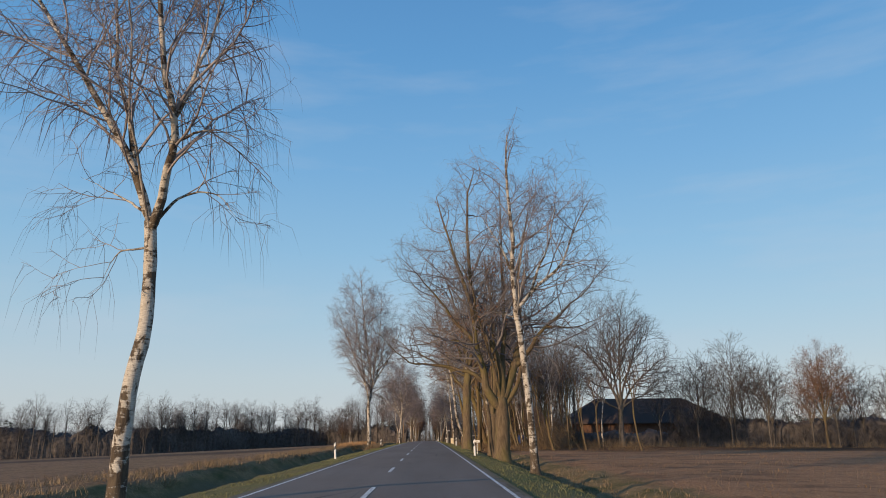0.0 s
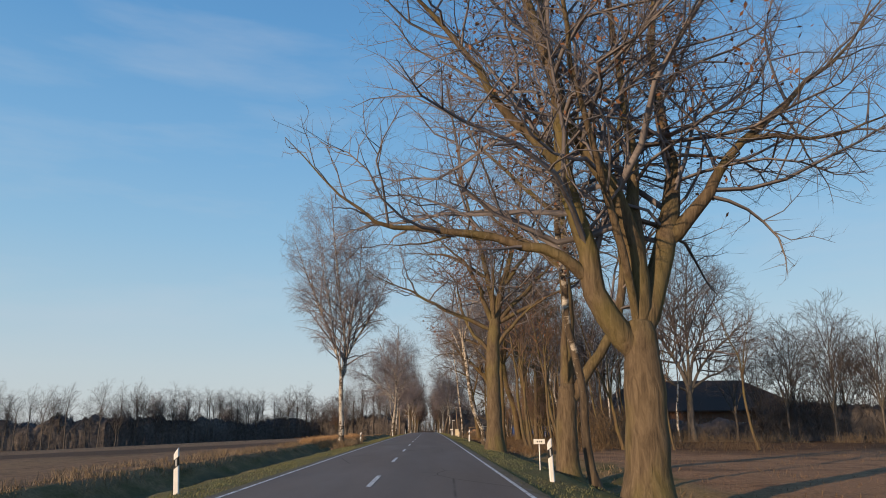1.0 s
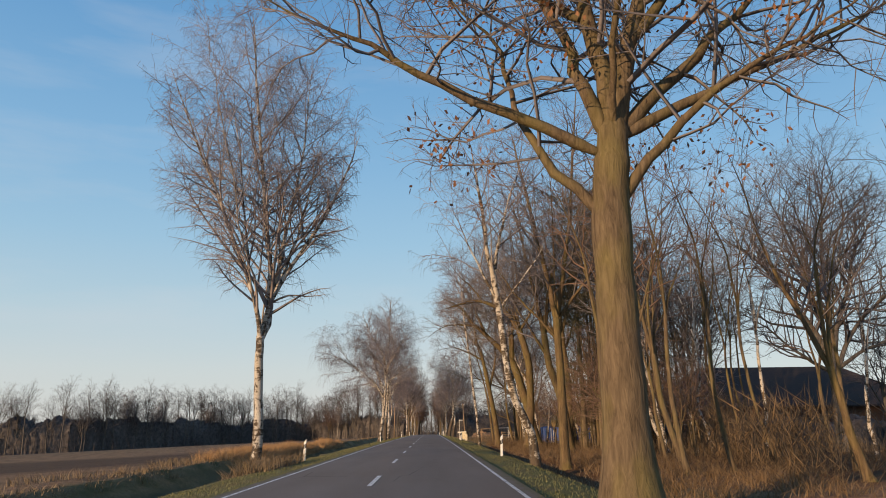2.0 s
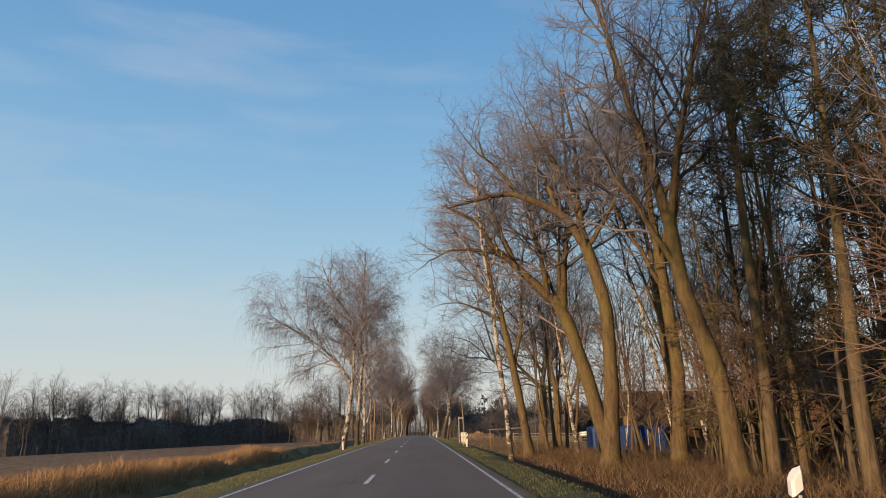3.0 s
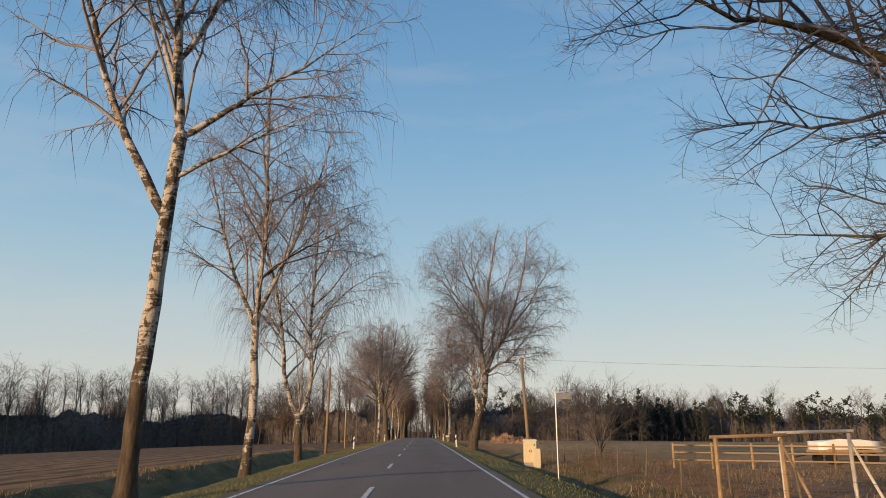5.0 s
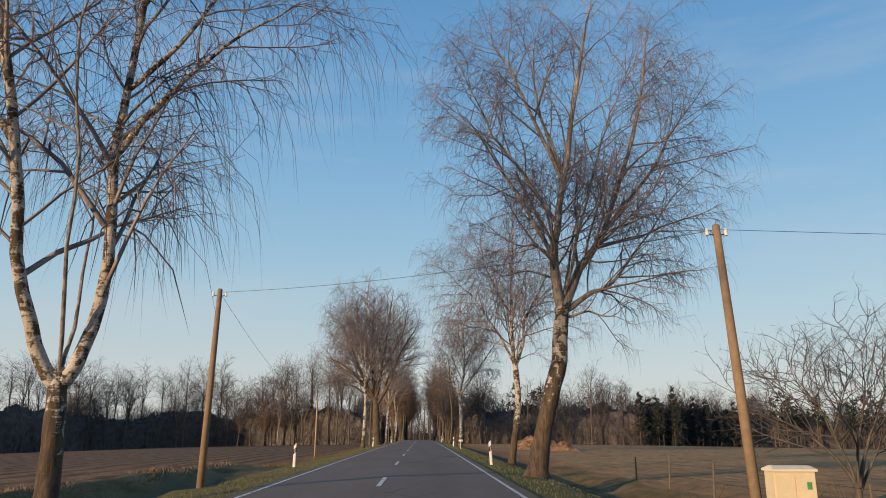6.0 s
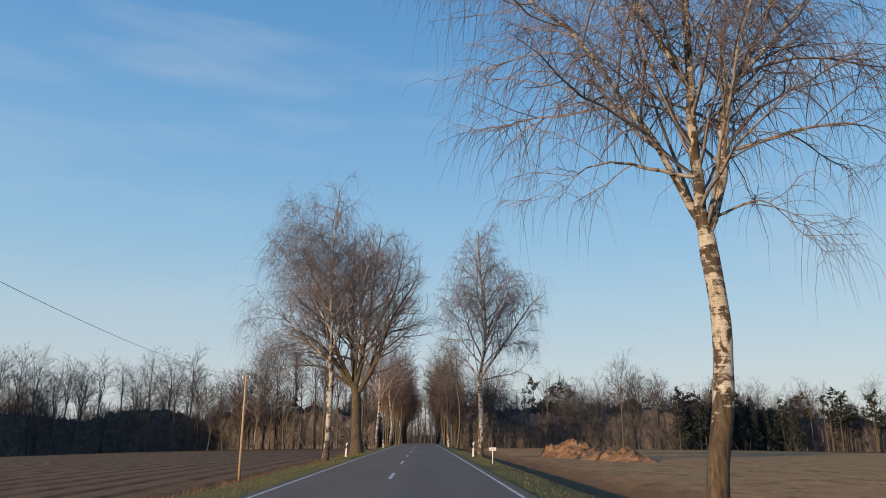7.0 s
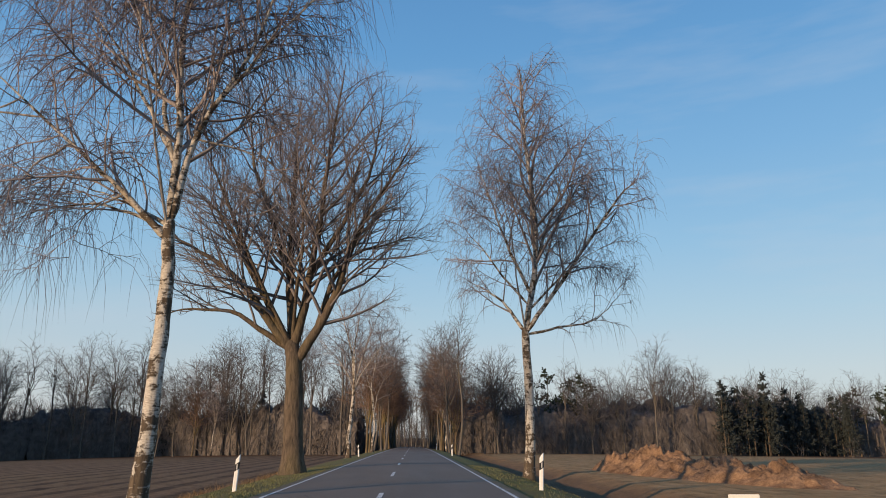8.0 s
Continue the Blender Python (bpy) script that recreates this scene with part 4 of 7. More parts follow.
def build_trees():
    # beside the western verge
    grown("birch", "tall white birch with black scars and drooping twigs", -4.75, 15.3, 0.17, [(0.0, 0.0), (0.1, 2.5), (0.3, 4.1), (0.15, 6.2)], [
        (0.8, (0.15, 6.0), (0.5, 6.9), (0.7, 8.4), (0.5, 10.2), (0.4, 15.4)), (0.75, (0.1, 6.2), (-0.3, 7.4), (-0.8, 8.3), (-2.0, 10.3), (-3.4, 12.6)),
        (0.5, (-0.3, 7.4), (-0.6, 8.8), (-1.0, 10.3), (-1.4, 14.0)), (0.45, (0.7, 8.2), (1.5, 10.1), (2.1, 13.0)), (0.26, (0.25, 6.2), (0.8, 6.7), (1.5, 6.8), (2.1, 6.2)),
        (0.22, (-0.1, 6.4), (-0.7, 6.9), (-1.7, 7.4)), (0.22, (0.8, 7.8), (1.6, 8.0), (2.6, 7.5)), (0.18, (0.1, 5.7), (-0.5, 5.5), (-0.9, 4.8))],
        11, 2, (-4.6, 3.2, 4.0, 16.4), weep=1.5, strand=2.0, thick=0.9, dense=1.4)
    grown("birch", "tall egg-crowned birch standing alone at the field", -6.6, 97.8, 0.25, [(0.1, 0.0), (0.05, 3.0), (0.0, 6.5)], [
        (0.75, (0.0, 6.3), (0.3, 8.3), (-0.4, 14.0), (-1.7, 25.0)), (0.6, (0.0, 6.3), (-0.4, 8.6), (-2.7, 14.4), (-4.8, 20.0)), (0.6, (0.0, 6.4), (0.6, 8.7), (3.2, 13.5), (4.4, 17.5)),
        (0.5, (0.2, 8.0), (1.0, 14.0), (1.4, 22.8)), (0.45, (0.4, 8.5), (2.0, 14.0), (2.9, 20.2)), (0.4, (-0.3, 9.0), (-1.6, 15.0), (-3.0, 22.8))],
        12, 4, (-5.6, 5.0, 8.0, 26.0), weep=0.45, strand=0.9, thick=1.2, dense=1.45)
    grown("birch", "leaning birch with a wide one-sided crown", -5.05, 158.5, 0.22, [(-0.1, 0.0), (0.25, 2.5), (0.6, 5.6)], [
        (0.8, (0.6, 5.5), (0.6, 8.1), (0.2, 11.2), (-1.6, 14.2), (-2.8, 17.2)), (0.6, (0.5, 5.6), (-0.4, 6.9), (-1.2, 7.9), (-4.6, 10.3), (-8.0, 11.7)),
        (0.4, (-0.9, 7.7), (-3.6, 9.9), (-5.6, 12.3), (-8.4, 14.0)), (0.35, (0.6, 7.4), (1.6, 8.1), (3.1, 8.9), (4.6, 9.6)), (0.5, (0.6, 8.6), (1.4, 11.0), (1.6, 13.4), (0.2, 17.3)),
        (0.3, (0.0, 7.3), (-1.6, 7.2), (-4.0, 7.6)), (0.35, (0.5, 9.5), (-1.5, 11.5), (-4.5, 14.5)), (0.3, (1.0, 10.5), (3.0, 13.0), (3.8, 15.0)), (0.2, (-1.2, 7.8), (-2.0, 6.9), (-2.4, 5.7)), (0.2, (-0.3, 6.8), (-1.2, 6.2), (-1.6, 5.2)),
        (0.2, (-2.2, 8.5), (-3.2, 7.3), (-3.7, 6.0)), (0.16, (0.5, 6.4), (1.5, 6.6), (2.2, 5.6))],
        13, 4, (-9.0, 5.4, 3.8, 18.3), weep=1.9, strand=2.7, dense=1.4, thick=1.1)
    grown("birch", BIRCH, -5.3, 176.5, 0.22, [(-0.2, 0.0), (-0.1, 3.8), (0.3, 9.1)], [
        (0.8, (0.3, 9.0), (0.2, 12.0), (0.4, 17.2), (0.7, 22.0)), (0.6, (0.0, 6.9), (-1.8, 11.3), (-3.2, 17.2)), (0.45, (0.3, 9.1), (2.6, 10.8), (5.6, 13.3)),
        (0.4, (0.3, 11.0), (2.5, 15.0), (4.2, 18.5)), (0.35, (0.2, 10.0), (-1.0, 14.0), (-1.6, 19.0)), (0.3, (0.1, 8.0), (2.4, 9.0), (4.4, 9.6))],
        14, 3, (-4.5, 6.2, 6.0, 22.6), weep=1.1, strand=2.0, thick=1.2, dark_foot=True)
    grown("birch", BIRCH, -5.8, 189.0, 0.19, [(0.0, 0.0), (0.2, 3.0), (0.1, 6.5)], [
        (0.8, (0.1, 6.4), (0.4, 11.0), (0.3, 18.5)), (0.55, (0.1, 6.0), (-1.2, 9.0), (-2.6, 14.5)), (0.5, (0.1, 6.5), (1.6, 10.0), (3.2, 15.0)), (0.3, (0.2, 8.0), (2.4, 10.0), (4.2, 11.5))],
        15, 3, (-4.0, 5.0, 5.0, 19.5), weep=1.0, strand=2.0, thick=1.2)
    grown("birch", "birch that forks low into two white stems", -6.85, 207.4, 0.26, [(0.1, 0.0), (0.05, 1.8), (0.0, 3.6)], [
        (0.78, (0.05, 3.4), (0.4, 4.0), (0.7, 5.4), (0.55, 8.2), (0.6, 10.4), (0.7, 15.0), (0.8, 18.0)), (0.74, (0.0, 3.4), (-0.4, 4.0), (-0.75, 5.4), (-1.0, 8.4), (-1.5, 11.3), (-2.5, 15.0), (-2.8, 17.0)),
        (0.36, (0.6, 8.7), (1.5, 10.1), (3.0, 11.7), (4.7, 12.7), (6.0, 12.0)), (0.32, (0.6, 10.6), (2.1, 12.1), (3.4, 14.0), (4.4, 15.6)), (0.36, (-1.2, 8.6), (-2.0, 9.7), (-3.0, 11.1), (-4.6, 12.2)),
        (0.3, (0.65, 13.0), (2.0, 15.5), (2.6, 17.5)), (0.3, (-2.0, 13.0), (-3.6, 14.5), (-5.0, 15.5)), (0.2, (-0.9, 7.5), (-2.0, 8.0), (-3.0, 7.6)), (0.2, (0.5, 7.6), (1.8, 8.6), (3.4, 9.0))],
        16, 3, (-6.4, 6.8, 7.6, 19.2), weep=1.5, strand=4.0, thick=1.1, dense=1.1, start=0.3, dark_foot=True)
    grown("birch", BIRCH, -5.55, 272.7, 0.2, [(0.1, 0.0), (0.3, 4.4), (0.2, 7.0)], [
        (0.8, (0.2, 6.9), (0.05, 10.1), (-0.1, 14.0), (0.2, 19.9)), (0.5, (0.0, 6.6), (-0.8, 7.6), (-2.1, 8.8), (-4.6, 11.0)), (0.32, (0.1, 7.0), (-1.2, 7.7), (-3.4, 8.6)),
        (0.55, (0.3, 7.0), (0.8, 9.3), (2.0, 11.3), (3.0, 14.6)), (0.4, (0.1, 8.5), (-0.9, 11.4), (-2.2, 15.0), (-2.4, 18.5)), (0.35, (0.1, 9.0), (-2.1, 12.2), (-4.7, 15.7)),
        (0.3, (1.2, 10.0), (3.0, 12.4), (4.8, 14.2)), (0.2, (-2.1, 8.9), (-3.0, 7.9), (-3.4, 6.4)), (0.2, (-3.4, 9.9), (-4.6, 8.9), (-5.2, 7.2)), (0.18, (-0.9, 7.7), (-1.8, 7.1), (-2.2, 5.8)), (0.18, (0.8, 9.2), (2.2, 8.7), (3.0, 7.2)), (0.26, (0.1, 6.9), (-1.6, 7.5), (-3.4, 7.4), (-5.0, 6.6)), (0.2, (-3.0, 9.3), (-4.8, 9.6), (-6.4, 8.8))], 17, 2, (-5.8, 5.0, 5.0, 20.7), weep=2.2, strand=2.9, thick=1.35, dense=1.4)
    grown("elm", OAK, -5.35, 292.4, 0.5, [(0.2, 0.0), (0.0, 5.1), (-0.2, 6.4)], [
        (0.5, (-0.3, 6.2), (-3.2, 9.9), (-6.6, 11.9)), (0.5, (-0.3, 6.3), (-2.4, 10.5), (-4.9, 16.5)), (0.55, (-0.2, 6.4), (-0.7, 13.0), (-0.8, 21.4)), (0.55, (0.0, 6.4), (0.9, 11.5), (2.2, 21.6)),
        (0.55, (0.0, 5.6), (1.9, 8.7), (3.3, 12.5), (6.0, 17.0)), (0.35, (1.0, 7.1), (2.2, 10.5), (4.9, 12.2), (7.2, 12.2)), (0.35, (-0.4, 6.3), (-3.1, 8.0), (-5.7, 8.2), (-7.6, 7.6)),
        (0.35, (-1.2, 8.5), (-4.0, 13.0), (-6.2, 14.5)), (0.35, (0.6, 10.0), (3.4, 16.0), (4.3, 19.6)), (0.35, (-0.5, 10.0), (-2.6, 16.0), (-3.0, 20.0))],
        18, 5, (-7.8, 7.6, 5.5, 22.6), thick=1.4)
    tree("birch", BIRCH, -5.6, 328, 18.5, 0.22, 7.0, [(-2.4, 0.5, 17), (0.8, -.3, 18.5), (3.4, 0.5, 16.0), (-4.2, 0.6, 12.5), (4.6, -.6, 12.0)], 19, (0.4, 0), dense=1.1, thick=1.6, weep=0.4)
    tree("birch", BIRCH, -5.2, 362, 17.5, 0.2, 5.5, [(-2.2, 0.5, 16), (1.6, -.3, 17.5), (3.2, .6, 13)], 20, (0.1, 0), sub=0.8, thick=1.8, fine=False)
    # beside the eastern verge
    grown("birch", "leaning birch with one side branch", 6.0, 32.2, 0.17, [(0.0, 0.0), (-0.1, 2.6), (-0.4, 5.6), (-0.6, 7.2)], [
        (0.8, (-0.6, 7.1), (-0.7, 9.3), (-0.7, 11.1), (-0.9, 13.5), (-0.8, 15.6)), (0.55, (-0.6, 7.3), (0.5, 8.5), (1.6, 9.5), (2.4, 11.3), (3.4, 13.0)), (0.22, (1.6, 9.4), (2.6, 9.6), (3.1, 10.0)),
        (0.4, (0.0, 8.2), (1.1, 10.8), (1.5, 13.8)), (0.22, (-0.6, 7.0), (-1.7, 7.2)), (0.35, (-0.7, 9.0), (-1.7, 10.9), (-2.8, 12.4))],
        31, 3, (-4.4, 4.2, 6.2, 16.3), dense=1.4, weep=0.92, strand=1.3, thick=0.9)
    grown("oak", "massive oak forked into heavy spreading stems", 6.2, 48.7, 0.54, [(0.0, 0.0), (0.1, 2.5), (0.1, 4.0)], [
        (0.6, (-0.1, 3.6), (-0.9, 4.8), (-1.1, 6.1), (-1.7, 8.0), (-1.9, 10.0), (-3.2, 14.0), (-4.2, 18.0)), (0.5, (0.05, 4.2), (0.2, 6.1), (-0.7, 8.1), (-1.6, 10.5), (-1.9, 17.0), (-1.4, 20.4)),
        (0.5, (0.15, 5.2), (0.4, 8.4), (0.6, 12.7), (0.8, 20.8)), (0.6, (0.3, 4.0), (1.1, 6.5), (1.6, 8.4), (1.8, 12.7), (3.0, 19.0)), (0.42, (1.1, 6.4), (2.3, 7.5), (3.3, 8.9), (6.1, 11.2), (8.4, 14.0)),
        (0.32, (-1.0, 5.4), (-2.1, 5.9), (-4.5, 6.5), (-6.4, 7.0), (-8.2, 8.6)), (0.26, (3.4, 9.0), (5.5, 9.0), (8.6, 10.3)), (0.3, (-1.6, 8.0), (-4.0, 10.5), (-7.0, 13.8))],
        32, 3, (-8.8, 9.6, 4.6, 21.6), leaves=1500, dense=1.0, sub=0.95, twig=1.3)
    tree("birch", "slender leaning birch between the oaks", 6.2, 53.5, 15.5, 0.13, 9.0, [(-2.0, 0.4, 15.2), (0.2, -.3, 14.3)], 33, (-0.75, 0), old=True, fine=False)
    grown("oak", "oak with two bare stems above a low fork", 6.75, 60.3, 0.47, [(-0.1, 0.0), (-0.1, 1.8), (0.0, 3.5)], [
        (0.7, (-0.1, 3.2), (0.1, 5.5), (0.2, 8.3), (0.3, 10.1), (0.1, 14.0), (-0.3, 18.0)), (0.82, (0.05, 2.9), (0.75, 4.1), (1.5, 5.2), (2.2, 6.4), (2.5, 8.4), (2.3, 10.1), (2.7, 14.0), (3.4, 17.5)),
        (0.4, (0.2, 8.6), (-1.3, 9.75), (-3.6, 9.9), (-5.2, 10.8), (-6.6, 12.4)), (0.2, (-4.2, 10.2), (-6.6, 9.6), (-9.2, 9.3)), (0.24, (-1.4, 9.7), (-2.7, 10.7), (-4.4, 13.4)),
        (0.26, (2.5, 8.5), (3.5, 9.3), (6.0, 11.5)), (0.28, (0.25, 11.0), (-2.5, 14.0), (-4.5, 17.0)), (0.28, (0.3, 12.0), (1.5, 15.0), (1.2, 18.5))],
        34, 2, (-10.4, 8.0, 6.0, 19.2), start=0.3, dense=0.85, sub=0.9)
    grown("oak", OAK, 5.6, 79.4, 0.5, [(0.0, 0.0), (0.0, 6.0), (0.2, 8.4)], [
        (0.6, (0.2, 8.2), (0.7, 10.6), (1.9, 14.8), (2.6, 19.8)), (0.55, (0.1, 8.3), (-0.1, 10.6), (-1.0, 14.8), (-2.3, 19.9)), (0.42, (0.1, 8.3), (-1.6, 12.0), (-5.8, 16.3)),
        (0.32, (-0.2, 8.0), (-3.8, 9.6), (-6.1, 10.7), (-8.7, 12.0)), (0.42, (0.3, 8.3), (3.6, 11.9), (7.6, 15.3)), (0.38, (0.4, 8.2), (4.6, 10.8), (8.8, 13.0)),
        (0.28, (-0.1, 11.5), (-3.2, 13.1), (-6.4, 13.6)), (0.34, (0.7, 10.8), (3.2, 13.9), (5.6, 17.8)), (0.3, (-0.1, 6.4), (-1.7, 8.6), (-2.6, 11.6), (-5.2, 14.2)), (0.32, (0.1, 6.6), (1.8, 8.6), (4.2, 10.0), (6.8, 11.8))], 35, 4, (-9.2, 9.4, 6.6, 21.0), thick=1.15, leaves=2600, dense=1.0)
    grown("birch", "pale birch leaning towards the road", 6.0, 98.0, 0.2, [(0.3, 0.0), (0.1, 1.6), (-0.5, 3.0), (-0.85, 4.5), (-1.0, 6.5), (-1.4, 9.0)], [
        (0.8, (-1.4, 8.8), (-1.8, 11.5), (-2.4, 15.6)), (0.5, (-1.4, 9.0), (-0.8, 12.0), (0.4, 15.4)), (0.4, (-1.2, 7.8), (-2.6, 10.5), (-3.6, 13.0)), (0.3, (-1.0, 7.5), (0.6, 9.6), (1.6, 11.6))],
        36, 2, None, weep=0.61, strand=1.3, thick=1.2)
    grown("birch", "slender birch leaning towards the road", 6.12, 133.75, 0.13, [(0.0, 0.0), (-0.2, 2.4), (-0.4, 4.5), (-0.8, 8.6)], [
        (0.85, (-0.8, 8.5), (-1.3, 14.5), (-1.6, 17.5)), (0.4, (-0.85, 9.0), (-2.2, 12.0), (-3.0, 15.0)), (0.35, (-0.9, 10.0), (0.2, 13.0), (0.6, 15.4))], 37, 2, None, weep=0.46, strand=1.2, thick=1.1, fine=False)
    grown("birch", "birch with a dark lower trunk and a round crown", 5.4, 218.6, 0.35, [(-0.1, 0.0), (0.05, 0.9), (0.3, 2.2), (0.5, 3.1), (0.82, 4.1), (0.9, 5.0), (1.0, 6.0), (1.1, 6.5)], [
        (0.62, (1.05, 6.3), (0.8, 7.5), (0.7, 8.4), (0.75, 9.4), (1.3, 13.0), (2.2, 18.4)), (0.58, (1.15, 6.4), (1.75, 7.6), (2.4, 8.5), (3.0, 9.6), (4.4, 14.2), (5.0, 18.5)), (0.3, (0.75, 8.3), (-0.5, 10.6), (-2.5, 13.8), (-4.0, 14.9)),
        (0.38, (1.15, 6.3), (2.2, 6.9), (3.1, 7.5), (4.2, 8.8), (6.0, 11.2), (8.2, 13.0)), (0.17, (1.1, 6.1), (2.1, 6.2), (3.0, 6.0), (3.8, 6.6), (5.6, 7.2)), (0.3, (0.9, 11.0), (-0.9, 15.2), (-2.3, 16.9)),
        (0.15, (0.8, 7.6), (-0.3, 7.8), (-1.2, 7.7), (-3.0, 8.0)), (0.2, (0.7, 8.3), (0.0, 8.7), (-1.2, 8.9), (-3.4, 11.0)), (0.26, (2.8, 9.3), (5.8, 13.5), (7.2, 16.0)), (0.28, (0.75, 9.4), (-1.6, 12.6), (-3.6, 16.6)), (0.26, (0.9, 11.0), (0.0, 15.0), (0.4, 18.6))],
        38, 4, (-4.8, 9.0, 4.8, 19.8), old=True, weep=1.6, strand=1.6, thick=0.95, dense=1.5)
    grown("birch", BIRCH, 7.25, 238.2, 0.24, [(-0.55, 0.0), (-0.2, 2.2), (0.0, 4.3), (-0.1, 6.7)], [
        (0.75, (-0.1, 6.6), (-0.3, 8.0), (-0.3, 11.3), (-0.1, 18.0)), (0.4, (-0.15, 6.8), (-1.6, 9.4), (-4.1, 12.1), (-6.4, 14.2)), (0.58, (0.0, 6.7), (0.5, 8.5), (0.7, 10.0), (1.9, 12.3), (3.2, 16.5)),
        (0.2, (0.55, 8.7), (2.5, 9.2), (4.0, 9.2), (5.0, 8.4)), (0.16, (0.0, 7.2), (1.4, 7.6), (2.6, 6.6)), (0.22, (-0.3, 8.0), (-2.2, 8.2), (-3.6, 7.6)), (0.32, (-0.3, 10.0), (-2.0, 13.0), (-3.4, 16.0)),
        (0.28, (0.9, 10.5), (2.8, 12.5), (4.6, 14.6)), (0.28, (-0.3, 12.5), (1.0, 15.5), (1.0, 19.0))], 39, 3, (-7.2, 5.6, 5.2, 19.6), dense=1.4, weep=1.8, strand=2.3, thick=1.1, dark_foot=True)
    grown("birch", BIRCH, 6.2, 290.0, 0.25, [(0.0, 0.0), (0.05, 3.5), (0.0, 7.1)], [
        (0.75, (0.0, 7.0), (0.4, 11.0), (0.0, 16.3), (-0.1, 21.3)), (0.5, (0.1, 7.1), (1.7, 9.6), (4.4, 13.4), (5.4, 14.4)), (0.42, (0.0, 7.2), (-1.5, 9.0), (-3.4, 10.2)),
        (0.32, (0.1, 7.1), (3.3, 7.7), (5.6, 9.7)), (0.38, (0.2, 9.0), (-1.4, 13.0), (-2.6, 17.0)), (0.38, (0.3, 10.5), (2.0, 14.5), (3.0, 17.0)), (0.28, (0.2, 8.2), (2.4, 10.4), (4.8, 11.8)),
        (0.28, (0.1, 8.5), (-2.2, 11.5), (-3.6, 13.5))], 40, 4, (-4.0, 6.2, 6.5, 22.0), weep=1.7, strand=2.2, thick=1.5, dense=1.35)


build_trees()


# ---- the wood beside the farm ----
def build_wood():
    W = "trees of the roadside wood"
    slim = "tall slender bare tree with mossy brown bark"
    lit = "leaning bare tree with mossy brown bark"
    twin = "slender birch inside the wood"
    grown("wood", "tall dark-crowned oak at the edge of the wood", 8.5, 102.5, 0.26, [(0.0, 0.0), (0.0, 4.0), (-0.1, 8.0)], [
        (0.7, (-0.1, 7.8), (-0.8, 13.0), (-2.0, 20.0)), (0.6, (-0.1, 8.0), (0.6, 13.0), (1.2, 21.0)), (0.45, (-0.1, 8.0), (2.2, 11.5), (4.4, 16.5)), (0.35, (-0.1, 7.0), (-2.2, 9.5), (-4.0, 12.5))], 50, 2, None, group=W)
    grown("wood", lit, 12.2, 120.5, 0.34, [(0.0, 0.0), (-0.45, 3.9), (-1.3, 6.6), (-1.6, 9.2)], [
        (0.8, (-1.6, 9.0), (-2.4, 14.0), (-3.6, 21.0)), (0.55, (-1.6, 9.2), (-0.8, 14.0), (0.6, 20.5)), (0.4, (-1.4, 7.5), (-3.6, 11.0), (-5.6, 15.5)), (0.3, (-1.7, 10.5), (0.8, 13.0), (2.4, 16.5))], 51, 3, None, group=W, thick=1.25, dense=1.5, twig=1.4)
    grown("wood", slim, 15.5, 135.5, 0.24, [(0.0, 0.0), (-0.2, 5.0), (-0.5, 10.0)], [
        (0.8, (-0.5, 9.8), (-0.9, 15.0), (-1.6, 21.5)), (0.5, (-0.5, 9.5), (1.0, 14.0), (2.2, 20.0)), (0.4, (-0.3, 8.0), (-2.2, 12.5), (-3.4, 17.0))], 52, 2, None, group=W)
    grown("wood", "bent bare tree with a broken stub and mossy brown bark", 10.4, 130.2, 0.39, [(-0.1, 0.0), (0.15, 2.6), (0.3, 4.6), (0.25, 7.5), (-0.05, 9.1), (-0.6, 11.0)], [
        (0.66, (-0.5, 10.8), (-1.5, 12.3), (-2.8, 13.1), (-4.3, 13.6), (-5.9, 13.4), (-7.6, 12.9)), (0.6, (-0.6, 11.0), (-0.7, 13.0), (-0.4, 16.0), (-0.8, 22.0)), (0.4, (-2.1, 12.7), (-2.8, 15.5), (-4.0, 20.0)),
        (0.4, (-0.5, 11.0), (1.4, 14.0), (2.6, 19.0)), (0.42, (0.25, 6.3), (-0.3, 6.8), (-0.7, 6.9)), (0.3, (-4.0, 13.6), (-5.6, 15.6), (-7.6, 18.0)), (0.3, (-0.5, 14.0), (-2.4, 17.0), (-4.2, 20.5))], 54, 3, None, group=W, thick=1.15, dense=1.3, twig=1.2)
    grown("wood", lit, 14.0, 131.9, 0.36, [(0.2, 0.0), (0.5, 4.4), (0.3, 7.7), (0.1, 10.9)], [
        (0.8, (0.1, 10.7), (-0.4, 15.0), (-1.6, 22.0)), (0.5, (0.1, 10.8), (1.2, 15.0), (2.4, 21.0)), (0.4, (0.2, 9.0), (-2.2, 13.5), (-4.4, 18.5))], 55, 3, None, group=W, thick=1.1, dense=1.15, twig=1.1)
    grown("wood", "oak trunk leaning far over towards the road", 11.6, 136.6, 0.46, [(0.55, 0.0), (0.25, 1.2), (-0.35, 3.5), (-0.85, 5.6), (-1.5, 7.8), (-2.2, 9.2)], [
        (0.62, (-2.1, 9.1), (-3.5, 10.4), (-4.8, 11.6), (-5.8, 12.4), (-7.0, 14.0), (-8.8, 15.0)), (0.56, (-1.8, 8.6), (-1.8, 10.8), (-1.8, 12.5), (-1.6, 16.0), (-2.0, 23.0)), (0.45, (-2.5, 9.8), (-3.4, 13.0), (-4.6, 20.0)),
        (0.35, (-4.4, 11.4), (-6.2, 15.5), (-8.4, 19.5)), (0.3, (-5.6, 12.2), (-8.2, 12.2), (-10.8, 10.6)), (0.35, (-1.7, 12.5), (0.4, 16.5), (1.4, 21.5))], 56, 4, None, group=W, thick=1.25, twig=1.5, dense=1.5)
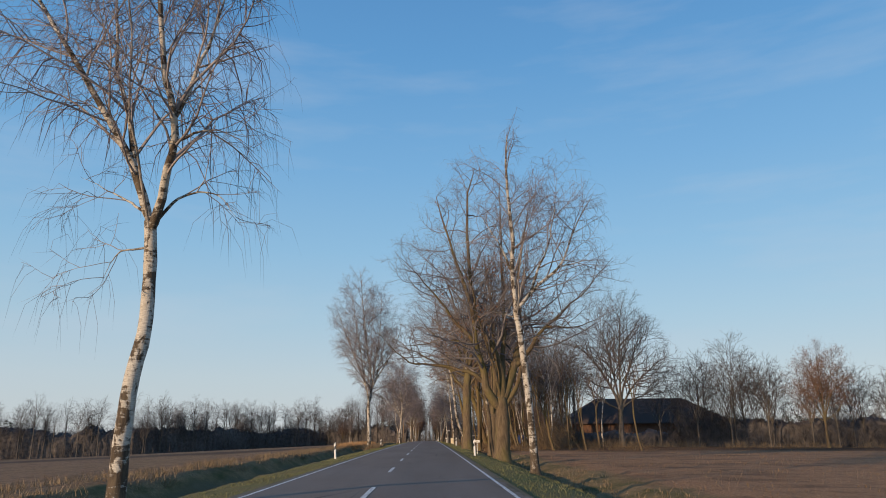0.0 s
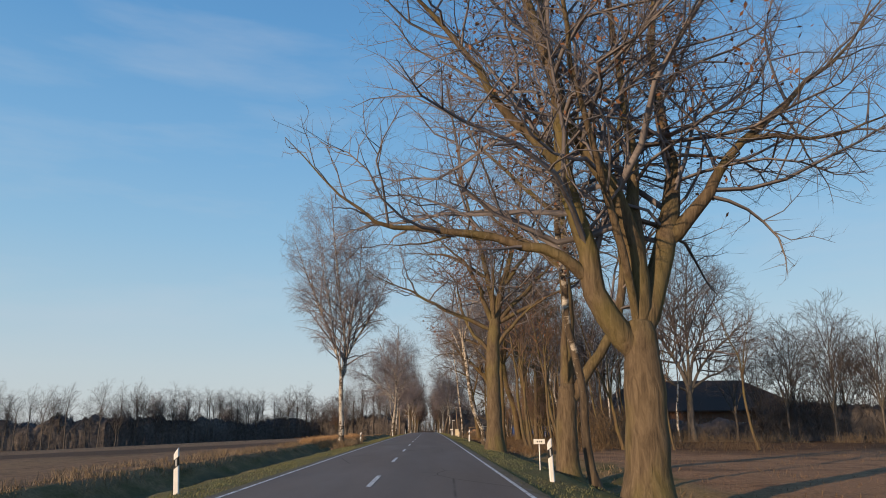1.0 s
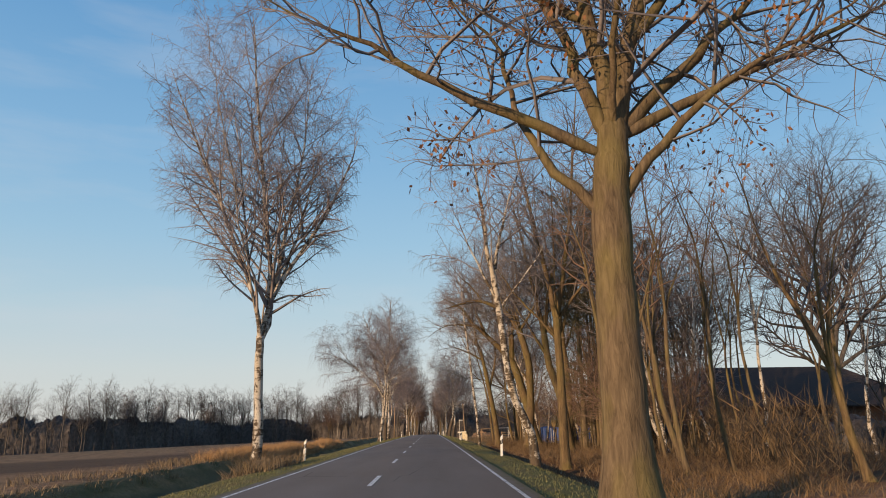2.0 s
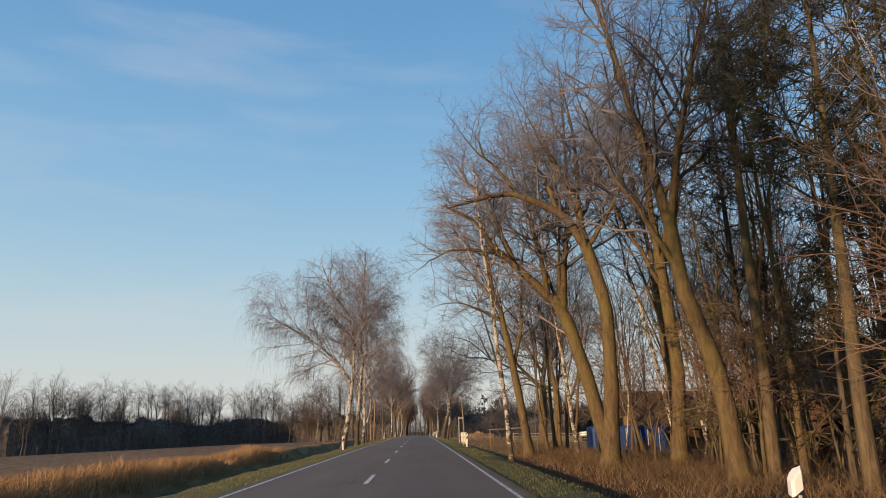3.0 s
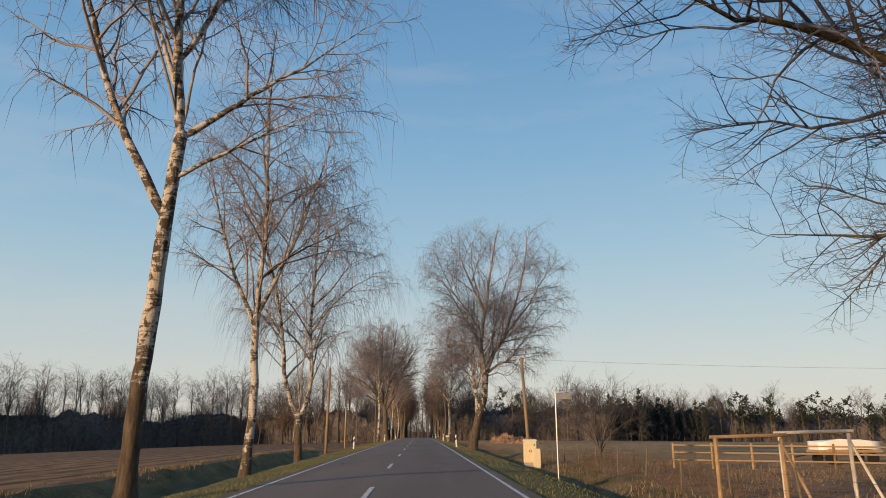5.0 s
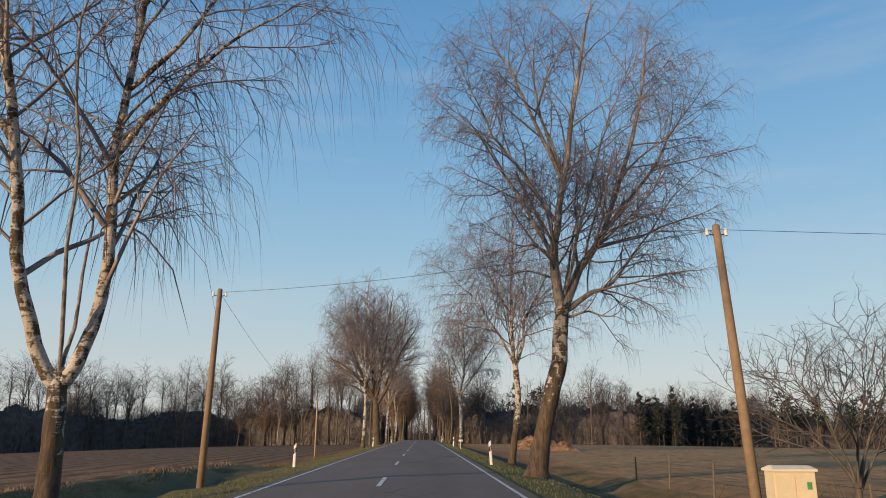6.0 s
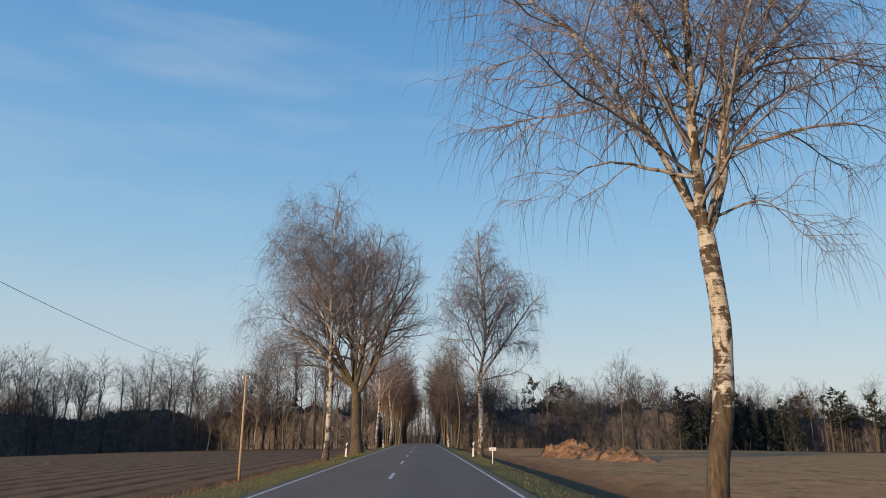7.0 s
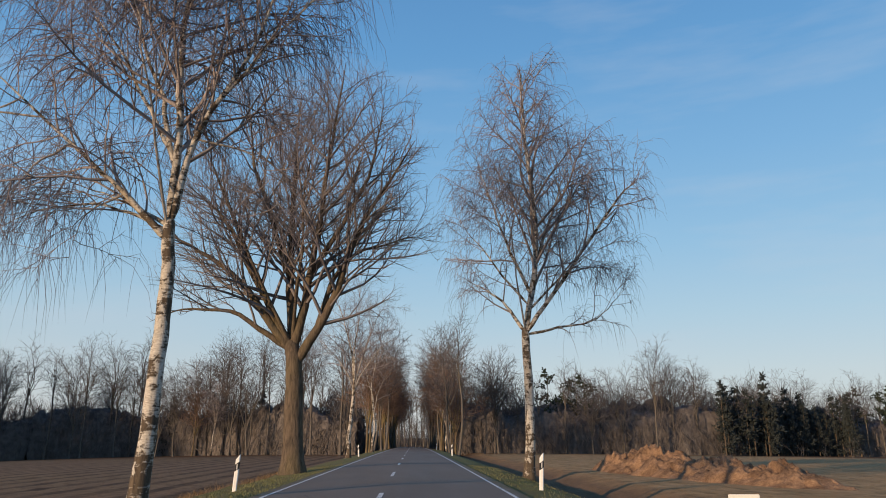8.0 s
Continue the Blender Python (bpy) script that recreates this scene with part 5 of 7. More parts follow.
    grown("birch", twin, 11.9, 144.2, 0.14, [(0.0, 0.0), (-0.5, 4.7), (-1.0, 8.3)], [(0.85, (-1.0, 8.2), (-1.3, 12.0), (-1.8, 18.0)), (0.4, (-1.1, 9.5), (0.2, 13.0), (0.4, 16.0))], 57, 1, None, group=W, fine=False, thick=1.2)
    grown("birch", twin, 13.4, 143.0, 0.16, [(0.0, 0.0), (-0.7, 3.7), (-1.4, 6.9)], [(0.85, (-1.4, 6.8), (-2.5, 10.3), (-3.6, 17.0)), (0.4, (-1.8, 8.5), (-0.8, 12.0), (-0.4, 15.0))], 58, 1, None, group=W, fine=False, thick=1.2)
    grown("birch", twin, 17.0, 139.0, 0.14, [(0.0, 0.0), (-0.7, 3.5), (-1.6, 8.0)], [(0.85, (-1.6, 7.9), (-2.4, 12.0), (-3.0, 18.0)), (0.4, (-1.7, 9.0), (-0.6, 13.0), (-0.2, 16.0))], 53, 1, None, group=W, fine=False, thick=1.2)
    grown("wood", lit, 9.5, 149.4, 0.32, [(-0.1, 0.0), (-0.5, 3.4), (-1.0, 6.1), (-1.5, 8.9)], [
        (0.8, (-1.5, 8.7), (-2.0, 10.9), (-2.6, 13.0), (-3.2, 19.0)), (0.4, (-2.0, 9.9), (-3.7, 10.9), (-4.9, 11.3), (-6.3, 11.4), (-7.7, 10.8)), (0.5, (-1.1, 6.6), (-0.3, 9.6), (0.0, 13.0), (0.6, 18.0)),
        (0.35, (-2.2, 11.5), (-4.4, 14.0), (-6.4, 16.5))], 59, 3, None, group=W, thick=1.2, twig=1.6, dense=1.5)
    for i, (dx, dy, w) in enumerate([(0.0, 0.0, -1.6), (0.8, 0.5, 0.6), (-0.6, 0.8, -2.4), (1.3, -0.3, 1.6), (0.4, 1.2, 0.0), (-0.3, -0.6, -0.8)]):
        tree("slim", "one stem of a many-stemmed clump", 12.2 + dx, 153.0 + dy, 15 + i * 0.5, 0.13 + 0.012 * (i % 3), 5.0, [(w - 0.8, dy, 15 + i * 0.5), (w + 0.9, -dy, 14)], 60 + i, (w * 0.3, 0), [(2.4 + 0.3 * i, (w - 1.2, 0.6, 5.4 + 0.3 * i))], group=W, dense=0.8, start=0.1)
    grown("wood", lit, 10.3, 166.5, 0.17, [(0.0, 0.0), (-0.5, 4.3), (-1.0, 7.5)], [
        (0.8, (-1.0, 7.4), (-1.9, 11.0), (-2.9, 14.6), (-3.2, 16.0)), (0.4, (-1.3, 8.1), (-3.6, 10.1), (-5.5, 11.0), (-6.7, 11.4)), (0.4, (-1.7, 8.9), (-4.0, 12.4), (-5.6, 14.2)), (0.35, (-1.2, 8.0), (0.6, 10.5), (1.4, 13.0))], 66, 1, None, group=W, thick=1.1, dense=0.65)
    grown("oak", "oak with a low spreading crown beside the paddock", 14.2, 172.0, 0.44, [(0.0, 0.0), (0.3, 5.0), (0.2, 6.4)], [
        (0.5, (0.2, 6.3), (-1.9, 8.0), (-3.4, 9.9), (-5.4, 11.6)), (0.6, (0.3, 6.4), (0.8, 10.4), (1.6, 16.5)), (0.34, (0.0, 6.2), (-1.5, 7.2), (-3.5, 5.8), (-5.8, 6.0)), (0.45, (0.5, 6.1), (2.4, 7.5), (4.4, 11.4)),
        (0.3, (-1.3, 7.5), (-4.6, 8.9), (-7.9, 9.2), (-11.0, 10.6)), (0.34, (-1.7, 9.0), (-4.4, 12.4), (-6.4, 14.6)), (0.4, (0.2, 7.5), (-1.6, 12.0), (-2.6, 17.0)), (0.24, (0.3, 5.5), (1.6, 6.2), (3.2, 5.4), (4.8, 5.6)), (0.22, (0.0, 6.0), (-1.8, 6.5), (-3.0, 5.1), (-4.4, 4.6))], 67, 4, None, group=W, twig=1.5, dense=1.45)
    grown("oak", "oak with a low spreading crown beside the paddock", 14.6, 166.8, 0.42, [(0.0, 0.0), (0.4, 4.0), (0.3, 5.7)], [
        (0.62, (0.3, 5.6), (0.0, 8.5), (0.7, 13.2), (1.5, 18.5)), (0.36, (0.4, 6.5), (-0.4, 9.9), (-2.2, 11.4), (-4.4, 12.6)), (0.5, (0.4, 3.2), (1.7, 4.9), (2.6, 7.3), (3.6, 13.0)), (0.4, (0.2, 8.3), (2.0, 12.1), (3.9, 16.0)),
        (0.36, (0.4, 11.0), (-0.9, 14.3), (-2.9, 17.0)), (0.3, (0.1, 7.6), (-2.6, 8.8), (-5.4, 9.0)), (0.24, (0.3, 5.4), (-1.6, 6.5), (-3.4, 5.9), (-5.0, 5.0))], 68, 4, None, group=W, twig=1.6, dense=1.6)
    rng = np.random.RandomState(77)
    spots = [(8.5, 102.5), (12.2, 120.5), (15.5, 135.5), (10.4, 130.2), (14, 131.9), (11.6, 136.6), (11.9, 144.2), (13.4, 143), (17, 139), (9.5, 149.4), (12.2, 153), (16.5, 156.4), (20, 156)]
    n = 0
    while n < 44:
        x, y = rng.uniform(9.0, 29), rng.uniform(88, 152)
        if x < 14.5 and y > 105 or x > 14.5 and y > 146 or y < 130 and x > 1 + 0.25 * (y - 48) and rng.rand() < 0.85 or min((x - a) ** 2 + (y - b) ** 2 for a, b in spots) < 7:
            continue
        spots.append((x, y))
        H = rng.uniform(12, 15.5) if y < 114 else rng.uniform(16, 22)
        k = "russet" if y < 112 and rng.rand() < 0.6 else "slim"
        if rng.rand() < 0.13:
            k = "birch"
        lab = {"russet": "young oak holding russet twigs", "slim": slim, "birch": twin}[k]
        dx = rng.normal(-0.5, 0.5)
        tree(k, lab, x, y, H, rng.uniform(0.08, 0.17), H * rng.uniform(0.3, 0.5), [(dx * 2 - 1.6, rng.normal(), H), (dx + 1.0, rng.normal(), H * 0.92), (dx * 2 + 2.2, rng.normal(), H * 0.78)], 100 + n, (dx, 0), group=W, dense=0.85, sub=0.85, twig=0.9, thick=1.5, fine=False)
        n += 1
    rng = np.random.RandomState(78)
    for i in range(56):
        x, y, H = rng.uniform(12.5, 26), rng.uniform(108, 151), rng.uniform(3.5, 9)
        dx = rng.normal(-0.3, 0.5)
        tree("russet" if i % 9 else "birch", "thin young tree with rust-brown twigs between the older trunks" if i % 9 else "thin young birch between the older trunks", x, y, H, rng.uniform(0.05, 0.09), H * 0.3, [(dx * 2 - 0.8, rng.normal() * 0.5, H), (dx + 0.8, rng.normal() * 0.5, H * 0.85), (dx - 0.9, 0.5, H * 0.7)], 700 + i, (dx * 0.5, 0), group=W, dense=1.2, thick=1.2, lite=True, start=0.05)
    rng = np.random.RandomState(79)
    for i in range(34):
        x, y = (rng.uniform(16.5, 31), rng.uniform(138, 157)) if i < 24 else (rng.uniform(25, 44), rng.uniform(173, 188))
        H, dx = rng.uniform(15, 21), rng.normal(-0.4, 0.5)
        tree("slim" if i % 6 else "birch", slim if i % 6 else twin, x, y, H, rng.uniform(0.1, 0.17), H * rng.uniform(0.3, 0.45), [(dx * 2 - 1.8, rng.normal(), H), (dx + 1.2, rng.normal(), H * 0.92), (dx * 2 + 2.6, rng.normal(), H * 0.78), (dx - 3.0, rng.normal(), H * 0.7)], 160 + i, (dx, 0), group=W, dense=0.85, sub=0.85, twig=0.9, thick=1.5, fine=False)
    spruce("dark dense evergreen standing in the wood", 13.4, 120.5, 21, 0.25, 4.4, 91, pine=True, name="pine_tree", group=W, dense=1.2, needle=NEEDLE_OLIVE)
    spruce("dark dense evergreen standing in the wood", 15.6, 126.5, 19, 0.22, 3.8, 97, group=W, dense=0.5, needle=NEEDLE_OLIVE)
    spruce("dark dense evergreen standing in the wood", 13.6, 115.5, 17, 0.25, 4.2, 93, pine=True, name="pine_tree", group=W, dense=1.2, needle=NEEDLE_OLIVE)
    spruce("dark evergreen at the back of the wood", 20.5, 124, 18, 0.22, 4.0, 92, group=W, dense=0.6, needle=NEEDLE_OLIVE)
    for i, (x, y, h) in enumerate([(14.6, 118, 8), (16.5, 126, 9), (19.5, 121, 11), (22.5, 132, 9)]):
        spruce("young evergreen with tawny lit boughs in the wood", x, y, h, 0.12, 2.6, 94 + i, group=W, dense=0.38, needle=NEEDLE_PINE)
    brush("undergrowth", "low rust-brown brambles on the floor of the wood", "undergrowth", (9.0, 17), (84, 158), (0.3, 0.9), 4600, 5, TWIG_GOLD, 0.007, 3, spread=0.7)
    brush("undergrowth", "low rust-brown brambles at the back of the wood", "undergrowth", (14, 28), (84, 150), (0.5, 1.6), 2000, 6, TWIG_GOLD, 0.012, 3, spread=0.5)
    thicket("undergrowth", "tangle of tawny shoots filling the wood", (16, 90), (26, 128), 4, 4.2, 4200, 14, 0.3, TWIG_GOLD)
    blades("dry_grass", "rusty dead grass on the floor of the wood", (8.7, 14), (84, 160), (0.2, 0.7), 15000, 408, GRASS_LITTER, 0.012, -0.1, 0.5)


build_wood()


# ---- farm, hedges and trees behind the eastern field ----
def build_farm_trees():
    G = "trees round the farm"
    tree("far", "great bare oak standing before the barn", 33, 119.5, 24, 0.48, 6.5, [(-7.5, .5, 17), (-3.0, 1, 22.5), (1.5, -1, 24), (6.0, .5, 20), (9.5, 0, 15)], 201, (0, 0), [(6, (-8, 0, 12)), (6.2, (8, 0, 11))], group=G, dense=3.0, twig=1.5, thick=2.1)
    for i, (x, y, H) in enumerate([(24.5, 126, 17), (27.5, 130, 18), (22, 121, 16), (48, 126, 14), (55, 127, 19), (60, 125, 14), (51.5, 131, 15), (77, 129, 13), (80, 131, 13.5), (83, 128, 12.5), (87, 131, 13), (70, 130, 12), (42, 128, 12), (92, 130, 12), (50, 129, 16), (53, 124, 13), (57.5, 129, 16), (62.5, 129, 14), (46, 130, 13), (68, 126, 14), (73, 127, 15), (97, 132, 13), (102, 131, 14)]):
        tree("far", "leafless tree in the farm hedge", x, y, H, 0.18, H * 0.3, [(-1.6, .5, H * 0.93), (0.6, 0, H), (2.2, -.5, H * 0.85), (-3.4, -1, H * 0.72), (3.6, 1, H * 0.68)], 210 + i, group=G, dense=2.0, thick=2.2, lite=True)
    tree("russet", "round-crowned tree holding reddish-brown leaves", 66, 118, 16.5, 0.24, 4.5, [(0.3, 0, 16.5), (-2.4, .5, 14.5), (2.6, -.5, 14.8), (-4.2, 0, 11.5), (4.6, .4, 11.8), (0.2, 2, 15)], 230, (0, 0), [(4.2, (-3.6, 0, 8.0)), (4.3, (3.8, 0, 8.4))], group=G, dense=1.4, thick=1.8, leaves=7000)
    brush("hedge", "dense leafless hedge round the farm", "hedge", (24, 105), (124, 134), (2.0, 5.0), 1000, 9, WOOD_DIM, 0.028, 4)
    thicket("hedge_thicket", "dense dim hedge before the farm buildings", (23, 126), (105, 130), 6, 3.6, 3800, 15, 0.5)
    bank("hedge_mass", "dim leafless bushes and young trees round the farm", ((46, 128), (112, 133)), 6, (5.0, 5.6), 18, UNDER_SHADED, 0.6, 0.8)
    bank("hedge_mass", "low dim bushes before the barn", ((22, 128), (47, 130)), 5, (2.2, 2.8), 20, UNDER_SHADED, 0.5, 0.6)
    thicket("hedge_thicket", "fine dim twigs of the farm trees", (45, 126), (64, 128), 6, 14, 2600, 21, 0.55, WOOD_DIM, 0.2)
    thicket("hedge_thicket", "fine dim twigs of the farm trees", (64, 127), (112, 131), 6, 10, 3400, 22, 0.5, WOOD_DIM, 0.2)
    brush("dry_reeds", "strip of tall bleached grass before the farm", "grass", (14, 100), (117, 122), (0.5, 1.4), 2200, 10, GRASS_DRY, 0.03, 1)
    tree("far", "wide bare shrub at the field's edge", 14.5, 214, 4.6, 0.12, 0.6, [(-3.4, .5, 2.8), (-2.2, -.8, 3.9), (-1.2, 1, 4.4), (0.2, -1, 4.7), (1.5, -.6, 4.4), (2.6, 1, 4.0), (3.6, .5, 3.0)], 240, dense=2.6, thick=1.8, sub=1.6, name="bare_shrub", group="shrubs")
    brush("roadside_scrub", "thin leafless scrub along the field fence", "undergrowth", (8.2, 13.5), (152, 214), (0.4, 1.3), 1300, 12, TWIG_GOLD, 0.009, 3)


build_farm_trees()


# ---- woods round the fields ----
def build_woods():
    rng = np.random.RandomState(300)
    protos = []
    for i in range(10):
        H = [20, 21, 19, 21.5, 18.5, 20, 16, 15, 17.5, 16.5][i]
        f = [0.50, 0.56, 0.44, 0.60, 0.42, 0.52, 0.34, 0.28, 0.30, 0.26][i]
        k = "birch" if i == 6 else "russet" if i == 7 else "far"
        wide = [2.2, 1.9, 2.6, 1.8, 2.6, 2.2, 2.2, 3.0, 4.2, 4.6][i]   # the last two are round-crowned
        w = rng.uniform(0, 6.28)
        fan = [(math.cos(w + j * 2.4) * wide * (0.5 + 0.14 * j), math.sin(w + j * 2.4) * wide * (0.5 + 0.14 * j), H * (1.0 - 0.06 * j)) for j in range(6)]
        protos.append(tree(k, "leafless tree at the edge of the woods", -20 - i * 4, 420, H, 0.19, H * f, fan, 310 + i, (rng.normal() * 0.3, 0), group="woods", dense=1.25, thick=2.4, lite=True))
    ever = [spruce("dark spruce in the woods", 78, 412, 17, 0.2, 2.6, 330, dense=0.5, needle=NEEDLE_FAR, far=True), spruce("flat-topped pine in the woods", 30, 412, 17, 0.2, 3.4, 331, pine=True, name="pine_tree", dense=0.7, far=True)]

    def put(ob, x, y, s=1.0):
        c = copy_thing(ob, pose(x, y, float(land(x, y)) - 0.15, 0, 0, rng.uniform(0, 360)))
        c.scale = (s, s, s * rng.uniform(0.93, 1.07))

    def template(ob):
        """All parts of a tree as one set of arrays, with 0 for bark and 1 for twigs."""
        vs, qs, ss, off = [], [], [], 0
        for o in ob.children:
            me = o.data
            v = np.empty(len(me.vertices) * 3, dtype=np.float32)
            me.vertices.foreach_get("co", v)
            q = np.empty(len(me.loops), dtype=np.int32)
            me.loops.foreach_get("vertex_index", q)
            vs.append(v.reshape(-1, 3))
            q = trimmed((None, q.reshape(len(me.polygons), -1)))[1]
            qs.append(q + off)
            ss.append(np.full(len(q), 1 if o.name.startswith("crown") else 0, dtype=np.int32))
            off += len(me.vertices)
        return np.concatenate(vs), np.concatenate(qs), np.concatenate(ss)

    moulds = [template(p) for p in protos[:6]]

    def mass(name, label, spots, lo, hi):
        """One object for the many trees deeper in the woods."""
        vs, qs, ss, off = [], [], [], 0
        for x, y in spots:
            v, q, sl = moulds[rng.randint(6)]
            a, k = rng.uniform(0, 6.28), rng.uniform(lo, hi)
            turn = np.array([[math.cos(a), math.sin(a), 0], [-math.sin(a), math.cos(a), 0], [0, 0, 1]])
            vs.append((v @ turn) * k + np.array([x, y, float(land(x, y)) - 0.15]))
            qs.append(q + off)
            ss.append(sl)
            off += len(v)
        me = array_mesh(name, np.concatenate(vs), np.concatenate(qs), np.concatenate(ss))
        me.materials.append(BARK_FAR)
        me.materials.append(TWIG_FAR)
        tagged(new(name, me), label, "woodland", "woods", "stuff")

    west = [(-11, 402), (-30, 416), (-58, 426), (-86, 420), (-112, 384), (-137, 342), (-200, 314), (-330, 300)]
    east = [(11, 404), (40, 402), (68, 404), (100, 436), (170, 452), (300, 430)]
    for x, y in line_spots(west, 4.2, 6, rng):
        put(protos[[0, 2, 4, 8, 9, 8, 5, 9, 3][rng.randint(9)]], x, y, rng.uniform(1.08, 1.36))
    for x, y in line_spots(east, 3.6, 8, rng):
        if (69 < x < 97 or 114 < x < 250) and rng.rand() < 0.7:   # spruces, then pines, stand in front here
            continue
        put(protos[[8, 9, 2, 8, 9, 4, 0][rng.randint(7)]], x, y, rng.uniform(0.85, 1.2))
    for x, y in line_spots(west[:6], 5.0, 10, rng):
        put(protos[rng.randint(7)], x, y + 4, rng.uniform(1.1, 1.4))
    mass("woodland", "leafless trees standing deeper in the woods", line_spots(west, 60.0, 20, rng) + line_spots(east, 50.0, 20, rng), 0.9, 1.1)
    for x, y in line_spots([(70, 410), (98, 434)], 2.4, 10, rng) + line_spots([(-34, 420), (-62, 430)], 5, 10, rng) + line_spots([(100, 440), (220, 450)], 9, 14, rng):
        put(ever[0], x, y, rng.uniform(0.65, 0.85))
    for x, y in line_spots([(20, 414), (60, 414)], 18, 8, rng) + line_spots([(-150, 340), (-330, 316)], 22, 4, rng) + line_spots([(114, 436), (170, 446), (280, 436)], 4.6, 8, rng):
        put(ever[1], x, y, rng.uniform(0.8, 1.05))
    # the road runs on between the trees
    deep = []
    for side in (-1, 1):
        for y in np.arange(366, 470, 6.5):
            put(protos[[1, 7, 4, 6, 7][rng.randint(5)]], 1 + side * rng.uniform(5.6, 7.6), y + rng.uniform(-3, 3), rng.uniform(0.9, 1.15))
        deep += [(1 + side * rng.uniform(6.4, 8.4), y + rng.uniform(-3, 3)) for y in np.arange(474, 640, 13.0)]
        deep += [(1 + side * rng.uniform(9, 18), y + rng.uniform(-3, 3)) for y in np.arange(404, 640, 24.0)]
        for y in np.arange(392, 476, 9.0):
            put(protos[[7, 4, 7, 0][rng.randint(4)]], 0.6 + side * rng.uniform(4.7, 5.6), y + rng.uniform(-3, 3), rng.uniform(1.1, 1.3))
    deep += [(x, 655 + rng.uniform(-6, 6)) for x in np.arange(-40, 42, 3.2)]
    mass("woodland", "leafless trees on both sides of the road in the woods", deep, 0.85, 1.1)
    mass("woodland", "tall leafless trees where the road bends away", [(x, 600 + rng.uniform(-8, 8)) for x in np.arange(-34, 36, 3.6) if abs(x) > 4.5] + [(x, 640 + rng.uniform(-4, 4)) for x in np.arange(-8, 9, 2.0)], 1.25, 1.55)
    for i, ((x0, y0), (x1, y1)) in enumerate(list(zip(west, west[1:])) + list(zip(east, east[1:]))):
        L = math.hypot(x1 - x0, y1 - y0)
        tall = (16, 17, 18, 19, 19, 19, 19, 14, 16, 16, 15, 15)[i]
        fill = (10.0, 10.5, 11.0, 11.0, 11.5, 12.0, 12.0, 12.0, 13.0, 13.0, 13.0, 12.0)[i]
        xs, ys = (min(x0, x1), max(x0, x1)), (min(y0, y1), max(y0, y1))
        brush("woodland_brush", "leafless brush between the trunks of the woods", "undergrowth", xs, (ys[0] + 2, ys[1] + 14), (2.0, 5.0), int(L * 1), 340 + i, WOOD_DIM, 0.05, 4, spread=0.25)
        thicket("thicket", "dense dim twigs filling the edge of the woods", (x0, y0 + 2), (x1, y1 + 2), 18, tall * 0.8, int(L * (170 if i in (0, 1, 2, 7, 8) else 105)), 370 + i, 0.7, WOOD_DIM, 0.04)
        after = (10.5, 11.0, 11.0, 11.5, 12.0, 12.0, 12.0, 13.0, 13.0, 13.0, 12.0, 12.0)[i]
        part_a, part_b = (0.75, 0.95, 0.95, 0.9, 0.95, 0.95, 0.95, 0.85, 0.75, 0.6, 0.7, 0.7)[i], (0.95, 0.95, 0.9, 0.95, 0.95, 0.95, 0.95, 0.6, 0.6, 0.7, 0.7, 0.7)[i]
        bank("understorey", "dim leafless understorey inside the woods", ((x0, y0 + 5), (x1, y1 + 5)), 8, (fill * part_a, after * part_b), 380 + i, UNDER_SHADED, 0.6, 0.7)
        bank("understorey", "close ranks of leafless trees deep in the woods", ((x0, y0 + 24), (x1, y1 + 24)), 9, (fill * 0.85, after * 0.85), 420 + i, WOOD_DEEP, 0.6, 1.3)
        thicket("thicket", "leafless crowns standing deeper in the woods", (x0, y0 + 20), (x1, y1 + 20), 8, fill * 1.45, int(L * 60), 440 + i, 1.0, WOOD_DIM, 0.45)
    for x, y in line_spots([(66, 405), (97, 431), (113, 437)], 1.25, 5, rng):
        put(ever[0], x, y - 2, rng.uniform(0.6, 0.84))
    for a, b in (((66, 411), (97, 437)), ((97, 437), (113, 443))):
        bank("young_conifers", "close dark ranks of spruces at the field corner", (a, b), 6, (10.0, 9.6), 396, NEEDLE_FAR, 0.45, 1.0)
    for x0, x1 in ((-30, -6), (8, 32)):
        brush("woodland_brush", "dark leafless brush beside the road in the woods", "undergrowth", (x0, x1), (404, 640), (1.5, 6), 800, int(360 + x1), WOOD_DIM, 0.13, 3)
    thicket("thicket", "dense dim thicket where the road bends away", (-45, 650), (45, 650), 30, 17, 5200, 390, 1.3, UNDER_SHADED)
    thicket("thicket", "dense dim thicket along the road in the woods", (-10, 410), (-9, 640), 4, 5, 3000, 391, 0.7)
    thicket("thicket", "dense dim thicket along the road in the woods", (11, 410), (10, 640), 4, 5, 3000, 392, 0.7)
    mass("woodland", "leafless trees behind the eastern field", line_spots([(100, 180), (150, 210), (260, 235)], 8, 14, rng), 0.55, 0.75)
    brush("woodland_brush", "dark leafless brush behind the eastern field", "undergrowth", (100, 260), (180, 240), (2.0, 6.0), 1300, 362, WOOD_DIM, 0.14, 3)


build_woods()


